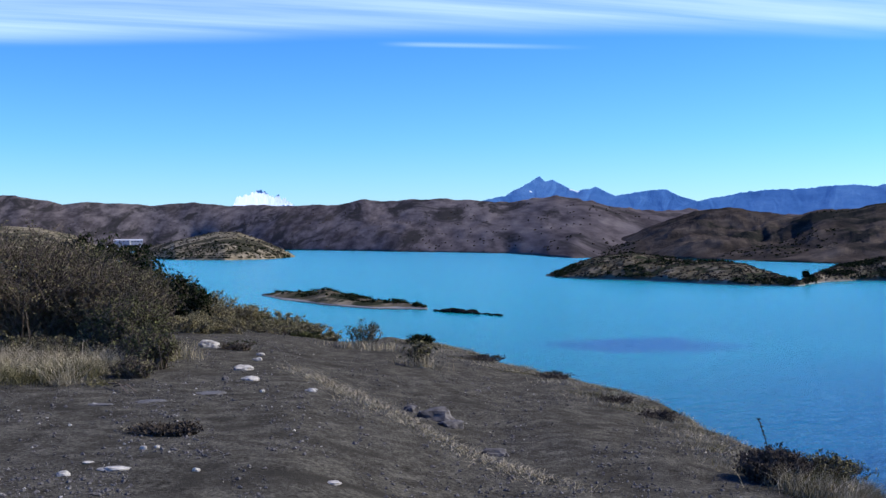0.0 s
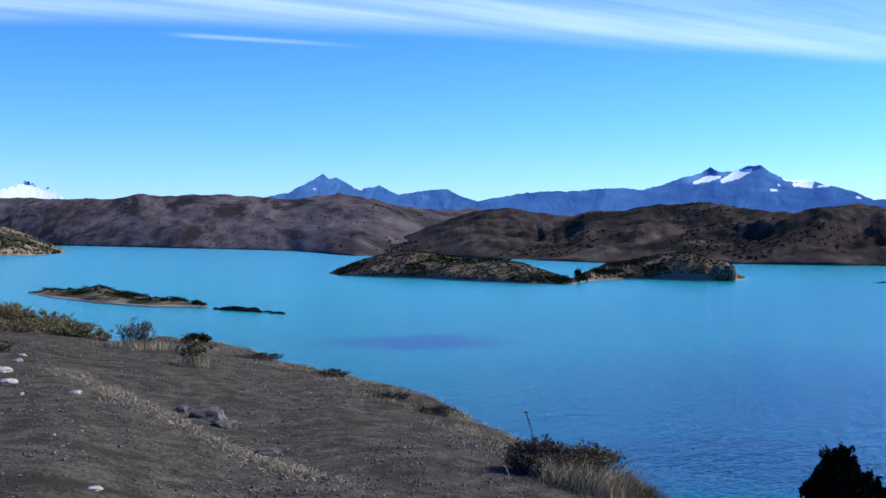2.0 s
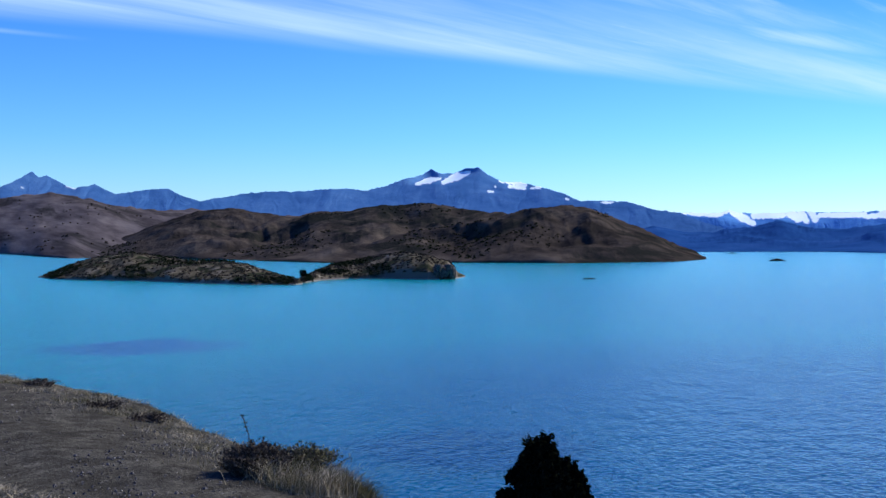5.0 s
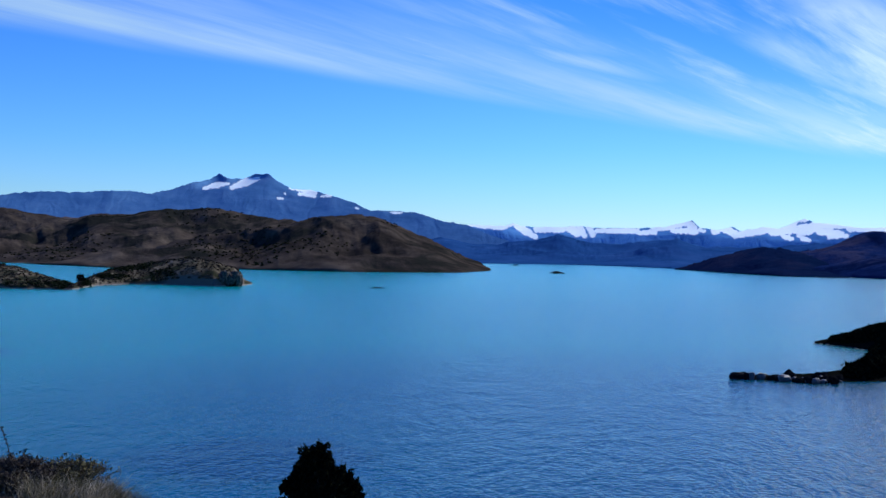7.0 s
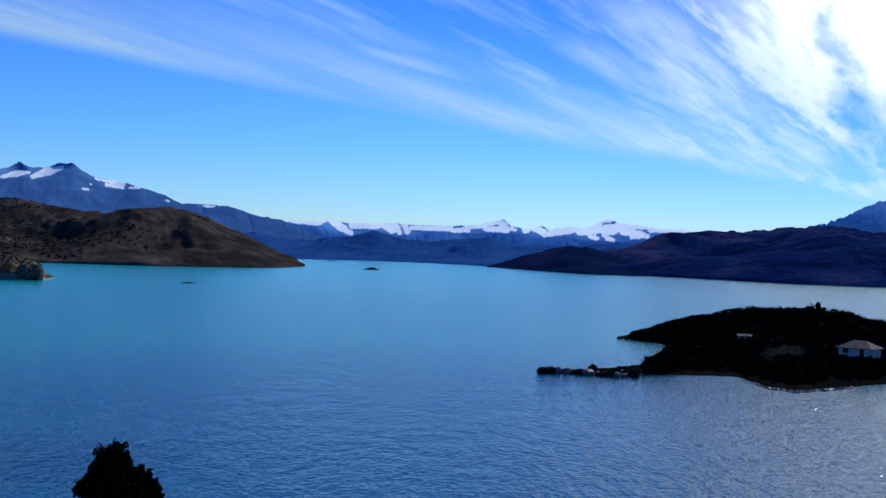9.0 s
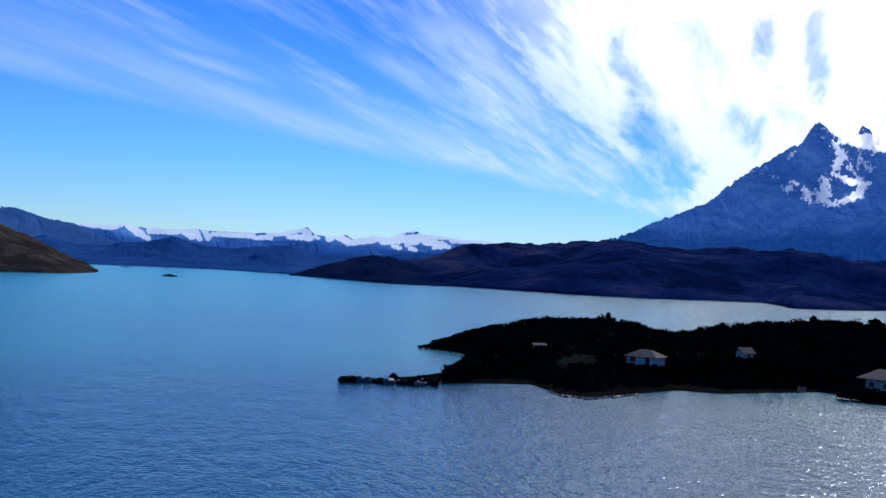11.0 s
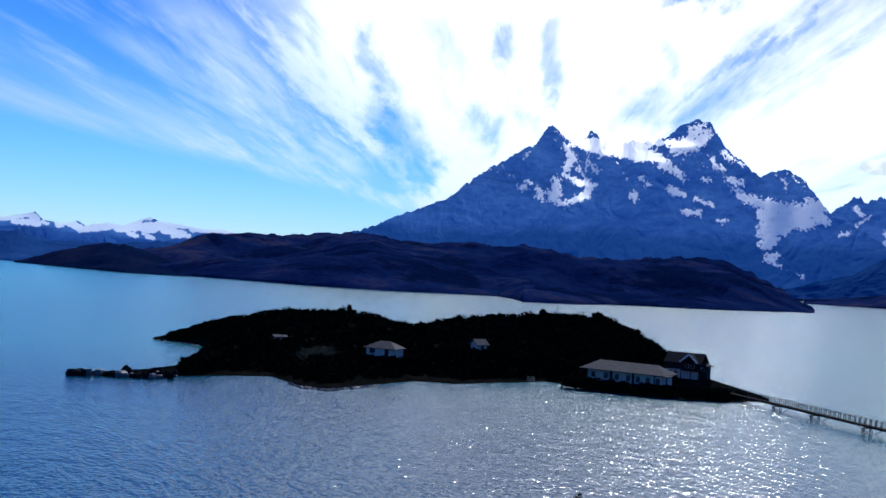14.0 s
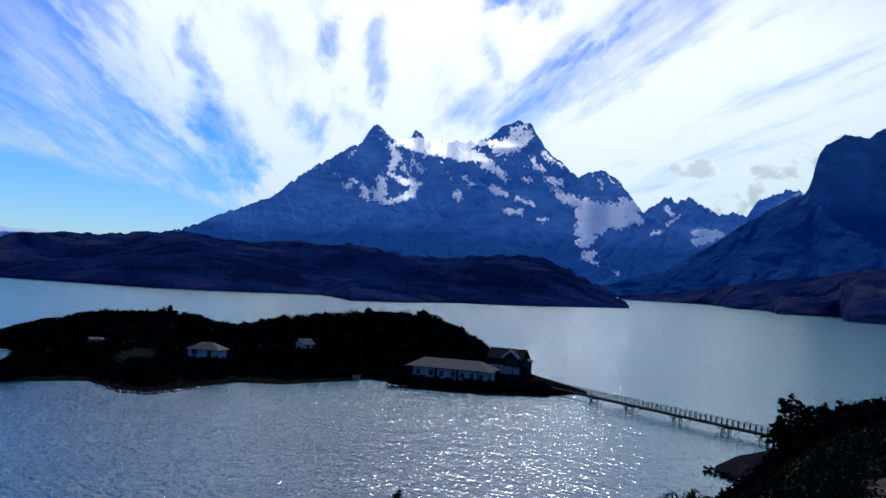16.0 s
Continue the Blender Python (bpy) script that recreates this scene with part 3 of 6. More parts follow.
def blades(base, height, width, rng, lean=0.5):
    """Grass blades, each a narrow bent strip of two quads that ends in a point."""
    base, height = np.asarray(base, float), np.asarray(height, float)
    n = len(base)
    t = rng.random(n) * 2 * np.pi
    side = np.stack([np.cos(t), np.sin(t), 0 * t], 1) * (width * (0.6 + 0.8 * rng.random(n)))[:, None] * 0.5
    t2 = rng.random(n) * 2 * np.pi
    out = np.stack([np.cos(t2), np.sin(t2), 0 * t2], 1) * (lean * height * rng.random(n))[:, None]
    up = np.array([0, 0, 1.0])
    mid = base + out * 0.35 + up * (height * 0.6)[:, None]
    tip = base + out + up * (height * (0.9 + 0.2 * rng.random(n)))[:, None]
    verts = np.stack([base - side, base + side, mid + side * 0.7, mid - side * 0.7, tip + side * 0.1, tip - side * 0.1], 1).reshape(-1, 3)
    i = np.arange(n)[:, None] * 6
    return verts, np.vstack([i + np.array([0, 1, 2, 3]), i + np.array([3, 2, 4, 5])])


def sticks(a, b, r0, r1):
    """Tapered three-sided twigs from a to b."""
    a, b = np.asarray(a, float), np.asarray(b, float)
    n = len(a)
    d = b - a
    d = d / np.maximum(np.linalg.norm(d, axis=1), 1e-6)[:, None]
    s = np.cross(d, np.array([0.31, 0.2, 0.93]))
    s /= np.maximum(np.linalg.norm(s, axis=1), 1e-6)[:, None]
    w = np.cross(d, s)
    r0, r1 = np.broadcast_to(r0, n), np.broadcast_to(r1, n)
    ring = [(math.cos(k * 2.0944), math.sin(k * 2.0944)) for k in range(3)]
    verts = np.stack([a + (s * c + w * q) * r0[:, None] for c, q in ring] + [b + (s * c + w * q) * r1[:, None] for c, q in ring], 1).reshape(-1, 3)
    i = np.arange(n)[:, None] * 6
    return verts, np.vstack([i + np.array([0, 1, 4, 3]), i + np.array([1, 2, 5, 4]), i + np.array([2, 0, 3, 5])])


def joined(*pairs):
    vs, fs, k = [], [], 0
    for v, f in pairs:
        vs.append(v)
        fs.append(f + k)
        k += len(v)
    return np.vstack(vs), np.vstack(fs)


def box_into(bm, x0, x1, y0, y1, z0, z1, m=None):
    made = bmesh.ops.create_cube(bm, size=1.0, matrix=(m or Matrix()) @ Matrix.Translation(((x0 + x1) / 2, (y0 + y1) / 2, (z0 + z1) / 2)) @ Matrix.Diagonal((x1 - x0, y1 - y0, z1 - z0, 1)))
    return made["verts"]


def boxed(*args, m=None):
    bm = bmesh.new()
    box_into(bm, *args, m=m)
    return bm


def stone_mesh(name, sx, sy, sz, seed, sub=3):
    bm = bmesh.new()
    bmesh.ops.create_icosphere(bm, subdivisions=sub, radius=1.0)
    for v in bm.verts:
        p = v.co.copy()
        k = 1 + 0.45 * (noise.noise(p * 1.1 + Vector((seed * 3.7, 0, 0))) + 0.5 * noise.noise(p * 2.6 + Vector((0, seed * 1.9, 0))) + 0.25 * noise.noise(p * 6 + Vector((0, 0, seed))))
        q = p * k
        q = Vector([math.copysign(abs(c) ** 0.8, c) for c in q])
        v.co = (q.x * sx, q.y * sy, q.z * sz)
    me = bpy.data.meshes.new(name)
    bm.to_mesh(me)
    bm.free()
    return me


# ---- the lake and the land ----
def lake():
    n = 96
    r = np.concatenate([[0.0], np.geomspace(3, 9000, 60)])
    az = np.linspace(0, 2 * np.pi, n)
    X, Y = r[:, None] * np.sin(az), r[:, None] * np.cos(az)
    me = mesh_of("water", np.stack([X, Y, X * 0], -1).reshape(-1, 3), grid_faces(len(r), n)[:, ::-1], True)
    thing("water", me, M_WATER, "turquoise glacial lake with small wind ripples", "lake", kind="structure")


lake()

BLUFF = [(-180, 1500), (-90, 900), (-60, 300), (-30, 80), (-16, 44), (-12, 28), (-8, 21), (-6, 19.5), (-4, 20), (-1, 21.5), (1.5, 20), (3, 18), (6.5, 16), (10, 14), (13, 12), (16.5, 10.4), (19, 9.4), (22, 8.4), (26, 6.5), (32, 5.2), (45, 4.2), (80, 4.2), (90, 5), (96, 6), (110, 8), (130, 40), (150, 900), (180, 1500)]
FALL = [(-180, 0.3), (-30, 0.25), (-16, 0.35), (-4, 0.55), (10, 0.8), (30, 0.75), (75, 0.62), (86, 0.46), (90, 0.36), (93, 0.24), (95, 0.172), (97, 0.136), (100, 0.09), (110, 0.06), (130, 0.05), (180, 0.3)]


def near_z(x, y):
    """Height of the bluff and its slopes."""
    x, y = np.asarray(x, float), np.asarray(y, float)
    az, r = np.degrees(np.arctan2(x, y)), np.hypot(x, y)
    e, s = knots(BLUFF, az, 1), knots(FALL, az, 1)
    e = e * (1 + 0.06 * (fbm(az * 0.6, az * 0, 4, 31) - 0.5))
    top = 22.45 + 0.33 * ease(-az, -3, 9) * ease(az, -150, -60) - 0.45 * np.minimum(r / e, 1) ** 2
    w = np.maximum(r - e, 0)
    z = top - s * (w + 1.2 * np.exp(-w / 1.2) - 1.2)
    z = z + 0.10 * (fbm(x * 0.45, y * 0.45, 4, 41) - 0.5) * ease(r, 3, 7)
    z = z + 0.035 * (fbm(x * 1.2, y * 1.2, 2, 45) - 0.5)
    # a low worn ledge that crosses the dirt
    s_along = ((x + 1.55) * 2.3 + (y - 12.4) * -4.8) / 28.3
    off = ((x + 1.55) * 4.8 + (y - 12.4) * 2.3) / 5.32 + 0.25 * (fbm(x * 0.9, y * 0.9, 3, 48) - 0.5)
    z = z - 0.09 * ease(off, -0.10, 0.10) * (1 - ease(off, 0.5, 1.6)) * ease(s_along, -0.1, 0.15) * (1 - ease(s_along, 0.9, 1.25))
    z = z + 1.6 * (fbm(x * 0.06, y * 0.06, 4, 43) - 0.5) * ease(r, 14, 60) * ease(w, 2, 20)
    return np.maximum(z, -4.0)


def near_land():
    r = np.concatenate([np.linspace(0.0, 5, 14)[:-1], np.linspace(5, 32, 160)[:-1], np.geomspace(32, 2500, 80)])
    az = np.concatenate([np.linspace(-180, -26, 70)[:-1], np.linspace(-26, 34, 360)[:-1], np.linspace(34, 110, 120)[:-1], np.linspace(110, 180, 40)])
    X, Y = r[:, None] * np.sin(np.radians(az)), r[:, None] * np.cos(np.radians(az))
    Z = near_z(X, Y)
    me = mesh_of("ground", np.stack([X, Y, Z], -1).reshape(-1, 3), grid_faces(len(r), len(az))[:, ::-1], True)
    thing("ground", me, M_DIRT, "dark trodden dirt bluff above the lake", "ground", kind="structure")


near_land()

# ice and snow on the mountains: strokes of (bearing, angle, half width) to (bearing, angle, half width)
WHITE_ICE = [(-9.4, 2.3, 0.3, -8.0, 2.05, 0.2), (-11.27, 2.19, 0.36, -9.73, 2.22, 0.39), (-9.73, 2.08, 0.27, -8.43, 1.98, 0.18), (-10.25, 2.48, 0.18, -9.73, 2.49, 0.21)]
SCREE_SNOW = [(6.65, 2.6, 0.04, 7.09, 2.49, 0.04), (4.46, 2.5, 0.03, 4.61, 2.5, 0.03)]
BLUE_SNOW = [(23.92, 3.19, 0.09, 24.44, 3.35, 0.09), (24.33, 2.76, 0.09, 24.98, 2.96, 0.18), (24.98, 2.96, 0.18, 25.59, 3.04, 0.06), (25.73, 2.85, 0.12, 26.44, 3.13, 0.24), (26.44, 3.13, 0.24, 27.11, 3.38, 0.09), (28.76, 2.94, 0.12, 30.01, 2.7, 0.15), (29.24, 2.61, 0.12, 30.02, 2.5, 0.09), (30.3, 2.5, 0.06, 30.85, 2.58, 0.09), (28.14, 2.35, 0.09, 28.36, 2.35, 0.06), (28.44, 2.61, 0.04, 28.49, 2.61, 0.04), (32.14, 1.93, 0.07, 32.28, 1.9, 0.07), (34.0, 1.72, 0.07, 34.58, 1.74, 0.06)]
ICE_WEST = [(35.9, 1.24, 0.09, 37.07, 1.3, 0.1), (37.66, 1.22, 0.12, 39.73, 1.08, 0.18), (39.73, 1.02, 0.15, 40.41, 1.27, 0.12), (40.41, 1.27, 0.15, 41.07, 0.9, 0.21), (41.07, 0.9, 0.21, 41.58, 0.58, 0.15), (41.69, 1.0, 0.21, 43.0, 1.05, 0.21), (43.35, 1.11, 0.24, 43.75, 0.82, 0.24), (44.33, 1.19, 0.18, 44.55, 0.78, 0.18), (43.89, 1.12, 0.18, 44.13, 0.71, 0.18), (44.78, 0.96, 0.15, 46.85, 0.99, 0.16), (47.0, 0.88, 0.13, 47.74, 0.95, 0.15), (47.68, 1.07, 0.15, 48.47, 1.26, 0.21), (48.47, 1.26, 0.24, 49.38, 1.48, 0.21)]
ICE_EAST = [(49.38, 1.48, 0.21, 49.67, 1.18, 0.24), (48.62, 1.02, 0.15, 49.79, 1.01, 0.18), (49.97, 1.1, 0.12, 50.2, 1.02, 0.12), (50.73, 1.05, 0.21, 51.39, 1.27, 0.15), (51.25, 1.12, 0.21, 51.72, 0.92, 0.21), (51.77, 0.83, 0.18, 52.55, 0.99, 0.21), (52.55, 0.99, 0.21, 53.55, 1.18, 0.21), (53.27, 1.24, 0.18, 54.55, 1.37, 0.21), (53.56, 1.04, 0.24, 55.82, 1.3, 0.24), (54.69, 1.58, 0.12, 55.2, 1.67, 0.13), (55.54, 1.38, 0.18, 57.22, 1.37, 0.18), (54.13, 0.81, 0.15, 54.47, 0.7, 0.15), (54.84, 0.94, 0.18, 55.4, 1.06, 0.15), (55.04, 0.71, 0.15, 55.33, 0.63, 0.12), (55.83, 1.07, 0.21, 56.81, 0.97, 0.18), (56.25, 0.79, 0.12, 57.09, 0.88, 0.12), (57.22, 1.23, 0.18, 60.23, 1.32, 0.18), (60.23, 1.32, 0.15, 62.36, 1.26, 0.12)]
SUMMIT_ICE = [(76.7, 7.0, 0.2, 78.19, 6.8, 0.42), (78.19, 6.86, 0.42, 79.96, 6.7, 0.5), (79.97, 6.64, 0.47, 81.15, 6.38, 0.26), (77.74, 7.15, 0.18, 81.26, 7.2, 0.15), (80.68, 7.12, 0.15, 81.84, 7.22, 0.18), (81.84, 7.22, 0.18, 82.71, 7.14, 0.12), (75.79, 7.61, 0.07, 76.55, 7.18, 0.12), (84.3, 6.84, 0.09, 85.33, 6.21, 0.09), (90.2, 2.85, 0.09, 90.52, 3.0, 0.09)]
CIRQUE_ICE = [(76.3, 5.31, 0.09, 77.12, 4.91, 0.18), (77.12, 4.91, 0.18, 78.01, 4.9, 0.12), (77.86, 4.83, 0.15, 77.45, 4.28, 0.24), (77.45, 4.28, 0.24, 76.44, 3.78, 0.12)]
WEST_SNOW = [(76.28, 6.73, 0.18, 76.76, 6.16, 0.24), (76.76, 6.16, 0.24, 76.34, 5.55, 0.18), (75.93, 4.94, 0.24, 75.97, 4.35, 0.3), (75.52, 4.33, 0.18, 74.79, 4.14, 0.12), (75.69, 4.04, 0.24, 76.44, 3.78, 0.18), (74.17, 4.55, 0.24, 74.46, 4.78, 0.18), (74.92, 4.45, 0.15, 75.24, 4.02, 0.15), (76.94, 5.58, 0.06, 77.71, 5.03, 0.06), (77.5, 6.05, 0.06, 77.98, 5.48, 0.06), (74.18, 6.03, 0.09, 74.37, 6.34, 0.09), (80.28, 5.29, 0.09, 80.59, 5.01, 0.15), (79.95, 4.4, 0.21, 80.11, 4.11, 0.12)]
PEAK_SNOW = [(83.27, 7.5, 0.36, 82.58, 6.9, 0.24), (83.59, 7.8, 0.21, 83.13, 7.3, 0.3), (81.86, 6.82, 0.3, 83.0, 7.0, 0.15), (80.54, 6.91, 0.18, 81.32, 6.07, 0.27), (81.16, 6.35, 0.24, 81.91, 5.8, 0.21), (81.91, 5.8, 0.21, 82.43, 5.33, 0.15), (83.84, 6.31, 0.18, 84.35, 5.89, 0.12), (84.66, 5.41, 0.18, 85.32, 5.26, 0.15), (83.46, 5.42, 0.12, 83.82, 5.21, 0.09), (81.82, 4.83, 0.24, 82.41, 4.57, 0.18), (83.14, 4.39, 0.12, 84.08, 4.0, 0.12), (82.6, 3.64, 0.15, 83.32, 3.67, 0.18), (82.67, 7.94, 0.15, 83.37, 8.17, 0.12), (84.2, 3.27, 0.09, 84.63, 3.29, 0.06), (83.02, 7.84, 0.24, 82.47, 7.19, 0.36), (81.85, 6.93, 0.15, 82.73, 6.79, 0.15), (84.31, 6.76, 0.09, 84.9, 6.34, 0.09)]
BOWL_SNOW = [(84.96, 5.05, 0.15, 85.27, 4.62, 0.21), (85.27, 4.62, 0.21, 86.42, 4.24, 0.3), (86.42, 4.24, 0.3, 88.24, 4.02, 0.3), (88.24, 4.02, 0.3, 89.19, 4.2, 0.36), (86.58, 3.67, 0.47, 88.54, 3.46, 0.47), (86.62, 2.95, 0.47, 87.45, 3.13, 0.42), (86.92, 2.53, 0.42, 86.6, 2.23, 0.3), (89.07, 3.77, 0.36, 89.49, 3.5, 0.24), (86.82, 1.66, 0.18, 87.38, 1.69, 0.12), (86.69, 1.57, 0.15, 87.55, 1.04, 0.09), (88.63, 4.46, 0.24, 88.92, 4.05, 0.24), (87.33, 5.56, 0.09, 87.49, 5.14, 0.09), (88.11, 0.87, 0.06, 88.67, 0.67, 0.04)]
VALLEY_SNOW = [(90.34, 2.88, 0.09, 91.5, 3.86, 0.09), (90.47, 2.97, 0.21, 91.28, 2.81, 0.21), (92.33, 3.05, 0.21, 93.64, 2.96, 0.21), (92.35, 2.49, 0.27, 93.13, 2.8, 0.24), (91.3, 2.3, 0.15, 92.37, 2.21, 0.15), (92.4, 4.45, 0.06, 93.2, 4.06, 0.06), (90.81, 4.25, 0.12, 91.09, 3.93, 0.15)] + [(96.14, 4.33, 0.12, 97.19, 5.07, 0.09), (96.8, 4.84, 0.06, 97.59, 5.34, 0.06)]

massif("hill", [(-70, 4650, 2.2), (-40, 4650, 2.9), (-22, 4650, 2.45), (-19.2, 4608, 2.01), (-18.1, 4592, 2.07), (-15.7, 4556, 2.01), (-14.9, 4544, 1.93), (-12.9, 4514, 2.09), (-11.2, 4443, 1.92), (-5.4, 4029, 1.91), (-4.2, 3928, 2.2), (-2.5, 3775, 2.07), (-1.6, 3694, 2.2), (0.5, 3495, 2.18), (3.5, 3165, 1.91), (4.6, 3044, 2.13), (6, 2897, 2.32), (7, 2794, 2.16), (8.4, 2650, 1.78), (10.2, 2550, 1.47), (14.7, 2300, 1.36), (20, 2129, 1.1), (24, 2000, 0.8)],
       [(-70, 4200), (-13, 4200), (-7.8, 3248), (-2.5, 2405), (3.4, 1904), (5.5, 1496), (6.7, 1391), (9, 1420), (12, 1480), (15.5, 1450), (19.8, 1450), (24, 1450)],
       M_STEPPE, "long brown steppe hills along the far shore", "hill", back=150, n=560, m=84, power=0.95, jag=14, relief=0.12, grain=0.006, seed=3, bays=30, soft=1.0, drawn=0.2)
massif("hill", [(7.5, 1720, -0.75), (9, 1720, -0.1), (11, 1700, 0.7), (13.1, 1700, 1.38), (14.9, 1650, 1.49), (17.8, 1600, 1.04), (18.7, 1500, 1.25), (20.8, 1450, 1.36), (21.7, 1420, 1.6), (24.9, 1400, 1.74), (26.4, 1390, 1.54), (28.1, 1380, 1.25), (29.5, 1380, 1.17), (31.8, 1370, 1.41), (32.6, 1360, 1.55), (33.4, 1350, 1.44), (34.2, 1340, 1.13), (35, 1330, 0.79), (36.4, 1300, 0.24), (37.5, 1280, -0.37), (38.5, 1250, -0.74), (39.3, 1220, -1.1), (39.5, 1200, -1.25)],
       [(7.5, 1430), (12, 1306), (16.7, 1096), (19.6, 1020), (26.2, 1007), (29.5, 975), (32.3, 963), (37.7, 1006), (39.1, 1093), (39.5, 1180)],
       M_SCRUB, "dark brown hill with low scrub beside the lake", "hill", back=300, n=560, m=84, power=0.85, jag=5, relief=0.85, grain=0.006, seed=8, bays=14, soft=0.7)
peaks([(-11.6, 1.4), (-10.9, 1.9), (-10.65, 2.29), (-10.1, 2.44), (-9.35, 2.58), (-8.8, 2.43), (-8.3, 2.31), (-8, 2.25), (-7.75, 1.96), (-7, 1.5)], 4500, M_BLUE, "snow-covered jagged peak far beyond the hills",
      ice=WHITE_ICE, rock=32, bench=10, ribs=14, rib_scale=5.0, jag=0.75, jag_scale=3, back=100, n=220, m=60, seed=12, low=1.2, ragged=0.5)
peaks([(0.5, 1.5), (2.1, 2.05), (3.3, 2.3), (3.8, 2.62), (4.5, 2.95), (5.1, 3.3), (5.4, 3.02), (5.75, 3.12), (6.7, 2.62), (7.1, 2.51), (8, 2.7), (8.4, 2.5), (9, 2.22), (11, 2.51), (11.6, 2.49), (12.3, 2.14), (13.1, 1.88), (14.5, 1.4)], 4100, M_BLUE, "bare mountain with a broken summit, painted blue for haze",
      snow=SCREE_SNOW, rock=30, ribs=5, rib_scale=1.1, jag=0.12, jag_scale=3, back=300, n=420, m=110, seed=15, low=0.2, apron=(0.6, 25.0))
peaks([(12, 1.5), (13.1, 1.88), (14.9, 2.2), (16.3, 2.39), (17.8, 2.37), (20.5, 2.57), (21.7, 2.43), (22.8, 2.7), (23.7, 3.03), (24.6, 3.23), (25.1, 3.58), (25.5, 3.32), (26.3, 3.32), (26.9, 3.58), (27.6, 3.61), (28.2, 3.17), (28.8, 2.85), (29.8, 2.82), (30.9, 2.56), (32, 2.24), (32.9, 1.81), (34.2, 1.84), (35.6, 1.7), (36.7, 1.33), (38, 1.15), (38.8, 0.81), (40.3, 0.32), (42, -0.1)], 3700, M_BLUE, "broad mountain, painted haze blue, with snowfields under two summits",
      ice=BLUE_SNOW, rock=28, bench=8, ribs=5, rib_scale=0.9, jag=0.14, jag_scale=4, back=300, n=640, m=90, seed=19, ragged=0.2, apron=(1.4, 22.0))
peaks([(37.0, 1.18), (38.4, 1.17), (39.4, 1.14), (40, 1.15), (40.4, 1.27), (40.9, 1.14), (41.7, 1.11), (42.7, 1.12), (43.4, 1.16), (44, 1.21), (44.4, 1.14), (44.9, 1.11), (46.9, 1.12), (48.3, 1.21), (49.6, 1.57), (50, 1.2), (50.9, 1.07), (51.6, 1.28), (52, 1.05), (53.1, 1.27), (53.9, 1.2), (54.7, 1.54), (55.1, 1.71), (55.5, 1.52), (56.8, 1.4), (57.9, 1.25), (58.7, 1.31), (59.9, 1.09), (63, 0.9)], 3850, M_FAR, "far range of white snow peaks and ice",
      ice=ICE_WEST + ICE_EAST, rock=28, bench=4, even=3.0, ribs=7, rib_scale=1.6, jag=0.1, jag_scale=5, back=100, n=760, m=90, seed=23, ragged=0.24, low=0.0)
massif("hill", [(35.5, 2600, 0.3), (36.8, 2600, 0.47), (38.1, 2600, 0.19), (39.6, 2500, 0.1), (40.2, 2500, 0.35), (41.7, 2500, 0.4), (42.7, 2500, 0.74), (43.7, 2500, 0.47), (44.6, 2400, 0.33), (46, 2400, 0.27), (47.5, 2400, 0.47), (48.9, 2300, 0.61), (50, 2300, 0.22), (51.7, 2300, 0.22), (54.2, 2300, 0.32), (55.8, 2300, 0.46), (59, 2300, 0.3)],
       [(35, 1620), (39, 1604), (43, 1635), (46, 1577), (48.6, 1470), (59, 1600)], M_BLUEHILL, "wooded hills at the end of the lake, painted blue for haze", "hill", back=300, n=420, m=70, power=0.9, jag=10, jag_scale=2, relief=0.5, grain=0.005, seed=27, bays=14)
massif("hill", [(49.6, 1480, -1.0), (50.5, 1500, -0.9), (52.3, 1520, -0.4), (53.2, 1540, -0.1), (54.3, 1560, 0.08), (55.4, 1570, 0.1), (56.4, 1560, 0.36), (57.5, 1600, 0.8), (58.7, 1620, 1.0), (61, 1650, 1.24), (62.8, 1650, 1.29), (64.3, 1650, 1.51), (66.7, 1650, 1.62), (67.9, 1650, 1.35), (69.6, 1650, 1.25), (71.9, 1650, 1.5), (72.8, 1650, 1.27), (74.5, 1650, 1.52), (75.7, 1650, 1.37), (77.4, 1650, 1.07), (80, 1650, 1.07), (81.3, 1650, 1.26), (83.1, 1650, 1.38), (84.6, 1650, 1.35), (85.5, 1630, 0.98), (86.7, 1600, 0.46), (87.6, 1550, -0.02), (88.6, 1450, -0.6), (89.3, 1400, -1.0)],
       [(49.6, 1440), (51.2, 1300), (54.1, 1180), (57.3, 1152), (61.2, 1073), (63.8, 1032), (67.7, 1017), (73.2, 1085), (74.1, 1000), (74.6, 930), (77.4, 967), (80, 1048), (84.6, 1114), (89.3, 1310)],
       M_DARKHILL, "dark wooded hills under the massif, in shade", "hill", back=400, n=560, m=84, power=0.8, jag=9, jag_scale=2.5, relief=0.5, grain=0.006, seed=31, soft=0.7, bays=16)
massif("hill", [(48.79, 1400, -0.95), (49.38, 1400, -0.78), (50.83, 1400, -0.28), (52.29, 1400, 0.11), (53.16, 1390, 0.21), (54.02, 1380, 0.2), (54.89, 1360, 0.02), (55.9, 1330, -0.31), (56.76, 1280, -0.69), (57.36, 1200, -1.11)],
       [(48.79, 1404), (51.2, 1250), (54.1, 1135), (57.0, 1130), (57.36, 1150)], M_BROWNHILL, "heath hill on a point of the lake, painted navy for shade and haze", "hill", back=60, n=240, m=60, power=0.75, jag=5, jag_scale=2.5, relief=0.5, grain=0.008, seed=33, soft=0.7, bays=10)
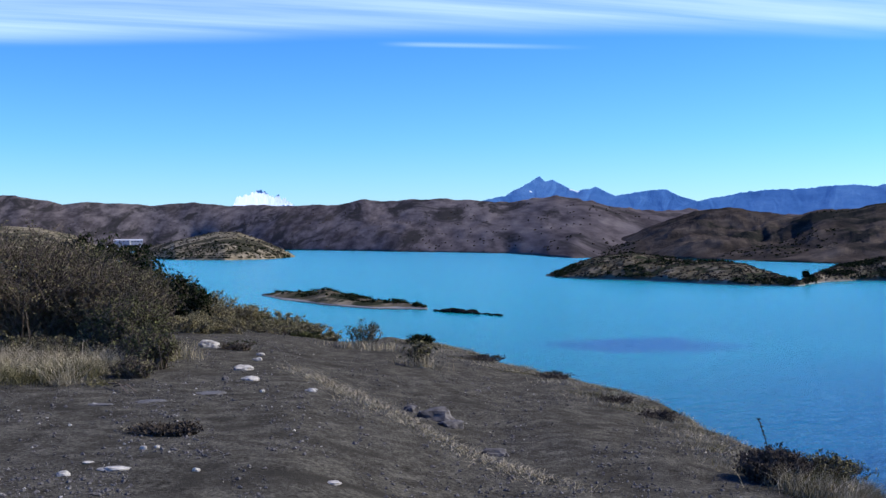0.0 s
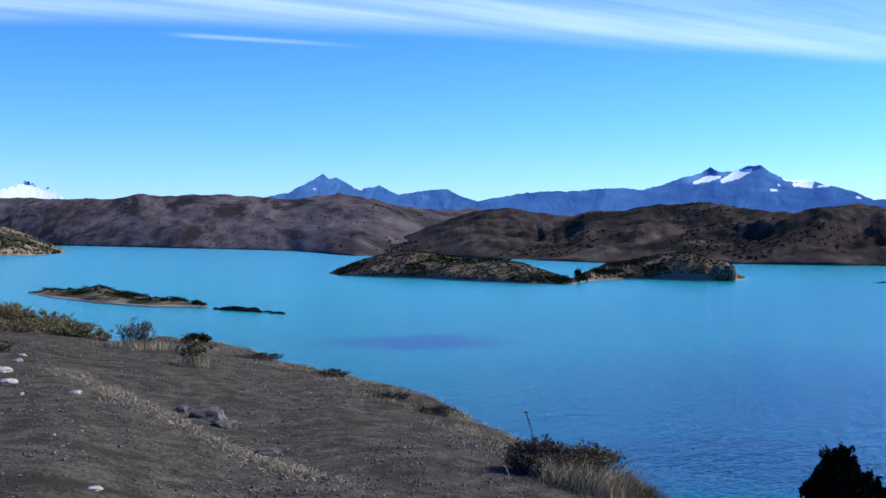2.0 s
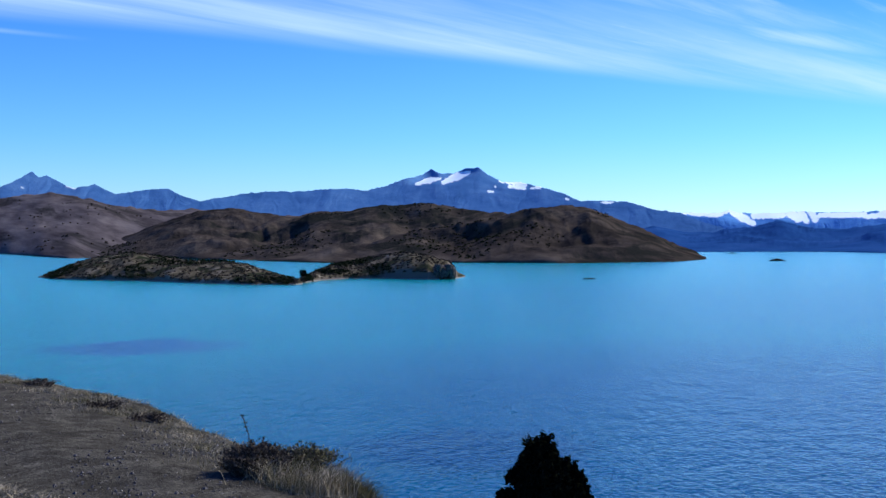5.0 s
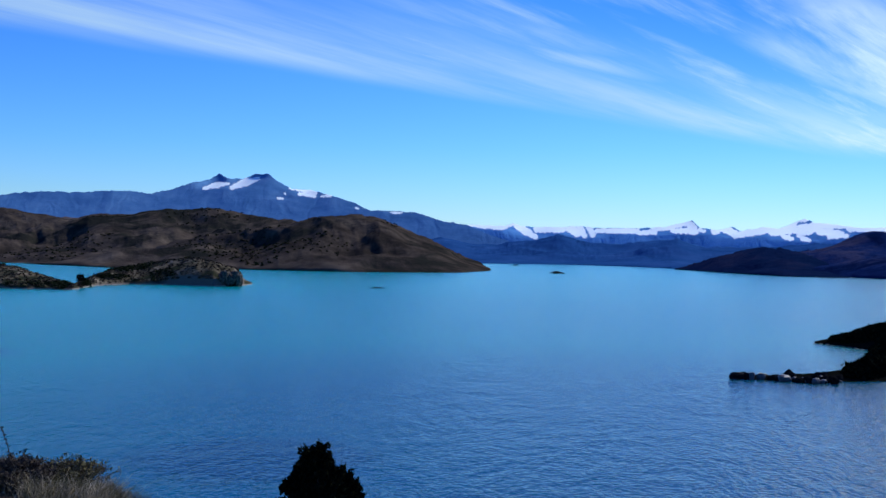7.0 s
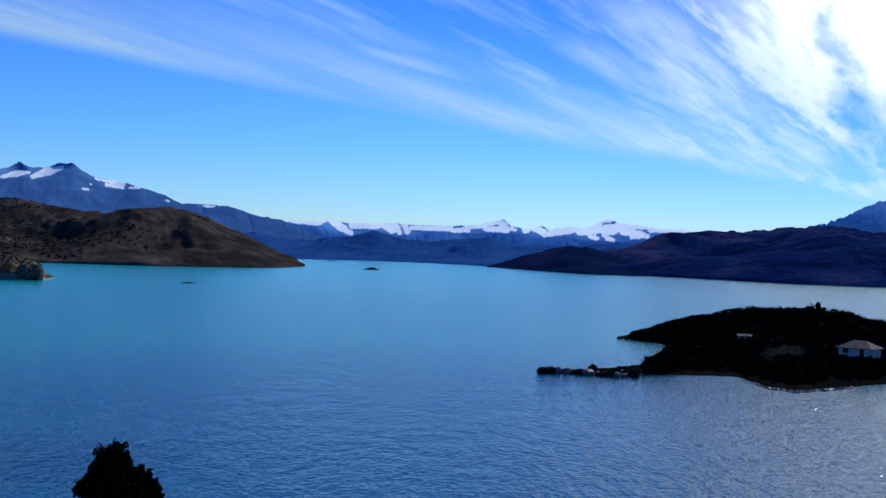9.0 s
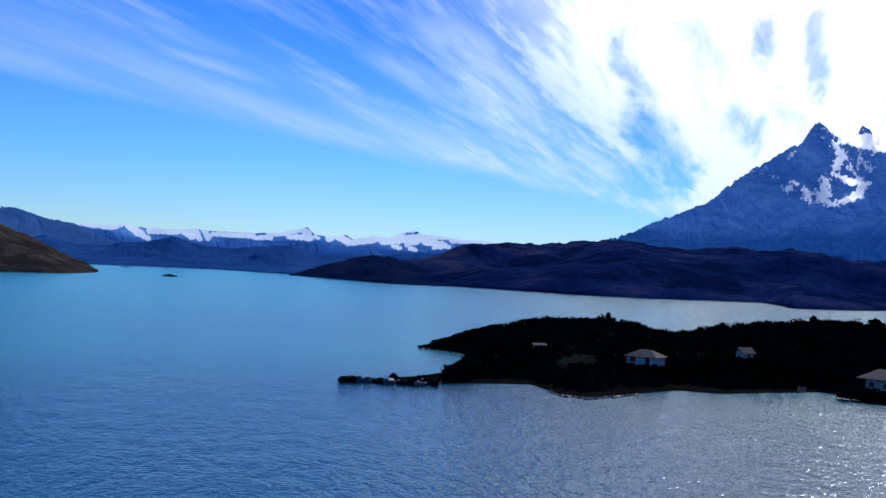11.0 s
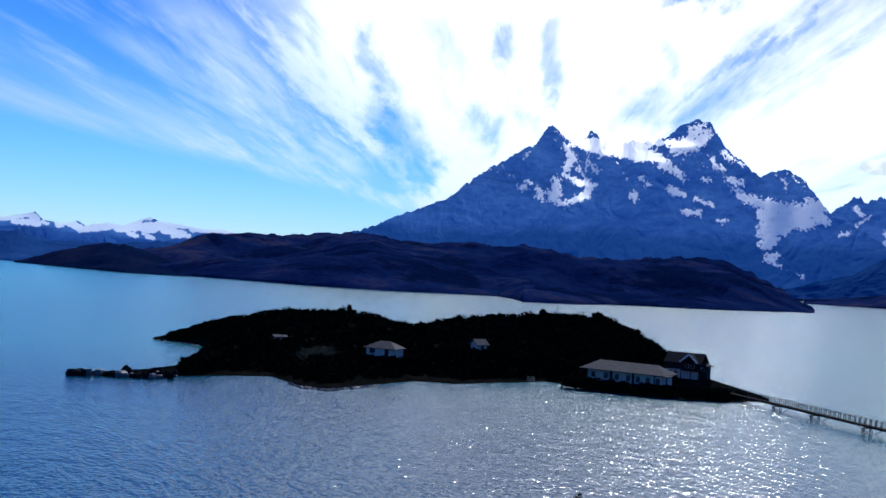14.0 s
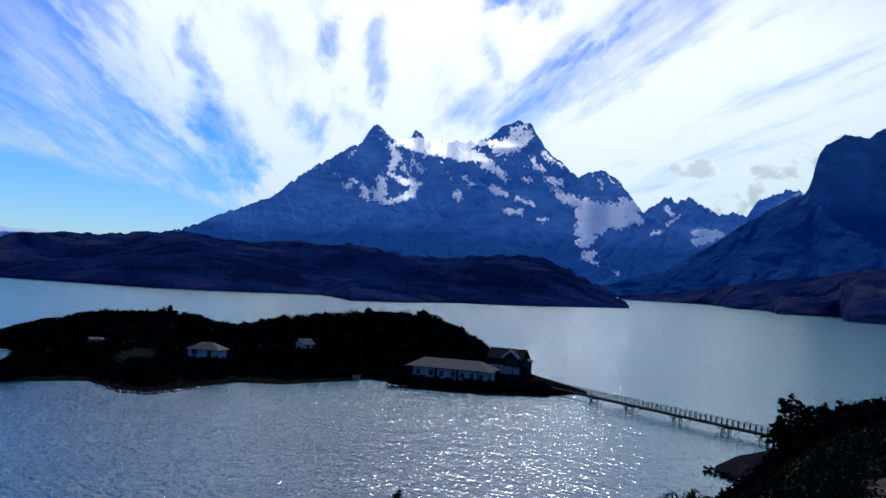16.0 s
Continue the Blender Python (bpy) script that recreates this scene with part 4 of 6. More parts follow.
peaks([(60, 0.6), (65.8, 1.69), (68, 2.8), (70.2, 3.65), (71.4, 4.66), (72.5, 5.5), (73.3, 5.91), (74, 6.49), (74.6, 6.67), (75.4, 7.86), (76.5, 7.2), (77.3, 7.2), (77.55, 7.66), (77.85, 7.52), (78.3, 7.16), (81, 7.25), (81.6, 7.57), (82.1, 8.04), (82.85, 8.43), (83.6, 8.31), (84.1, 7.55), (84.4, 7.06), (85.2, 6.42), (85.8, 5.95), (86.25, 5.65), (86.7, 5.9), (87.4, 6.08), (88.15, 5.67), (89.1, 4.68), (89.6, 3.95), (91.5, 3.0), (93.5, 1.6), (96, 0.4)], 3300, M_PAINE, "huge rock massif with glaciers, painted blue for haze and shade",
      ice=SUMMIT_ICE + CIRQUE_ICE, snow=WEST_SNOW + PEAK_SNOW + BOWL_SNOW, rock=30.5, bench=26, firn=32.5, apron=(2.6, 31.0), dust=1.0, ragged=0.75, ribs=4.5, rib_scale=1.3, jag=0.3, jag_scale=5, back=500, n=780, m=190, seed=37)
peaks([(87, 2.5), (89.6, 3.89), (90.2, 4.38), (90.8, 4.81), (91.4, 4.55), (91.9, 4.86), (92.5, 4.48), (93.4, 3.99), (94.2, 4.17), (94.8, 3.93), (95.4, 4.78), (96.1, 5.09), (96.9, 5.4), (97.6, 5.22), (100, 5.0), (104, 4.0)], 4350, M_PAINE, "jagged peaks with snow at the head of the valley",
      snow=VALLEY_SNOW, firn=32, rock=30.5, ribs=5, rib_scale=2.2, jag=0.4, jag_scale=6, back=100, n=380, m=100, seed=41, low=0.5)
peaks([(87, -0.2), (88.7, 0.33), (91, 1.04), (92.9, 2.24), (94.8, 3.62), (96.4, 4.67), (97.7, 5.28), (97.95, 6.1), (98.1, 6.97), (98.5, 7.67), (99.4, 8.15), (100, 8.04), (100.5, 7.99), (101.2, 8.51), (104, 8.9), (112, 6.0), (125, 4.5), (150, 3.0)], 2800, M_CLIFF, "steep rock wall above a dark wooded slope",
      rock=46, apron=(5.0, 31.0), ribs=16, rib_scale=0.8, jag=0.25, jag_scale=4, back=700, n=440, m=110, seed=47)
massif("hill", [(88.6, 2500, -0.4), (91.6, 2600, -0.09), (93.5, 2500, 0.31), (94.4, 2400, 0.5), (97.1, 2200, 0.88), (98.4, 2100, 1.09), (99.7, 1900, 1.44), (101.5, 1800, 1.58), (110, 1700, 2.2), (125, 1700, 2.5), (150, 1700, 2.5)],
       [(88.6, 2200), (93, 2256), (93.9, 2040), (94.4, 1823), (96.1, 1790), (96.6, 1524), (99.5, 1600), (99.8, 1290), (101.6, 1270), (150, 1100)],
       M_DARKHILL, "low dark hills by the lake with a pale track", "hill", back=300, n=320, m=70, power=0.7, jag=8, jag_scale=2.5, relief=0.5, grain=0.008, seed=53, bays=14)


def island(name, near, far, crest, mat, label, seed, n=220, m=50, power=0.55, bumps=0.35, bays=3.0, category="island"):
    """Land with water all round: near and far shores (bearing, distance) and a crest (bearing, share of the way across, height)."""
    a0, a1 = near[0][0], near[-1][0]
    az = np.linspace(a0, a1, n)
    dn, df = knots(near, az, 1), knots(far, az, 1)
    coast = bays * (fbm(az * dn.mean() / 2500, az * 0, 3, seed) - 0.5)
    share, top = knots(crest, az, 1), knots(crest, az, 2)
    u = np.linspace(0, 1, m)[:, None]
    R = dn + (df - dn) * u + coast * (1 - u) ** 4
    lift = np.where(u < share, (u / share), ((1 - u) / (1 - share)))
    X, Y = R * np.sin(np.radians(az)), R * np.cos(np.radians(az))
    g = 6.0 / max(4.0, top.max() * 2)
    Z = top * np.clip(lift, 0, 1) ** power * (1 + bumps * (fbm(X * g * 0.25, Y * g * 0.25, 5, seed + 2) - 0.5) * (1 - lift**2)) + 0.15 * (fbm(X * 1.3, Y * 1.3, 3, seed + 5) - 0.5)
    Z[0], Z[-1] = -1.5, -1.5
    Z[:, 0], Z[:, -1] = -1.5, -1.5
    me = mesh_of(name, np.stack([X, Y, Z], -1).reshape(-1, 3), grid_faces(m, n), True)
    ob = thing(name, me, mat, label, category)

    def height(a, share_across):
        k = np.clip(np.searchsorted(az, a), 1, n - 2)
        j = np.clip((np.asarray(share_across) * (m - 1)).astype(int), 1, m - 2)
        return X[j, k], Y[j, k], Z[j, k]

    return ob, height


def scrub_on(name, height, rng, count, a0, a1, s0, s1, r0, r1, per, leaf, mat, label, where=None):
    a, s = a0 + (a1 - a0) * rng.random(count), s0 + (s1 - s0) * rng.random(count)
    x, y, z = height(a, s)
    keep = z > 0.5
    if where is not None:
        keep &= where(x, y)
    x, y, z = x[keep], y[keep], z[keep]
    rad = r0 + (r1 - r0) * rng.random(len(x)) ** 2
    v, f = leaf_cloud(np.stack([x, y, z - rad * 0.1], 1), rad, per, leaf, rng, 0.85, corners=3)
    return thing(name, mesh_of(name, v, f), mat, label, "shrubs", kind="stuff")


rng = np.random.default_rng(5)
# the headland with pale slopes, and the shore behind it
headland, head_h = island("headland", [(-16.2, 2300), (-15.2, 1800), (-13.8, 1580), (-11.3, 1517), (-9, 1565), (-7.7, 1750)], [(-16.2, 2350), (-15, 2300), (-12, 2200), (-9, 1900), (-7.7, 1770)],
                          [(-16.2, 0.5, 1), (-14.9, 0.5, 20), (-13.8, 0.5, 29), (-11.8, 0.5, 43), (-10.7, 0.5, 42), (-9.5, 0.5, 29), (-8.4, 0.5, 14), (-7.7, 0.5, 1)], M_PALE, "pale grassy headland with rocky edges", 61, bays=40, power=0.8, bumps=0.6)
shore_l, shore_h = island("hill", [(-60, 1500), (-22, 1700), (-18, 1850), (-15.4, 1900)], [(-60, 2600), (-22, 2800), (-18, 2700), (-15.4, 2300)],
                          [(-60, 0.5, 60), (-22, 0.5, 62), (-20.3, 0.5, 57), (-18.7, 0.5, 42), (-18.1, 0.5, 28), (-17.2, 0.5, 20), (-15.4, 0.5, 2)], M_PALE, "pale grassy shore hill beyond the shrubs", 63, bays=40, power=0.6, bumps=0.8, category="hill")
# the low island and the rocks beside it
isle_a, isle_a_h = island("island", [(-9.5, 498), (-8.4, 458), (-6.1, 412), (-3.7, 387), (-0.8, 380)], [(-9.5, 502), (-8.5, 520), (-6, 500), (-3.7, 440), (-0.8, 384)],
                          [(-9.5, 0.5, 0.5), (-8.7, 0.5, 1.6), (-7.2, 0.5, 2.2), (-6.2, 0.5, 4.2), (-5.2, 0.5, 2.4), (-3.1, 0.5, 1.6), (-1.3, 0.5, 1.2), (-0.8, 0.5, 0.3)], M_ISLE, "long low island with a pale gravel rim and shrubs", 67, bays=9, power=0.9, bumps=1.4)
scrub_on("shrubs", isle_a_h, rng, 420, -8.8, -1.0, 0.3, 0.9, 0.7, 2.3, 40, 0.4, M_LEAF_DARK, "dark low shrubs on the small island", lambda x, y: fbm(x * 0.09, y * 0.09, 3, 14) > 0.45)
isle_c, isle_c_h = island("island", [(5.3, 725), (6.1, 682), (7.6, 654), (10.8, 622), (13.1, 586), (15.5, 561), (17.9, 552), (18.4, 560)], [(5.3, 730), (6.1, 760), (7.6, 800), (10.8, 810), (13.1, 760), (15.5, 700), (17.9, 600), (18.4, 575)],
                          [(5.3, 0.5, 0.3), (6.1, 0.5, 3), (7.3, 0.5, 9.3), (8.4, 0.5, 12.8), (9.9, 0.5, 14.6), (10.8, 0.5, 13), (12.5, 0.5, 10.5), (14.3, 0.5, 10), (15.5, 0.5, 9), (16.7, 0.5, 5.2), (17.9, 0.5, 2.2), (18.4, 0.5, 1)], M_ISLE, "scrubby island with a rocky shore", 71, bays=16, bumps=1.1)
scrub_on("shrubs", isle_c_h, rng, 1700, 5.8, 17.8, 0.03, 0.75, 0.8, 2.6, 36, 0.55, M_LEAF_DARK, "dark shrubs scattered over the island", lambda x, y: fbm(x * 0.03, y * 0.03, 3, 4) > 0.45)
scrub_on("shrubs", isle_c_h, rng, 1500, 5.6, 18.0, 0.01, 0.75, 0.4, 1.3, 30, 0.45, M_LEAF_BROWN, "low brown heath over the island")
isle_d, isle_d_h = island("island", [(18.0, 560), (19.3, 606), (20.8, 626), (22.6, 624), (24.9, 608), (26.2, 618), (26.9, 650)], [(18.0, 580), (19.3, 690), (20.8, 760), (22.6, 780), (24.9, 760), (26.2, 720), (26.9, 656)],
                          [(18.0, 0.4, 1.5), (18.8, 0.4, 4), (19.9, 0.4, 7), (21.4, 0.4, 9.3), (22.9, 0.3, 13.6), (24, 0.25, 14.6), (24.9, 0.22, 13), (25.5, 0.2, 10.8), (25.95, 0.2, 9.8), (26.25, 0.3, 6), (26.5, 0.4, 2.4), (26.9, 0.5, 0.5)], M_ISLE, "scrubby island that ends in a pale rock cliff", 73, bays=8, power=0.5, bumps=0.5)
scrub_on("shrubs", isle_d_h, rng, 1300, 18.4, 25.2, 0.03, 0.6, 0.8, 2.8, 36, 0.55, M_LEAF_DARK, "dark shrubs thick on the island's slope", lambda x, y: fbm(x * 0.03, y * 0.03, 3, 9) > 0.42)
scrub_on("shrubs", isle_d_h, rng, 1100, 18.2, 26.3, 0.01, 0.6, 0.4, 1.3, 30, 0.45, M_LEAF_BROWN, "low brown heath over the island")
scrub_on("shrubs", head_h, rng, 500, -15.6, -8.0, 0.01, 0.7, 0.8, 2.6, 24, 1.0, M_LEAF_BROWN, "brown and olive scrub over the headland")
scrub_on("shrubs", head_h, rng, 420, -15.6, -8.0, 0.0, 0.25, 1.0, 3.4, 24, 1.2, M_LEAF_DARK, "dark scrub along the headland's foot")
for a0, a1, d0, top in ((42.3, 43.2, 1052, 2.5), (40.35, 40.8, 1470, 1.6), (32.95, 33.75, 608, 0.25)):
    island("islet", [(a0, d0), (a1, d0)], [(a0, d0 + 3), ((a0 + a1) / 2, d0 + 25), (a1, d0 + 3)], [(a0, 0.5, 0.2), ((a0 + a1) / 2, 0.5, top), (a1, 0.5, 0.2)], M_STONE_DARK, "small dark rock islet in the lake", 77, n=50, m=16, bays=1, category="islet")
for k in range(24):
    a = -0.4 + 3.4 * (k / 23) ** 1.2
    x, y = spot(a, 364 - 7 * a + 5 * random.random())
    big = 0.95 if 0.0 < a < 1.5 else 0.5
    s = big * (0.5 + 0.8 * random.random())
    ob = thing("shore_rock", stone_mesh("shore_rock", s * 1.7, s, s * 0.9, k, 2), M_STONE_DARK, "dark boulder breaking the lake's surface", "rock", "rocks off the low island")
    ob.location = (x, y, s * 0.25)

# the wooded island with the lodge
HOTEL_NEAR = [(51.8, 217), (53.5, 213), (55.8, 215), (58.7, 221), (61.7, 223), (63.2, 208), (64.7, 205), (66.2, 212), (69.1, 229), (71.4, 229), (73.7, 238), (76, 248), (78.5, 239), (80.9, 236), (83, 235), (85.1, 233), (87.1, 243), (87.3, 246)]
HOTEL_FAR = [(51.8, 219), (53.5, 218), (55.8, 224), (58.1, 236), (58.9, 276), (59.6, 310), (61.7, 340), (66.2, 345), (71.4, 345), (78.5, 335), (80.9, 320), (82.5, 300), (84.5, 275), (85.5, 262), (87.1, 250), (87.3, 248)]
HOTEL_TOP = [(51.8, 0.5, 0.4), (55.8, 0.5, 1.2), (57, 0.5, 1.7), (58.0, 0.6, 2.6), (58.7, 0.6, 4.8), (59.5, 0.6, 7.9), (61.2, 0.6, 9.6), (63, 0.6, 10.5), (65.4, 0.6, 11.2), (66.6, 0.6, 10.1), (68.3, 0.6, 8.1), (69.2, 0.6, 7.8), (71.2, 0.6, 10.4), (73, 0.6, 11.6), (75.8, 0.6, 13.0), (77.5, 0.6, 13.0), (79.1, 0.6, 13.0), (80.2, 0.6, 10.6), (81.3, 0.6, 8.3), (82.5, 0.55, 4.6), (84, 0.5, 3.0), (85.5, 0.5, 2.2), (87.3, 0.5, 0.4)]
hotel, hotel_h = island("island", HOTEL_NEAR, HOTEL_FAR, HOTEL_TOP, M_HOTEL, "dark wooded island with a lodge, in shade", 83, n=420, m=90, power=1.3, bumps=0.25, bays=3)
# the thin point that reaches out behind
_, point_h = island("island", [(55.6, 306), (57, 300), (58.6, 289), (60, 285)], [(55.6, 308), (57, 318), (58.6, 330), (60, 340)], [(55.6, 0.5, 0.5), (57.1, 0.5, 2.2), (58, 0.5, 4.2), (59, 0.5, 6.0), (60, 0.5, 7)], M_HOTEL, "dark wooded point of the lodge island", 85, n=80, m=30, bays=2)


def hill_scrub(label, count, u0, u1, r0, r1, leaf, mat, new_label, seed, patch=0.5):
    """Trees and scrub too far off to count, in patches over a hill."""
    g = np.random.default_rng(seed)
    X, Y, Z = SURFACES[label]
    j, k = (len(X) * 0.75 * (u0 + (u1 - u0) * g.random(count))).astype(int), g.integers(0, X.shape[1], count)
    x, y, z = X[j, k], Y[j, k], Z[j, k]
    keep = (fbm(x * 0.006, y * 0.006, 4, seed) > patch) & (z > 3)
    x, y, z = x[keep], y[keep], z[keep]
    r = r0 + (r1 - r0) * g.random(len(x)) ** 2
    v, f = leaf_cloud(np.stack([x, y, z], 1), r, 24, leaf, g, 0.8, corners=3)
    thing("scrub", mesh_of("scrub", v, f), mat, new_label, "shrubs", kind="stuff")


hill_scrub("dark brown hill with low scrub beside the lake", 4200, 0.03, 1.0, 0.6, 1.9, 0.8, M_LEAF_DARK, "dark trees and scrub in patches on the brown hill", 5, 0.6)
hill_scrub("long brown steppe hills along the far shore", 1800, 0.02, 0.9, 1.0, 2.6, 1.6, M_LEAF_BROWN, "brown scrub in patches on the far steppe hills", 6, 0.47)


def track():
    """The pale track down the low hill to the lake."""
    X, Y, Z = SURFACES["low dark hills by the lake with a pale track"]
    az, el = np.degrees(np.arctan2(X, Y)), np.degrees(np.arctan2(Z - EYE, np.hypot(X, Y)))
    pts = []
    for t in np.linspace(0, 1, 14):
        a, e = 99.0 + 0.45 * t + 0.04 * math.sin(t * 7), -0.1 - 0.5 * t
        k = int(np.argmin(np.abs(az[5] - a)))
        j = int(np.argmin(np.abs(el[1:, k] - e))) + 1
        pts.append((X[j, k], Y[j, k], Z[j, k] + 1.6))
    pts = np.array(pts)
    side = np.array([math.cos(radians(99.5)), -math.sin(radians(99.5)), 0]) * 3.0
    verts = np.concatenate([pts - side, pts + side])
    n = len(pts)
    faces = np.array([(i, i + 1, n + i + 1, n + i) for i in range(n - 1)])
    thing("track", mesh_of("track", verts, faces), M_STONE_PALE, "pale gravel track down the dark hill", "track", kind="structure")


track()

# ---- woods and rocks of the lodge island ----
CLEAR = [(66.5, 68.4, 242, 250), (77.6, 83.0, 235, 252), (82.0, 85.0, 246, 268), (72.0, 72.8, 260, 268), (63.0, 65.0, 238, 248)]


def not_built(x, y):
    a, d = np.degrees(np.arctan2(x, y)), np.hypot(x, y)
    keep = np.ones(len(x), bool)
    for a0, a1, d0, d1 in CLEAR:
        keep &= ~((a > a0) & (a < a1) & (d > d0) & (d < d1))
    return keep


scrub_on("shrubs", hotel_h, rng, 4600, 57.2, 82.5, 0.02, 0.85, 0.9, 2.0, 38, 0.52, M_LEAF_SHADE, "dense dark shrubs and low trees on the lodge island", not_built)
scrub_on("shrubs", hotel_h, rng, 500, 79.5, 86.0, 0.02, 0.35, 0.4, 1.1, 40, 0.35, M_LEAF_SHADE, "dark garden shrubs along the lodge shore", not_built)


def hedge():
    """A row of dark shrubs between the lodge and the water."""
    g = np.random.default_rng(61)
    n = 480
    a = 77.0 + 8.2 * g.random(n)
    d = np.interp(a, [78, 80.9, 83, 85.2], [236.5, 233.5, 233.5, 236]) + 3.4 * (g.random(n) - 0.4)
    r = 0.5 + 0.55 * g.random(n)
    c = np.stack([d * np.sin(np.radians(a)), d * np.cos(np.radians(a)), 0.3 + 1.7 * g.random(n) ** 1.3], 1)
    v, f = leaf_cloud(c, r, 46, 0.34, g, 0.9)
    thing("shrubs", mesh_of("shrubs", v, f), M_LEAF_SHADE, "dark shrubs between the lodge and the water", "shrubs", kind="stuff")


hedge()


def tree(x, y, z, height, spread, label, mat=M_LEAF_SHADE, cone=0.5, leaf=0.35, per=60, seed=0):
    """A trunk with limbs and a crown of many leaf clumps, narrower at the top by cone."""
    g = np.random.default_rng(100 + seed)
    root = thing("tree", None, None, label, "tree")
    root.location = (x, y, z)
    lean = g.normal(size=2) * 0.04 * height
    pts = [np.array([lean[0] * t * t, lean[1] * t * t, height * t]) for t in np.linspace(0, 0.95, 7)]
    a, b, r0, r1 = [], [], [], []
    for i in range(6):
        a.append(pts[i]), b.append(pts[i + 1])
        r0.append(height * 0.03 * (1 - i / 7)), r1.append(height * 0.03 * (1 - (i + 1) / 7))
    cs, rs = [], []
    for k in range(80):
        t = 0.16 + 0.75 * g.random()
        w = spread * (1 - cone * t) * (0.35 + 0.65 * g.random())
        q = g.random() * 2 * math.pi
        p0 = np.array([lean[0] * t * t, lean[1] * t * t, height * t * 0.9])
        p1 = p0 + np.array([math.cos(q) * w, math.sin(q) * w, height * 0.08])
        a.append(p0), b.append(p1), r0.append(height * 0.010), r1.append(height * 0.003)
        cs.append(p1), rs.append(spread * 0.19 * (0.5 + 0.6 * g.random()) * (1 - 0.5 * cone * t))
    cs.append(pts[-1]), rs.append(spread * 0.22)
    v, f = sticks(a, b, np.array(r0), np.array(r1))
    part_mesh("trunk", mesh_of("trunk", v, f), M_BARK, root, "dark trunk with limbs")
    v, f = leaf_cloud(cs, rs, int(per * 0.7), leaf * 0.8, g, 0.9, 0.1)
    part_mesh("crown", mesh_of("crown", v, f), mat, root, "dark ragged crown")
    return root


def on_isle(h, a, s):
    x, y, z = h(np.array([a]), np.array([s]))
    return float(x[0]), float(y[0]), float(z[0])


for k, (a, s, hh, w) in enumerate(((78.42, 0.6, 2.5, 2.6), (80.45, 0.62, 2.6, 1.6), (65.5, 0.6, 2.6, 0.9), (75.6, 0.6, 2.4, 1.3), (71.0, 0.2, 4.2, 2.2), (73.9, 0.15, 5.0, 2.8), (74.8, 0.12, 4.6, 2.4), (76.4, 0.10, 4.2, 2.2), (70.0, 0.14, 3.6, 2.0), (72.9, 0.1, 3.8, 2.0), (82.4, 0.2, 3.2, 1.7))):
    x, y, z = on_isle(hotel_h, a, s)
    tree(x, y, z - 0.6, hh, w, "dark evergreen tree on the lodge island", cone=0.55, seed=k)
x, y, z = on_isle(isle_d_h, 18.4, 0.3)
tree(x, y, z - 0.3, 5.2, 2.3, "lone round tree on the low neck of the island", cone=0.2, seed=31)


M_STONE_CLIFF = plain("pale_cliff_rock", (0.085, 0.068, 0.054), 0.9, 0.7, 0.8)


def shore_rock(x, y, z, sx, sy, sz, mat, label, group, seed):
    ob = thing("shore_rock", stone_mesh("shore_rock", sx, sy, sz, seed, 2), mat, label, "rock", group)
    ob.location, ob.rotation_euler = (x, y, z), (0, 0, seed * 1.3)


M_ROCK_WET = plain("wet_shore_rock", (0.10, 0.095, 0.09), 0.4, 0.5, 1.5, 0.4)
scrub_on("shrubs", point_h, rng, 420, 56.4, 60.0, 0.1, 0.8, 0.6, 1.4, 50, 0.4, M_LEAF_SHADE, "dark shrubs on the island's back point")
for k in range(70):
    a = 51.6 + 5.4 * random.random() ** 0.8
    d = 214 + (random.random() - 0.3) * 5 * (0.3 + (a - 51.6) / 5)
    s = 0.25 + 0.75 * random.random() ** 2
    x, y = spot(a, d)
    shore_rock(x, y, 0.15 + s * 0.2, s * 1.5, s, s * (1.0 if random.random() < 0.7 else 1.5), M_ROCK_WET if k % 4 == 0 else M_STONE_DARK, "dark wet boulder on the island's stony spit", "rocks of the stony spit", k)


def shore_stones(name, table, count, r0, r1, mat, label, seed, spread=2.5):
    """Countless stones along a shore line."""
    g = np.random.default_rng(seed)
    t = np.array(table)
    a = t[0, 0] + (t[-1, 0] - t[0, 0]) * g.random(count)
    d = np.interp(a, t[:, 0], t[:, 1]) + (g.random(count) - 0.5) * spread
    r = r0 + (r1 - r0) * g.random(count) ** 3
    c = np.stack([d * np.sin(np.radians(a)), d * np.cos(np.radians(a)), 0.05 + 0.1 * g.random(count)], 1)
    v, f = pebbles(c, r, g)
    thing(name, mesh_of(name, v, f), mat, label, "stones", kind="stuff")


def pebbles(c, r, g):
    """Small uneven octahedra."""
    base = np.array([[1, 0, 0], [0, 1, 0], [-1, 0, 0], [0, -1, 0], [0, 0, 0.7], [0, 0, -0.7]], float)
    n = len(c)
    k = 0.6 + 0.8 * g.random((n, 6, 1))
    q = g.random(n) * 6.28
    b = base[None] * k
    x, y = b[..., 0].copy(), b[..., 1].copy()
    b[..., 0] = x * np.cos(q)[:, None] - y * np.sin(q)[:, None]
    b[..., 1] = x * np.sin(q)[:, None] + y * np.cos(q)[:, None]
    v = (np.asarray(c)[:, None] + b * np.asarray(r)[:, None, None]).reshape(-1, 3)
    tri = np.array([[0, 1, 4], [1, 2, 4], [2, 3, 4], [3, 0, 4], [1, 0, 5], [2, 1, 5], [3, 2, 5], [0, 3, 5]])
    return v, (np.arange(n)[:, None, None] * 6 + tri[None]).reshape(-1, 3)


shore_stones("shore_stones", [(62.6, 214), (63.2, 208), (64.7, 205), (66.2, 212), (67.2, 218)], 420, 0.08, 0.42, M_ROCK_WET, "wet stones along the lodge island's waterline", 7)
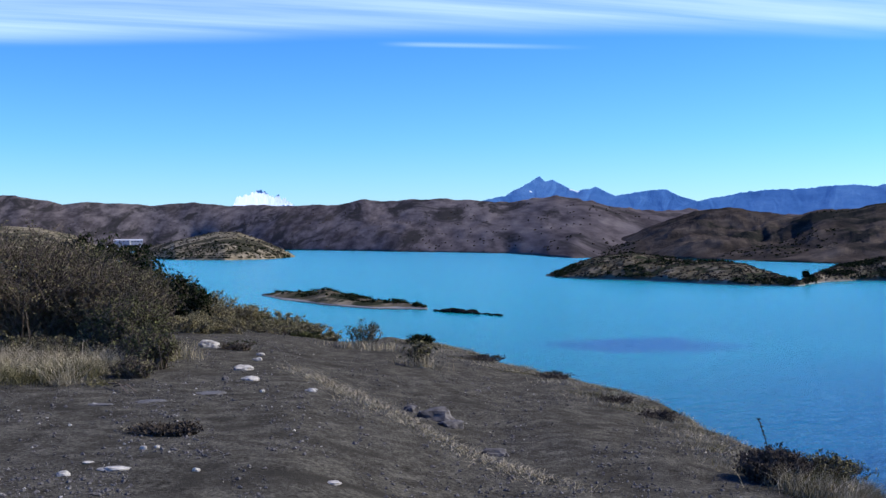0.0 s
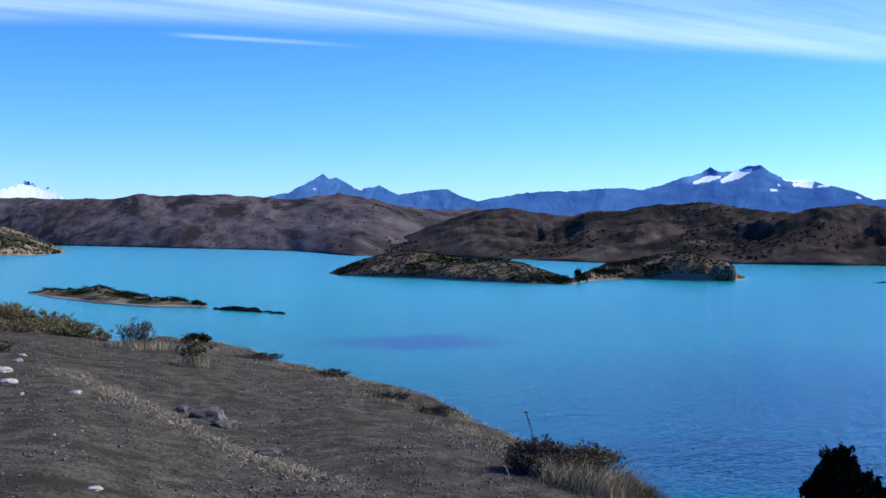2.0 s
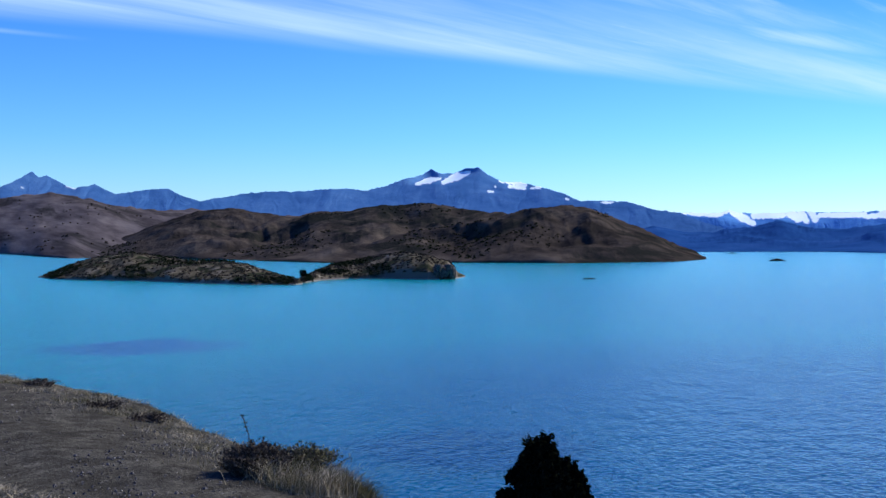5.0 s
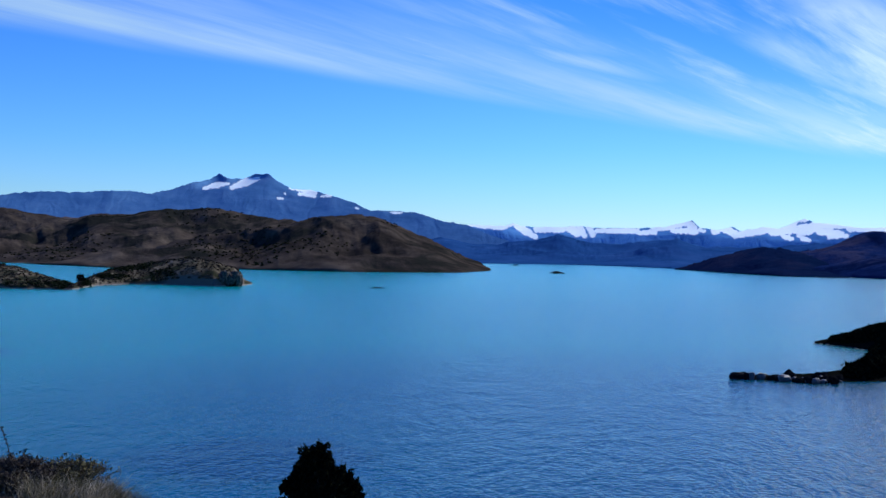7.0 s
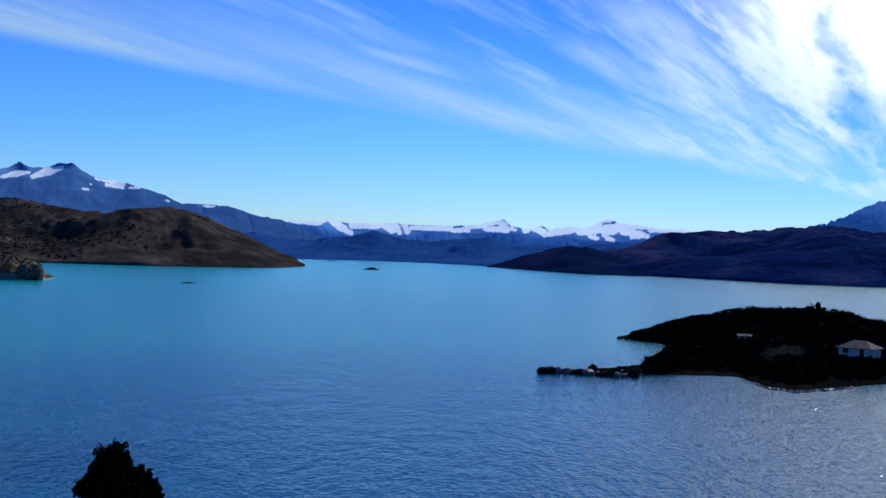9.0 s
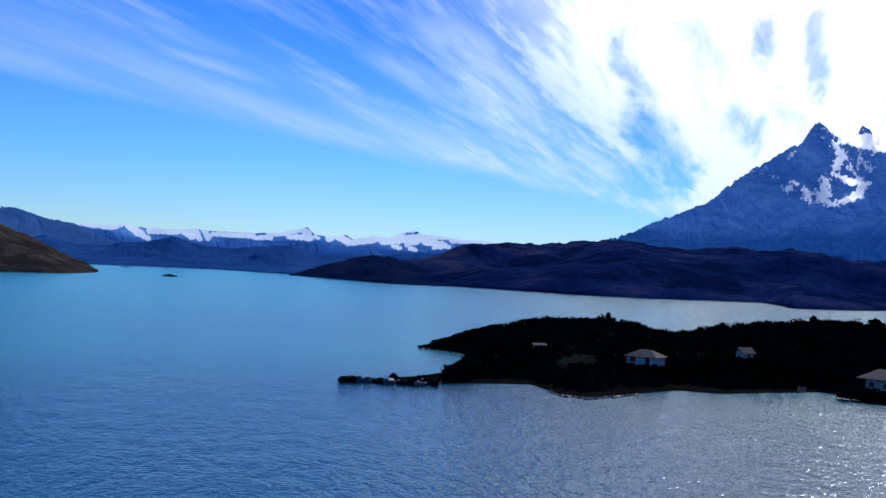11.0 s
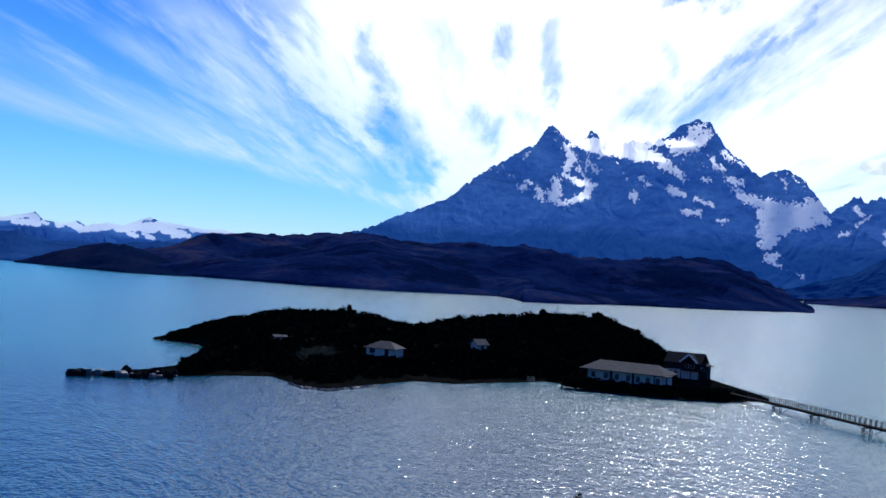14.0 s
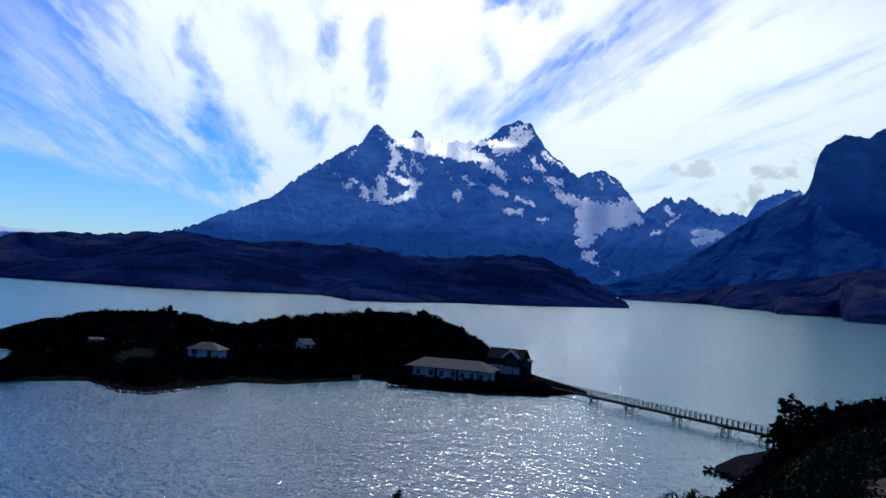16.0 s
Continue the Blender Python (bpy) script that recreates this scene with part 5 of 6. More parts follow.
shore_stones("shore_stones", [(55.6, 305), (57, 299), (58.6, 288), (60, 284)], 200, 0.08, 0.35, M_ROCK_WET, "stones along the back point", 8)
shore_stones("shore_stones", [(-9.4, 496), (-8.4, 457), (-6.1, 411), (-3.7, 386), (-0.9, 379)], 500, 0.1, 0.45, M_STONE_SUNK, "pale gravel rim of the low island", 9, 4)
shore_stones("shore_stones", [(6.1, 684), (7.6, 655), (10.8, 623), (13.1, 587), (15.5, 562), (17.9, 552), (19.3, 606), (20.8, 627), (22.6, 624), (24.9, 608), (26.3, 618)], 600, 0.15, 0.7, M_STONE_SUNK, "pale stones along the islands' shore", 10, 6)


for k in range(26):
    a = 25.25 + 1.0 * (k / 25)
    x, y = spot(a, 615 + 4 * math.sin(k * 2.4))
    hh = 2.2 + 1.3 * math.sin(k * 1.7) ** 2
    ob = thing("cliff_rock", stone_mesh("cliff_rock", 1.5 + 0.5 * math.sin(k), 1.4, hh, 60 + k, 2), M_STONE_CLIFF, "pale upright block of the island's rock cliff", "rock", "blocks of the pale cliff")
    ob.location, ob.rotation_euler = (x, y, 4.2 + 1.6 * math.sin(k * 2.9)), (0.1 * math.sin(k), 0.1 * math.cos(k), k)

# ---- houses ----
def gable_mesh(w, d, rise, over, thick):
    """A ridged roof along x, with thickness."""
    bm = bmesh.new()
    for s in (-1, 1):
        y1 = s * (d / 2 + over)
        drop = -rise * over / (d / 2)
        a = [bm.verts.new(p) for p in ((-w / 2 - over, 0, rise), (w / 2 + over, 0, rise), (w / 2 + over, y1, drop), (-w / 2 - over, y1, drop))]
        b = [bm.verts.new((v.co.x, v.co.y, v.co.z + thick)) for v in a]
        bm.faces.new(b if s < 0 else b[::-1]), bm.faces.new(a[::-1] if s < 0 else a)
        for i in range(4):
            j = (i + 1) % 4
            bm.faces.new((a[i], a[j], b[j], b[i]))
    bmesh.ops.recalc_face_normals(bm, faces=bm.faces)
    return bm


def hip_mesh(w, d, rise, over, thick, ridge):
    bm = bmesh.new()
    c = [(-w / 2 - over, -d / 2 - over), (w / 2 + over, -d / 2 - over), (w / 2 + over, d / 2 + over), (-w / 2 - over, d / 2 + over)]
    lo = [bm.verts.new((x, y, -0.15)) for x, y in c]
    mi = [bm.verts.new((x, y, -0.15 + thick)) for x, y in c]
    r0, r1 = bm.verts.new((-ridge / 2, 0, rise)), bm.verts.new((ridge / 2, 0, rise))
    bm.faces.new(lo[::-1])
    for i in range(4):
        j = (i + 1) % 4
        bm.faces.new((lo[i], lo[j], mi[j], mi[i]))
    bm.faces.new((mi[0], mi[1], r1, r0)), bm.faces.new((mi[1], mi[2], r1)), bm.faces.new((mi[2], mi[3], r0, r1)), bm.faces.new((mi[3], mi[0], r0))
    return bm


def window_on(parent, x, z, w, h, y, panes=2):
    """A window in a wall that faces -y: a proud frame, a sill and its panes."""
    bm = bmesh.new()
    for x0, x1, z0, z1 in ((x - w / 2 - 0.08, x + w / 2 + 0.08, z + h, z + h + 0.08), (x - w / 2 - 0.08, x - w / 2, z, z + h), (x + w / 2, x + w / 2 + 0.08, z, z + h)):
        box_into(bm, x0, x1, y - 0.06, y + 0.02, z0, z1)
    fr = part("window", bm, M_TRIM, parent)
    part("sill", boxed(x - w / 2 - 0.12, x + w / 2 + 0.12, y - 0.12, y + 0.02, z - 0.07, z), M_TRIM, fr)
    for k in range(panes):
        x0 = x - w / 2 + w * k / panes
        part("pane", boxed(x0 + 0.02, x0 + w / panes - 0.02, y - 0.03, y - 0.01, z, z + h), M_GLASS, fr, "dark glass pane")


def house(a, d, z, w, dep, wall_h, rise, label, turn=0.0, roof="hip", roof_mat=None, wall_mat=None, windows=(), ridge=None, skirt=2.0, door=None):
    """A house whose front faces the lens, turned by turn degrees."""
    x, y = spot(a, d)
    root = thing("house", None, None, label, "house")
    root.location, root.rotation_euler = (x, y, z), (0, 0, radians(-a + turn))
    part("wall", boxed(-w / 2, w / 2, -dep / 2, dep / 2, -skirt, wall_h), wall_mat or M_WALL, root, "white boarded walls")
    if roof == "hip":
        bm = hip_mesh(w, dep, rise, 0.5, 0.14, ridge if ridge is not None else max(0.3, w - dep))
    else:
        bm = gable_mesh(w, dep, rise, 0.5, 0.14)
    for v in bm.verts:
        v.co.z += wall_h
    part("roof", bm, roof_mat or M_ROOF, root, "grey sheet-metal roof")
    if roof == "gable":
        for s in (-1, 1):
            bm = bmesh.new()
            tri = [bm.verts.new((s * (w / 2), q, zz)) for q, zz in ((-dep / 2, wall_h), (dep / 2, wall_h), (0, wall_h + rise))]
            tri2 = [bm.verts.new((v.co.x - s * 0.12, v.co.y, v.co.z)) for v in tri]
            bm.faces.new(tri), bm.faces.new(tri2[::-1])
            for i in range(3):
                bm.faces.new((tri[i], tri[(i + 1) % 3], tri2[(i + 1) % 3], tri2[i]))
            bmesh.ops.recalc_face_normals(bm, faces=bm.faces)
            part("gable", bm, wall_mat or M_WALL, root)
    for wx, wz, ww, wh in windows:
        window_on(root, wx, wz, ww, wh, -dep / 2)
    if door is not None:
        leaf = part("door", boxed(door - 0.45, door + 0.45, -dep / 2 - 0.05, -dep / 2 + 0.02, 0.0, 2.0), M_TIMBER, root, "brown boarded door")
        part("handle", boxed(door + 0.3, door + 0.38, -dep / 2 - 0.1, -dep / 2 - 0.05, 0.95, 1.05), M_STONE_GREY, leaf)
    return root


house(67.5, 246, 3.5, 6.8, 5.2, 2.0, 1.5, "white cottage with a grey hipped roof among dark shrubs", turn=-24, windows=((-1.9, 0.8, 1.3, 1.0),), ridge=2.6, door=1.6)
house(72.4, 264, 4.9, 2.7, 3.0, 1.6, 1.0, "small cottage with a pale roof half hidden by trees", turn=35, roof="gable", windows=((0.0, 0.5, 0.8, 0.8),))
house(77.0, 305, 11.6, 3.2, 2.2, 1.3, 0.3, "small pale hut on the island's crest", turn=5, roof="gable", roof_mat=M_TRIM)
house(62.0, 262, 5.1, 2.4, 2.0, 0.5, 0.3, "small shed with a pale roof in the shrubs", turn=10, roof="gable", skirt=1.0)
house(63.3, 262, 5.5, 2.6, 2.0, 0.4, 0.3, "small shed with a pale roof in the shrubs", turn=-10, roof="gable", skirt=1.0)


def cottage_shrubs():
    """Dark shrubs close in front of the cottages, and the dry clearing beside them."""
    g = np.random.default_rng(62)
    n = 150
    near = g.random(n) < 0.72
    a = np.where(near, 66.3 + 2.3 * g.random(n), 71.8 + 1.2 * g.random(n))
    d = np.where(near, 240.6 + 1.6 * g.random(n), 259.5 + 1.5 * g.random(n))
    c = np.stack([d * np.sin(np.radians(a)), d * np.cos(np.radians(a)), np.where(near, 1.6 + 2.0 * g.random(n), 3.4 + 1.6 * g.random(n))], 1)
    v, f = leaf_cloud(c, 0.55 + 0.4 * g.random(n), 46, 0.34, g, 0.9)
    thing("shrubs", mesh_of("shrubs", v, f), M_LEAF_SHADE, "dark shrubs close round the cottages", "shrubs", kind="stuff")
    n = 5000
    a, s = 63.9 + 0.6 * g.normal(size=n), 0.30 + 0.04 * g.normal(size=n)
    x, y, z = hotel_h(a, s)
    v, f = blades(np.stack([x + g.normal(size=n) * 0.4, y + g.normal(size=n) * 0.4, z], 1), 0.2 + 0.3 * g.random(n), np.full(n, 0.12), g, 1.2)
    thing("grass_patch", mesh_of("grass_patch", v, f), M_GRASS, "dry brown grass in a clearing on the island", "grass", kind="stuff")


cottage_shrubs()


def lodge():
    """The long white lodge: three bays that step back, under one long grey roof."""
    x, y = spot(80.2, 241)
    root = thing("lodge", None, None, "long white lodge with dark doors under a long grey roof", "house")
    root.location, root.rotation_euler, root.scale = (x, y, 1.9), (0, 0, radians(-80.2 - 22)), (0.87, 0.95, 0.88)
    for k, (x0, x1, y0) in enumerate(((-10.2, -3.4, -2.6), (-3.4, 2.6, -3.0), (2.6, 10.2, -3.4))):
        part("wall", boxed(x0, x1 - 0.02, y0, 3.2, -2.2, 2.75), M_WALL, root, "white boarded wall")
        n = 2 if k < 2 else 3
        for i in range(n):
            wx = x0 + (x1 - x0) * (i + 0.6) / n
            window_on(root, wx, 0.7, 1.1, 1.35, y0)
        part("pillar", boxed(x0 + 0.1, x0 + 0.5, y0 - 0.5, y0 - 0.1, -2.2, 2.6), M_TIMBER, root, "dark timber post")
    bm = hip_mesh(20.6, 7.4, 2.1, 0.8, 0.16, 15.5)
    for v in bm.verts:
        v.co.z += 2.85
    part("roof", bm, M_ROOF, root, "long grey sheet roof")
    for k in range(9):
        x0 = -9 + k * 2.25
        part("roof_rib", boxed(x0, x0 + 0.05, -0.03, 0.03, 4.95, 5.03), M_ROOF, root)
    part("porch", boxed(8.2, 11.8, -4.2, -0.5, -2.0, -0.1), M_TIMBER, root, "dark timber porch")
    for px in (8.4, 11.6):
        part("pillar", boxed(px, px + 0.2, -4.1, -3.9, -0.1, 2.6), M_TIMBER, root)
    part("porch_roof", boxed(8.0, 12.0, -4.5, -0.2, 2.6, 2.75), M_ROOF, root)


def main_house():
    """The two-storey house at the island's end, with a white-edged gable over its upper floor."""
    x, y = spot(83.1, 258)
    root = thing("house", None, None, "two-storey dark timber house with a white-edged gable", "house")
    root.location, root.rotation_euler, root.scale = (x, y, 2.6), (0, 0, radians(-83.1 - 18)), (0.70, 0.76, 0.80)
    part("ground_floor", boxed(-5.6, 5.0, -3.2, 3.2, -2.2, 2.4), M_WALL, root, "pale ground-floor walls")
    part("upper_floor", boxed(-5.6, 5.4, -3.6, 3.2, 2.4, 4.7), M_ROOF_DARK, root, "dark boarded upper floor")
    bm = gable_mesh(11.2, 7.0, 2.3, 0.7, 0.18)
    for v in bm.verts:
        v.co.z += 4.6
    part("roof", bm, M_ROOF_DARK, root, "dark sheet roof")
    # cross gable that looks to the bluff
    bm = gable_mesh(4.4, 5.0, 1.9, 0.5, 0.16)
    turn = Matrix.Translation((2.4, -2.4, 4.8)) @ Matrix.Rotation(radians(90), 4, "Z")
    bmesh.ops.transform(bm, matrix=turn, verts=bm.verts)
    gable = part("dormer", bm, M_ROOF_DARK, root, "dark cross gable")
    for s in (-1, 1):
        m = Matrix.Translation((2.4 + s * 1.45, -5.2, 5.75)) @ Matrix.Rotation(radians(s * 37.2), 4, "Y")
        part("bargeboard", boxed(-1.95, 1.95, -0.08, 0.08, -0.28, 0.24, m=m), M_TRIM, gable, "white bargeboard")
    part("balcony", boxed(-0.2, 6.6, -5.2, -3.6, 2.2, 2.4), M_TIMBER, root, "dark timber balcony")
    for k in range(8):
        part("baluster", boxed(-0.1 + k * 0.92, -0.02 + k * 0.92, -5.15, -5.07, 2.4, 3.3), M_TIMBER, root)
    part("balcony_rail", boxed(-0.2, 6.6, -5.2, -5.02, 3.3, 3.4), M_TIMBER, root)
    for px in (-0.1, 3.2, 6.4):
        part("pillar", boxed(px, px + 0.2, -5.15, -4.95, -2.2, 2.2), M_TIMBER, root)
    bm = hip_mesh(3.4, 4.4, 0.7, 0.5, 0.12, 1.0)
    bmesh.ops.translate(bm, verts=bm.verts, vec=(6.4, -1.2, 3.9))
    part("porch_roof", bm, M_ROOF_DARK, root, "low dark porch roof")
    part("porch_wall", boxed(5.4, 7.8, -2.8, 1.0, -2.0, 3.8), M_ROOF_DARK, root)
    for wx in (-4.2, -2.4):
        window_on(root, wx, 0.7, 1.1, 1.1, -3.2)
    for wx in (1.4, 3.4):
        window_on(root, wx, 3.0, 1.1, 1.1, -3.6)
    window_on(root, 6.6, 2.3, 1.2, 1.0, -2.8)


lodge()
main_house()
mast = thing("mast", None, None, "thin pale mast on the island's crest", "mast")
x, y, z = on_isle(hotel_h, 76.35, 0.6)
mast.location = (x, y, z)
v, f = sticks([(0, 0, 0)], [(0, 0, 6.0)], 0.06, 0.03)
part_mesh("pole", mesh_of("pole", v, f), M_STONE_GREY, mast)
# landing steps
x, y = spot(75.2, 245.5)
steps = thing("landing", None, None, "small pale landing with steps at the waterline", "landing")
steps.location, steps.rotation_euler = (x, y, 0), (0, 0, radians(-75.2))
for k in range(3):
    part("step", boxed(-0.9, 0.9, k * 0.9, k * 0.9 + 0.8, -0.8, 0.25 + k * 0.35), M_STONE_SUNK, steps)


# ---- footbridge ----
def bridge():
    p0, p1 = Vector((*spot(85.06, 244), 1.4)), Vector((*spot(96.77, 186), 1.35))
    root = thing("footbridge", None, None, "long narrow timber footbridge on trestles", "bridge")
    root.location = p0
    along = p1 - p0
    length = along.length
    root.rotation_euler = (0, -math.atan2(along.z, math.hypot(along.x, along.y)), math.atan2(along.y, along.x))
    part("deck", boxed(0, length, -0.75, 0.75, -0.1, 0.0), M_TIMBER, root, "worn timber deck")
    for s in (-1, 1):
        part("beam", boxed(0, length, s * 0.62 - 0.09, s * 0.62 + 0.09, -0.34, -0.1), M_TIMBER, root)
        part("handrail", boxed(0, length, s * 0.72 - 0.05, s * 0.72 + 0.05, 1.0, 1.05), M_TIMBER, root)
        part("midrail", boxed(0, length, s * 0.72 - 0.02, s * 0.72 + 0.02, 0.5, 0.53), M_TIMBER, root)
        post = bpy.data.meshes.new("post")
        bm = boxed(-0.055, 0.055, -0.055, 0.055, -0.3, 1.06)
        box_into(bm, -0.09, 0.09, -0.08, 0.08, 1.05, 1.13)
        bm.to_mesh(post), bm.free()
        n = int(length / 1.4)
        for k in range(n + 1):
            ob = part_mesh("post", post, M_TIMBER, root)
            ob.location = (k * length / n, s * 0.72, 0)
    for at in (0.27, 0.44, 0.645, 0.83, 0.96):
        x = length * at
        tre = part("trestle", boxed(x - 0.12, x + 0.12, -1.0, 1.0, -0.62, -0.42), M_TIMBER, root, "timber trestle")
        for s in (-1, 1):
            for dx in (-0.5, 0.5):
                v, f = sticks([(x + dx * 0.4, s * 0.75, -0.5)], [(x + dx, s * 1.1, -3.2)], 0.11, 0.1)
                part_mesh("leg", mesh_of("leg", v, f), M_TIMBER, tre)
            v, f = sticks([(x, s * 0.95, -0.6)], [(x, -s * 1.0, -2.0)], 0.07, 0.07)
            part_mesh("brace", mesh_of("brace", v, f), M_TIMBER, tre)
        for s in (-1, 1):
            v, f = sticks([(x + s * 0.3, 0.6, -1.9)], [(x + s * 3.4, 0.6, -0.45)], 0.07, 0.07)
            part_mesh("strut", mesh_of("strut", v, f), M_TIMBER, tre)


bridge()
island("beach", [(93.8, 153), (94.5, 150), (96, 147), (99, 140)], [(93.8, 156), (94.6, 166), (95, 170), (97, 182), (99, 190)], [(93.8, 0.5, 0.3), (94.7, 0.5, 0.8), (96, 0.5, 1.5), (99, 0.5, 3)], M_BEACH, "grey gravel beach by the footbridge", 91, n=90, m=30, bays=9, power=0.9, bumps=1.2, category="beach")
shore_stones("shore_stones", [(93.3, 153), (95, 149), (96, 147), (98, 142)], 260, 0.1, 0.55, M_STONE_DARK, "dark boulders along the gravel beach", 12, 7)
for k, (a, d, hh, w, zz) in enumerate(((97.45, 182, 7.8, 3.0, 0.7), (98.2, 178, 6.2, 2.8, 1.2), (96.9, 176, 4.0, 2.2, 0.6), (99.0, 170, 6.5, 3.0, 2.0))):
    x, y = spot(a, d)
    tree(x, y, zz, hh, w, "dark evergreen tree at the bridge's end", cone=0.35, leaf=0.4, seed=50 + k)


def slope_scrub():
    """Dark shrubs all down the slope between the bluff and the bridge."""
    g = np.random.default_rng(77)

    def cover(n, a0, a1, d0, d1, r0, r1, per, leaf, mat, label):
        a, d = a0 + (a1 - a0) * g.random(n), d0 + (d1 - d0) * g.random(n)
        x, y = d * np.sin(np.radians(a)), d * np.cos(np.radians(a))
        z = near_z(x, y)
        r = r0 + (r1 - r0) * g.random(n) ** 1.5
        line = np.interp(a, [92, 94.6, 96, 97, 98, 98.5, 99.5, 101.7, 110], [-10.4, -9.8, -8.7, -7.5, -6.1, -5.7, -5.1, -4.2, -3.0])
        top = np.degrees(np.arctan2(z + r * 0.9 - EYE, d))
        keep = (z > 0.6) & (top < line) & ~((a > 99.6) & (d < 21.5))
        v, f = leaf_cloud(np.stack([x, y, z], 1)[keep], r[keep], per, leaf, g, 0.9, 0.35, corners=3)
        thing("shrubs", mesh_of("shrubs", v, f), mat, label, "shrubs", kind="stuff")

    cover(2000, 91.5, 112, 16, 50, 0.25, 0.7, 150, 0.07, M_LEAF_DARK, "dense dark shrubs on the slope below the bluff")
    cover(700, 94.0, 108, 17, 60, 0.2, 0.6, 150, 0.06, M_LEAF_GREEN, "olive shrubs among the dark ones on the slope")
    cover(5600, 91.5, 112, 50, 178, 0.5, 1.8, 42, 0.26, M_LEAF_SHADE, "dark shrubs lower down the slope towards the bridge")


slope_scrub()

# ---- the far shore's farm ----
for k, (a, d, z, w, dep, hh) in enumerate(((-16.4, 2150, 26.5, 30, 12, 4), (-15.7, 2120, 25.5, 22, 10, 4.5), (-17.3, 1990, 14.0, 12, 8, 4), (-16.6, 1960, 9.0, 9, 7, 3.6), (-16.15, 1950, 7.5, 10, 7, 3.6), (-17.0, 1975, 11.5, 7, 6, 3.4))):
    house(a, d, z, w, dep, hh, hh * 0.5, "far white building on the lake's shore", turn=8 * (k % 3 - 1), roof="gable", roof_mat=M_TRIM, wall_mat=M_TRIM, skirt=14.0, windows=[(-w / 2 + (i + 0.5) * w / 4, hh * 0.35, w * 0.1, hh * 0.35) for i in range(4)])


def shore_trees():
    g = np.random.default_rng(15)
    a = -18.2 + 3.2 * g.random(160)
    d = 1880 + 160 * g.random(160)
    x, y = d * np.sin(np.radians(a)), d * np.cos(np.radians(a))
    z = 1 + (d - 1880) / 160 * 18
    v, f = leaf_cloud(np.stack([x, y, z], 1), 2.5 + 3 * g.random(160), 60, 1.6, g, 1.0)
    thing("trees", mesh_of("trees", v, f), M_LEAF_DARK, "dark trees round the far farm", "trees", kind="stuff")


shore_trees()


# ---- the bluff ----
def on_bluff(x, y):
    return float(near_z(np.array([x]), np.array([y]))[0])


def stone(x, y, w, flat, mat, label, seed, sink=0.35, group=""):
    ob = thing("stone", stone_mesh("stone", w * 0.5, w * (0.28 + 0.1 * (seed % 3)), w * flat, seed, 3), mat, label, "stone", group)
    ob.location = (x, y, on_bluff(x, y) + w * flat * (0.5 - sink))
    ob.rotation_euler = (0, 0, 0.5 * math.sin(seed * 2.1))


for k, (x, y, w, flat) in enumerate(((-3.0, 14.24, 0.34, 0.28), (-2.1, 11.7, 0.26, 0.2), (-1.84, 10.62, 0.2, 0.16), (-2.16, 12.9, 0.13, 0.25), (-2.26, 13.7, 0.12, 0.25), (-1.6, 9.87, 0.05, 0.4), (-1.22, 10.26, 0.14, 0.2), (-2.74, 8.83, 0.05, 0.3), (-2.02, 6.46, 0.07, 0.14), (-1.83, 6.29, 0.19, 0.08), (-2.05, 6.13, 0.08, 0.3), (-1.37, 6.28, 0.05, 0.35), (-1.83, 6.9, 0.05, 0.4), (-1.76, 6.95, 0.04, 0.4), (-0.62, 6.33, 0.1, 0.12), (-3.1, 14.6, 0.14, 0.4), (-2.6, 7.85, 0.03, 0.5))):
    stone(x, y, w * 0.85, flat, M_STONE_PALE, "pale rounded stone lying on the dirt", k, group="pale stones on the dirt")
for k, (x, y, w, flat) in enumerate(((-2.02, 9.66, 0.30, 0.05), (-2.7, 8.83, 0.24, 0.05), (-2.36, 9.06, 0.28, 0.04))):
    stone(x, y, w * 0.85, flat, M_STONE_SUNK, "flat dusty stone sunk into the dirt", 20 + k, 0.45, "sunken stones")
for k, (x, y, w, flat) in enumerate(((-0.10, 10.5, 0.36, 0.28), (0.05, 10.2, 0.22, 0.26), (-0.33, 10.8, 0.14, 0.4), (0.40, 9.0, 0.22, 0.25), (-2.05, 10.5, 0.07, 0.5))):
    stone(x, y, w, flat, M_STONE_GREY, "rough grey rock sunk in the dirt by a low ledge", 30 + k, 0.42, "grey rocks by the ledge")


def dirt_pebbles():
    g = np.random.default_rng(3)
    n = 40000
    a, d = -24 + 48 * g.random(n), 5.2 + 14 * g.random(n) ** 1.5
    clump = fbm(a * 0.5, d * 0.8, 3, 8)
    keep = (g.random(n) < ease(clump, 0.35, 0.65)) & (d < knots(BLUFF, a, 1))
    a, d = a[keep], d[keep]
    x, y = d * np.sin(np.radians(a)), d * np.cos(np.radians(a))
    r = 0.004 + 0.012 * g.random(len(x)) ** 5
    c = np.stack([x, y, near_z(x, y) + r * 0.3], 1)
    pale = g.random(len(x)) < 0.09
    v, f = pebbles(c[~pale], r[~pale] * 1.2, g)
    thing("pebbles", mesh_of("pebbles", v, f), M_STONE_GREY, "small grey pebbles strewn on the dirt", "pebbles", kind="stuff")
    v, f = pebbles(c[pale], r[pale] * 0.8, g)
    thing("pebbles", mesh_of("pebbles", v, f), M_STONE_PALE, "small pale pebbles strewn on the dirt", "pebbles", kind="stuff")


dirt_pebbles()


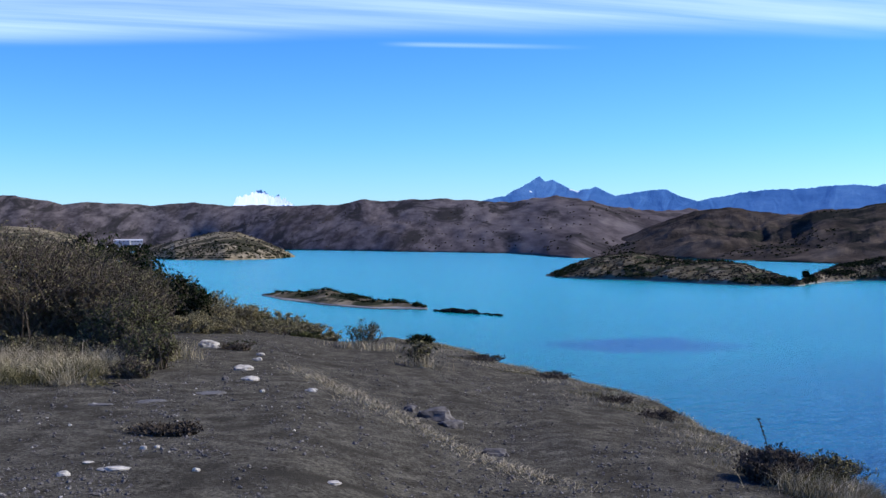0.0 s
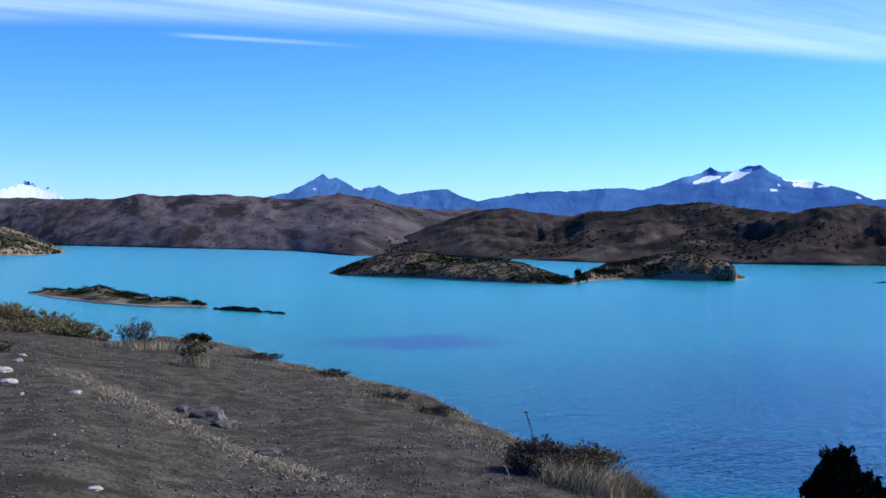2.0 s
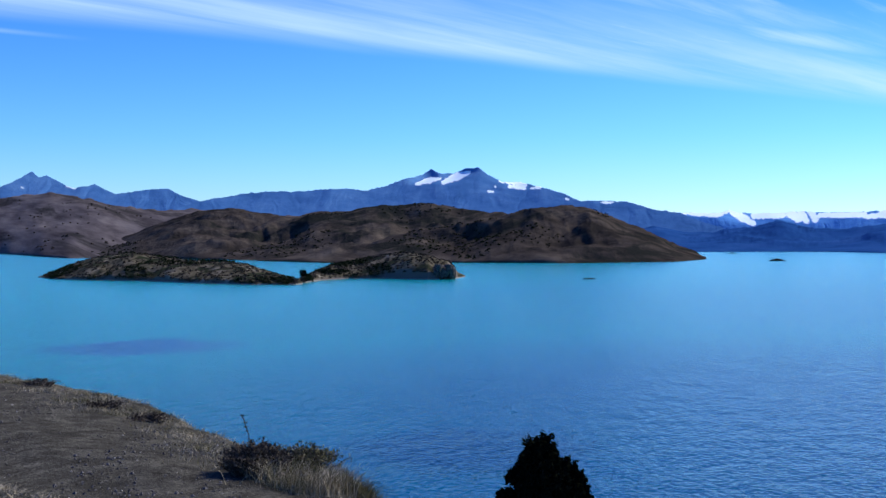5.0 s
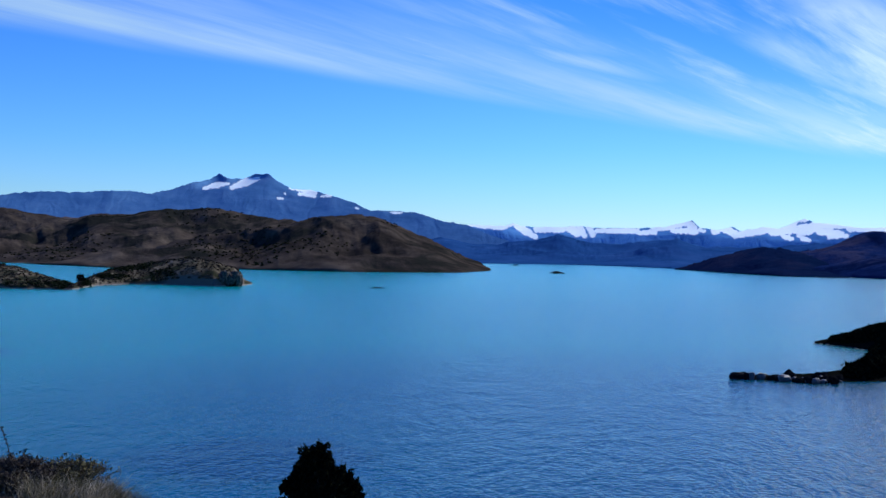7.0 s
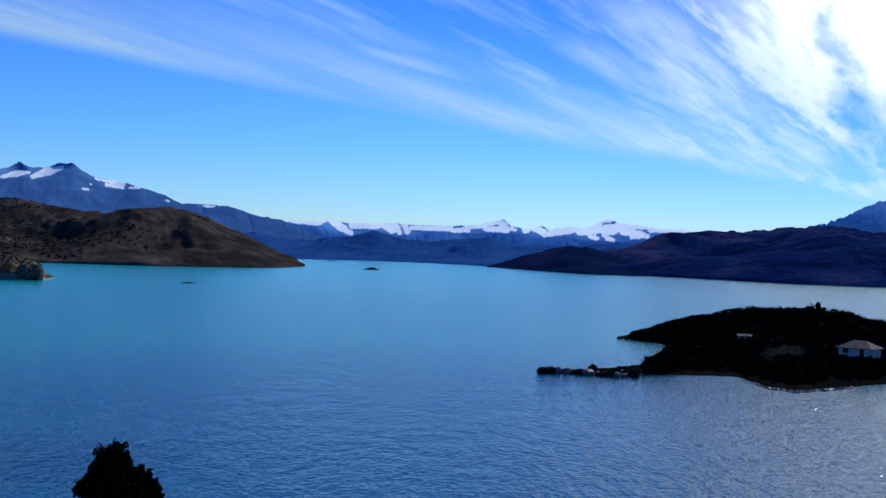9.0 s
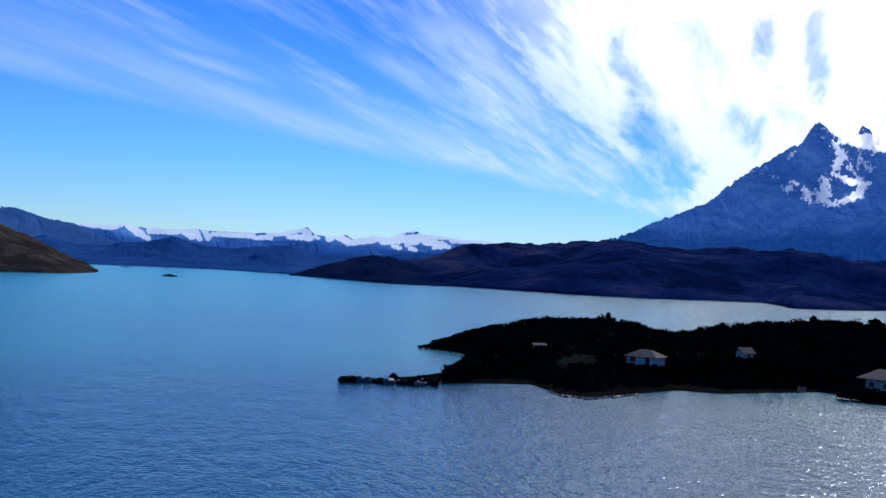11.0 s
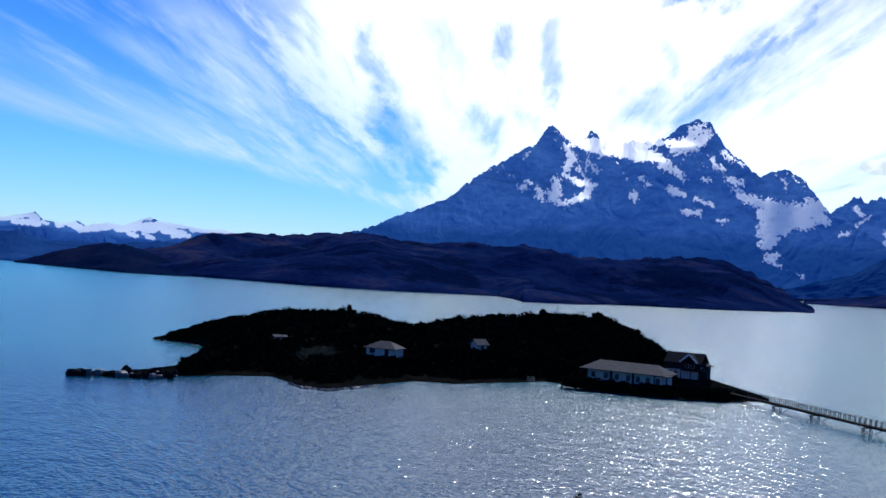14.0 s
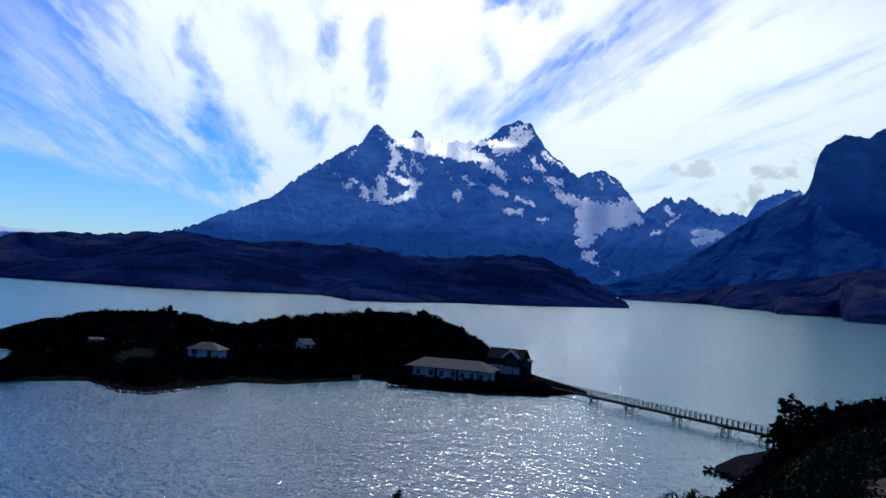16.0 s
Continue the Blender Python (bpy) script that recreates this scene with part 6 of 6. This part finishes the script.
def twiggy(name, x, y, w, h, label, twigs=500, leaves=2500, leaf=0.03, mat=M_LEAF_GREY, seed=0, thick=0.006, depth=None, reach=1.0):
    """A wiry shrub: stems that fork from the base, fine twigs and small leaves."""
    g = np.random.default_rng(200 + seed)
    z = on_bluff(x, y)
    root = thing("shrub", None, None, label, "shrub")
    root.location = (x, y, z)
    depth = depth or w * 0.7
    n = max(10, twigs // 12)
    base = np.stack([(g.random(n) - 0.5) * w * 0.5, (g.random(n) - 0.5) * depth * 0.5, -0.03 + 0 * g.random(n)], 1)
    q = g.random(n) * 6.283
    out = np.sqrt(g.random(n))
    top = np.stack([np.cos(q) * out * w * 0.5, np.sin(q) * out * depth * 0.5, h * (1 - 0.45 * out**2) * (0.75 + 0.25 * g.random(n))], 1)
    mid = base * 0.45 + top * 0.55 + g.normal(size=(n, 3)) * 0.06 * h
    v1 = sticks(base, mid, thick * 1.6, thick)
    v2 = sticks(mid, top, thick, thick * 0.4)
    src = g.integers(0, n, twigs)
    t = g.random(twigs)[:, None]
    p = np.where(t < 0.4, base[src] + (mid[src] - base[src]) * (t / 0.4), mid[src] + (top[src] - mid[src]) * ((t - 0.4) / 0.6))
    d = g.normal(size=(twigs, 3)) * np.array([1, 1, 0.7]) + np.array([0, 0, 0.45])
    d /= np.maximum(1.0, np.linalg.norm(d, axis=1) / 1.5)[:, None]
    e = p + d * 0.12 * h * reach
    e[:, 2] = np.maximum(e[:, 2], 0.01)
    v3 = sticks(p, e, thick * 0.5, thick * 0.25)
    v, f = joined(v1, v2, v3)
    tagged(part_mesh("twig_tangle", mesh_of("twig_tangle", v, f), M_TWIG, root, "grey wiry twigs"), kind="stuff")
    if leaves:
        k = g.integers(0, twigs, leaves)
        c = p[k] + (e[k] - p[k]) * g.random(leaves)[:, None] + g.normal(size=(leaves, 3)) * leaf
        v, f = leaf_cloud(c, np.full(leaves, leaf * 0.3), 1, leaf * 1.2, g, corners=3)
        tagged(part_mesh("leaves", mesh_of("leaves", v, f), mat, root, "small leaves"), kind="stuff")
    return root


def tuft(x, y, count, spread, h, mat, label, width=0.006, lean=0.6, seed=0, flat=0.5):
    g = np.random.default_rng(300 + seed)
    p = g.normal(size=(count, 2)) * spread * np.array([1.0, flat])
    px, py = x + p[:, 0], y + p[:, 1]
    b = np.stack([px, py, near_z(px, py) - 0.01], 1)
    v, f = blades(b, h * (0.4 + 0.7 * g.random(count)), np.full(count, width), g, lean)
    return thing("grass_tuft", mesh_of("grass_tuft", v, f), mat, label, "grass", kind="stuff")


# the great grey shrub and the growth behind it
for k, (x, y, w, h, tw, lv, mt) in enumerate(((-4.9, 12.6, 2.6, 1.5, 9000, 26000, M_LEAF_GREY), (-3.8, 12.6, 1.6, 1.1, 6000, 15000, M_LEAF_GREY), (-6.4, 13.2, 2.4, 1.4, 4000, 14000, M_LEAF_GREY), (-4.4, 13.6, 2.2, 1.25, 4000, 16000, M_LEAF_GREEN), (-3.4, 12.0, 1.0, 0.72, 3000, 8000, M_LEAF_GREEN), (-3.0, 11.3, 0.7, 0.42, 2400, 3500, M_LEAF_GREEN), (-2.9, 10.5, 0.5, 0.2, 1600, 700, M_LEAF_GREY))):
    twiggy("shrub", x, y, w, h, "large wiry grey-green shrub on the bluff", tw, int(lv * 1.8), 0.0125, mt, k, 0.006, w * 0.8)
for k, (x, y, w, h, lv) in enumerate(((-5.3, 18.5, 1.6, 1.3, 7000), (-4.5, 18.7, 1.2, 0.85, 5000), (-6.2, 19, 1.8, 1.5, 7000))):
    twiggy("shrub", x, y, w, h, "dark green rounded shrub behind the grey one", 1400, lv * 2, 0.03, M_LEAF_DARK, 10 + k, 0.01)
g2 = np.random.default_rng(9)
for k in range(34):
    u = k / 33
    d = 19.5 + 3.0 * g2.random() - 1.5 * u
    a = -14.0 + 7.2 * u + 0.4 * g2.normal()
    x, y = spot(a, d)
    w = 0.8 + 0.9 * g2.random()
    twiggy("shrub", x, y, w, (0.18 + 0.24 * g2.random()) * (2.1 - 1.7 * u), "low olive cushion shrub along the bluff's rim", 240, 4200, 0.0125, (M_LEAF_GREEN, M_LEAF_PALE, M_LEAF_PALE, M_LEAF_PALE)[k % 4], 40 + k, 0.006)
for k in range(9):
    x, y = spot(-14.6 + 5.0 * g2.random(), 16.0 + 2.6 * g2.random())
    twiggy("shrub", x, y, 0.5 + 0.5 * g2.random(), 0.15 + 0.17 * g2.random(), "low olive cushion shrub along the bluff's rim", 240, 4000, 0.012, M_LEAF_PALE, 180 + k, 0.005)
for k in range(64):
    u, v = (k * 0.618) % 1.0, (k * 0.755) % 1.0
    tuft(-0.305 * (9.95 + 1.8 * v) - 1.6 * u, 9.95 + 1.8 * v, 190, 0.07 + 0.10 * math.sin(k) ** 2, 0.08 + 0.17 * math.sin(k * 1.9) ** 2, M_STRAW if k % 4 else M_GRASS, "dry straw-coloured grass at the shrub's foot", 0.004, 3.0, k, 1.0)
for k in range(10):
    u = (k * 0.618) % 1.0
    twiggy("shrub", -4.8 + 1.4 * u, 11.9 + 0.35 * math.sin(k * 2.7), 0.5, 0.3, "low wiry undergrowth at the foot of the shrub", 500, 900, 0.016, M_LEAF_GREY, 60 + k + 80, 0.004)
for k in range(0, 7, 2):
    tuft(-3.35 + 0.75 * (k / 15) - 0.2 * math.sin(k * 3.1), 11.6 + 2.2 * (k / 15), 200, 0.14, 0.22, M_GRASS if k % 3 else M_STRAW, "olive and straw grass beside the shrub", 0.005, 1.8, 50 + k, 1.0)

# brown clumps standing in for an eroded undercut ledge, brush pile and dead wood
twiggy("shrub", -1.90, 7.5, 0.42, 0.075, "brown tangle standing in for an undercut ledge", 2600, 900, 0.012, M_LEAF_BROWN, 90, 0.003, 0.26)
twiggy("shrub", -1.72, 7.5, 0.24, 0.10, "small brown clump standing in for the undercut ledge", 700, 700, 0.012, M_LEAF_BROWN, 91, 0.003, 0.2)
tuft(-2.0, 7.62, 160, 0.08, 0.06, M_STRAW, "matted dead grass on the brown clump", 0.005, 2.5, 260, 0.6)
twiggy("shrub", -2.6, 14.1, 0.55, 0.13, "pile of dead brush beside the pale stones", 600, 120, 0.02, M_LEAF_DARK, 92, 0.007, 0.5)
for k, (x0, y0, x1, y1) in enumerate(((-2.95, 9.85, -2.66, 9.45), (-2.86, 9.7, -2.6, 9.52))):
    v, f = sticks([(x0, y0, on_bluff(x0, y0) + 0.03), ((x0 + x1) / 2, (y0 + y1) / 2 + 0.03, on_bluff(x0, y0) + 0.05)], [((x0 + x1) / 2, (y0 + y1) / 2 + 0.03, on_bluff(x0, y0) + 0.05), (x1, y1, on_bluff(x1, y1) + 0.01)], 0.009, 0.005)
    thing("dead_branch", mesh_of("dead_branch", v, f), M_TWIG, "grey dead branch lying on the dirt", "branch", "dead branches")

# growth along the rim
twiggy("shrub", -1.25, 17.4, 0.62, 0.5, "bare wiry shrub in pale grass on the rim", 420, 500, 0.02, M_LEAF_GREY, 93, 0.006)
twiggy("shrub", -0.36, 14.7, 0.5, 0.34, "half-dry wiry shrub with straw stems", 320, 500, 0.025, M_LEAF_GREY, 94, 0.005)
twiggy("shrub", -0.42, 20.0, 0.55, 0.15, "dark green cushion shrub on the rim", 500, 2400, 0.02, M_LEAF_DARK, 95, 0.006)
twiggy("shrub", 0.6, 17.5, 0.8, 0.10, "dark low shrub hanging over the rim", 700, 900, 0.014, M_BARK, 96, 0.006)
twiggy("shrub", 1.52, 15.4, 0.6, 0.13, "dark wiry shrub on the rim", 700, 500, 0.012, M_BARK, 97, 0.006)
twiggy("shrub", 2.3, 11.9, 0.5, 0.1, "reddish dry heath on the rim", 700, 900, 0.012, M_LEAF_BROWN, 98, 0.004)
twiggy("shrub", 1.95, 12.7, 0.5, 0.07, "reddish dry heath on the rim", 600, 800, 0.012, M_LEAF_BROWN, 99, 0.004)
for k in range(60):
    a = -2 + 21 * k / 59 + 0.3 * math.sin(k * 7.7)
    e = float(knots(BLUFF, np.array([a]), 1)[0])
    x, y = spot(a, e * (0.97 - 0.10 * abs(math.sin(k * 3.3)) * (k % 2)))
    tuft(x, y, 260, 0.22, 0.025 + 0.05 * abs(math.sin(k * 1.7)), M_STRAW if k % 3 else M_GRASS, "short dry grass along the rim of the bluff", 0.005, 2.6, 120 + k)
tuft(-1.2, 17.1, 500, 0.3, 0.16, M_STRAW, "pale dry grass round the wiry shrub", 0.008, 0.8, 190)
tuft(-0.3, 14.5, 260, 0.13, 0.2, M_STRAW, "straw stems in the half-dry shrub", 0.005, 2.2, 191)
# a low ledge across the dirt with dead grass on it
for k in range(44):
    u = k / 43
    x, y = -1.55 + 2.3 * u + 0.05 * math.sin(k * 4.1), 12.4 - 4.8 * u**0.8 + 0.06 * math.sin(k * 2.7)
    tuft(x, y, 170, 0.12, 0.03 + 0.02 * math.sin(k * 1.3) ** 2, M_STRAW, "matted dead grass along the low ledge", 0.007, 3.0, 220 + k, 1.0)

# the corner of the bluff: a dark shrub, long grass and one tall stalk
twiggy("shrub", 2.42, 8.35, 0.6, 0.28, "brown wiry shrub at the corner of the bluff", 2600, 5200, 0.013, M_LEAF_BROWN, 110, 0.005, 0.5)
twiggy("shrub", 2.80, 8.6, 1.0, 0.27, "dry olive shrub at the corner of the bluff", 2200, 9000, 0.012, M_GRASS, 111, 0.004, 0.6)
for k in range(26):
    u = k / 25
    tuft(2.5 + 0.9 * u + 0.05 * math.sin(k * 3), 8.05 + 0.3 * math.sin(k * 1.9) + 0.45 * u, 240, 0.10, 0.21 - 0.06 * u, M_STRAW if k % 3 == 0 else M_GRASS, "long olive and straw grass on the bluff's corner", 0.004, 1.5, 320 + k, 1.0)


def stalk():
    x, y = 2.50, 8.7
    z = on_bluff(x, y) + 0.12
    root = thing("plant_stalk", None, None, "tall thin dead seed stalk above the shrub", "plant")
    root.location = (x, y, z)
    for k, (h, bend) in enumerate(((0.33, -0.08), (0.15, 0.05))):
        pts = [np.array([bend * (t**1.6) + 0.05 * k, 0.0, h * t]) for t in np.linspace(0, 1, 12)]
        v, f = sticks(pts[:-1], pts[1:], 0.004, 0.0035)
        g = np.random.default_rng(k)
        c = np.array([p for p in pts[3:] for _ in range(2)]) + g.normal(size=(18, 3)) * 0.006
        stem = part_mesh("stem", mesh_of("stem", v, f), M_BARK, root)
        v, f = leaf_cloud(c, np.full(18, 0.007), 5, 0.010, g)
        tagged(part_mesh("seed_heads", mesh_of("seed_heads", v, f), M_BARK, stem), kind="stuff")


stalk()


def dark_bush(a, d, top, w, label, seed, per=1, mat=M_LEAF_SHADE, tips=26, pointed=False):
    """A leafy bush that grows up from the slope below the rim."""
    g = np.random.default_rng(400 + seed)
    x, y = spot(a, d)
    z = on_bluff(x, y)
    h = top - z
    root = thing("bush", None, None, label, "bush")
    root.location = (x, y, z)
    n = 700 if pointed else 220
    q, t = g.random(n) * 6.283, g.random(n)
    if pointed:
        down = 0.02 + 0.75 * t**1.25
        rad = np.minimum(w * 0.5, 0.62 * w * (1 - np.exp(-down / 0.27))) * np.sqrt(g.random(n))
        z_of = h - down - 0.03 * g.random(n)
    else:
        rad = w * 0.5 * np.sqrt(np.maximum(0.02, 1 - t**1.4)) * np.sqrt(g.random(n))
        z_of = h * (0.1 + 0.82 * t)
    c = np.stack([np.cos(q) * rad, np.sin(q) * rad, z_of], 1)
    v, f = sticks(np.stack([c[:, 0] * 0.2, c[:, 1] * 0.2, np.maximum(c[:, 2] - 0.45, -0.05)], 1), c, 0.006, 0.003)
    tagged(part_mesh("twig_tangle", mesh_of("twig_tangle", v, f), M_BARK, root), kind="stuff")
    r = (0.025 + 0.03 * g.random(n)) if pointed else w * 0.12 * (0.6 + 0.5 * g.random(n))
    v, f = leaf_cloud(c, r, int((60 if pointed else 110) * per), 0.021 if pointed else 0.026, g, 1.0, 0.2, corners=3)
    k = tips
    if pointed:
        c = c[np.argsort(-c[:, 2])[: n // 2]]
        n = len(c)
    tops = c[g.integers(0, n, k)] + np.stack([g.normal(size=k) * 0.03, g.normal(size=k) * 0.03, 0.03 + 0.03 * g.random(k)], 1)
    v2, f2 = leaf_cloud(tops, np.full(k, 0.022), 16, 0.02, g, 2.2, 0.2, corners=3)
    v, f = joined((v, f), (v2, f2))
    tagged(part_mesh("leaves", mesh_of("leaves", v, f), mat, root, "small dark leaves"), kind="stuff")


dark_bush(30.55, 7.4, 22.66, 0.58, "dark leafy bush rising from below the rim", 1, 1, M_LEAF_SHADE, 60, True)
dark_bush(31.95, 7.45, 22.49, 0.5, "dark leafy bush rising from below the rim", 2, 1, M_LEAF_SHADE, 40, True)
for k, (a, d, top, w) in enumerate(((88.2, 14, 21.36, 0.4), (91.9, 19, 20.66, 0.7), (92.7, 20, 20.55, 0.9), (94.2, 21, 20.3, 1.1), (95.4, 22, 20.1, 1.3), (96.4, 21, 20.6, 1.2), (97.5, 22, 20.6, 1.3), (93.4, 23, 19.95, 1.2), (90.6, 18, 20.6, 0.5))):
    dark_bush(a, d, top, w, "dark leafy bush on the slope below the bluff", 10 + k, 0.35, M_LEAF_DARK, 60)
for k, (a, d, drop, h, w) in enumerate(((77.85, 9.0, 10.95, 0.3, 0.16), (77.3, 9.0, 11.2, 0.25, 0.2), (85.6, 12.0, 11.1, 0.3, 0.3), (88.6, 13.0, 10.7, 0.4, 0.4), (91.4, 15.0, 9.9, 0.5, 0.5), (92.6, 15.5, 9.7, 0.5, 0.6), (93.8, 16.0, 9.9, 0.5, 0.6))):
    x, y = spot(a, d)
    twig = twiggy("shrub", x, y, w, h, "sparse dark sprigs on the slope below the rim", 160, 700, 0.022, M_LEAF_DARK, 400 + k, 0.005)
    twig.location.z = EYE - d * math.tan(radians(drop)) - h * 0.95
    ground = on_bluff(x, y)
    v, f = sticks([(0, 0, ground - twig.location.z - 0.05)], [(0, 0, 0.05)], 0.012, 0.01)
    part_mesh("stem", mesh_of("stem", v, f), M_BARK, twig, "thin dark stem")
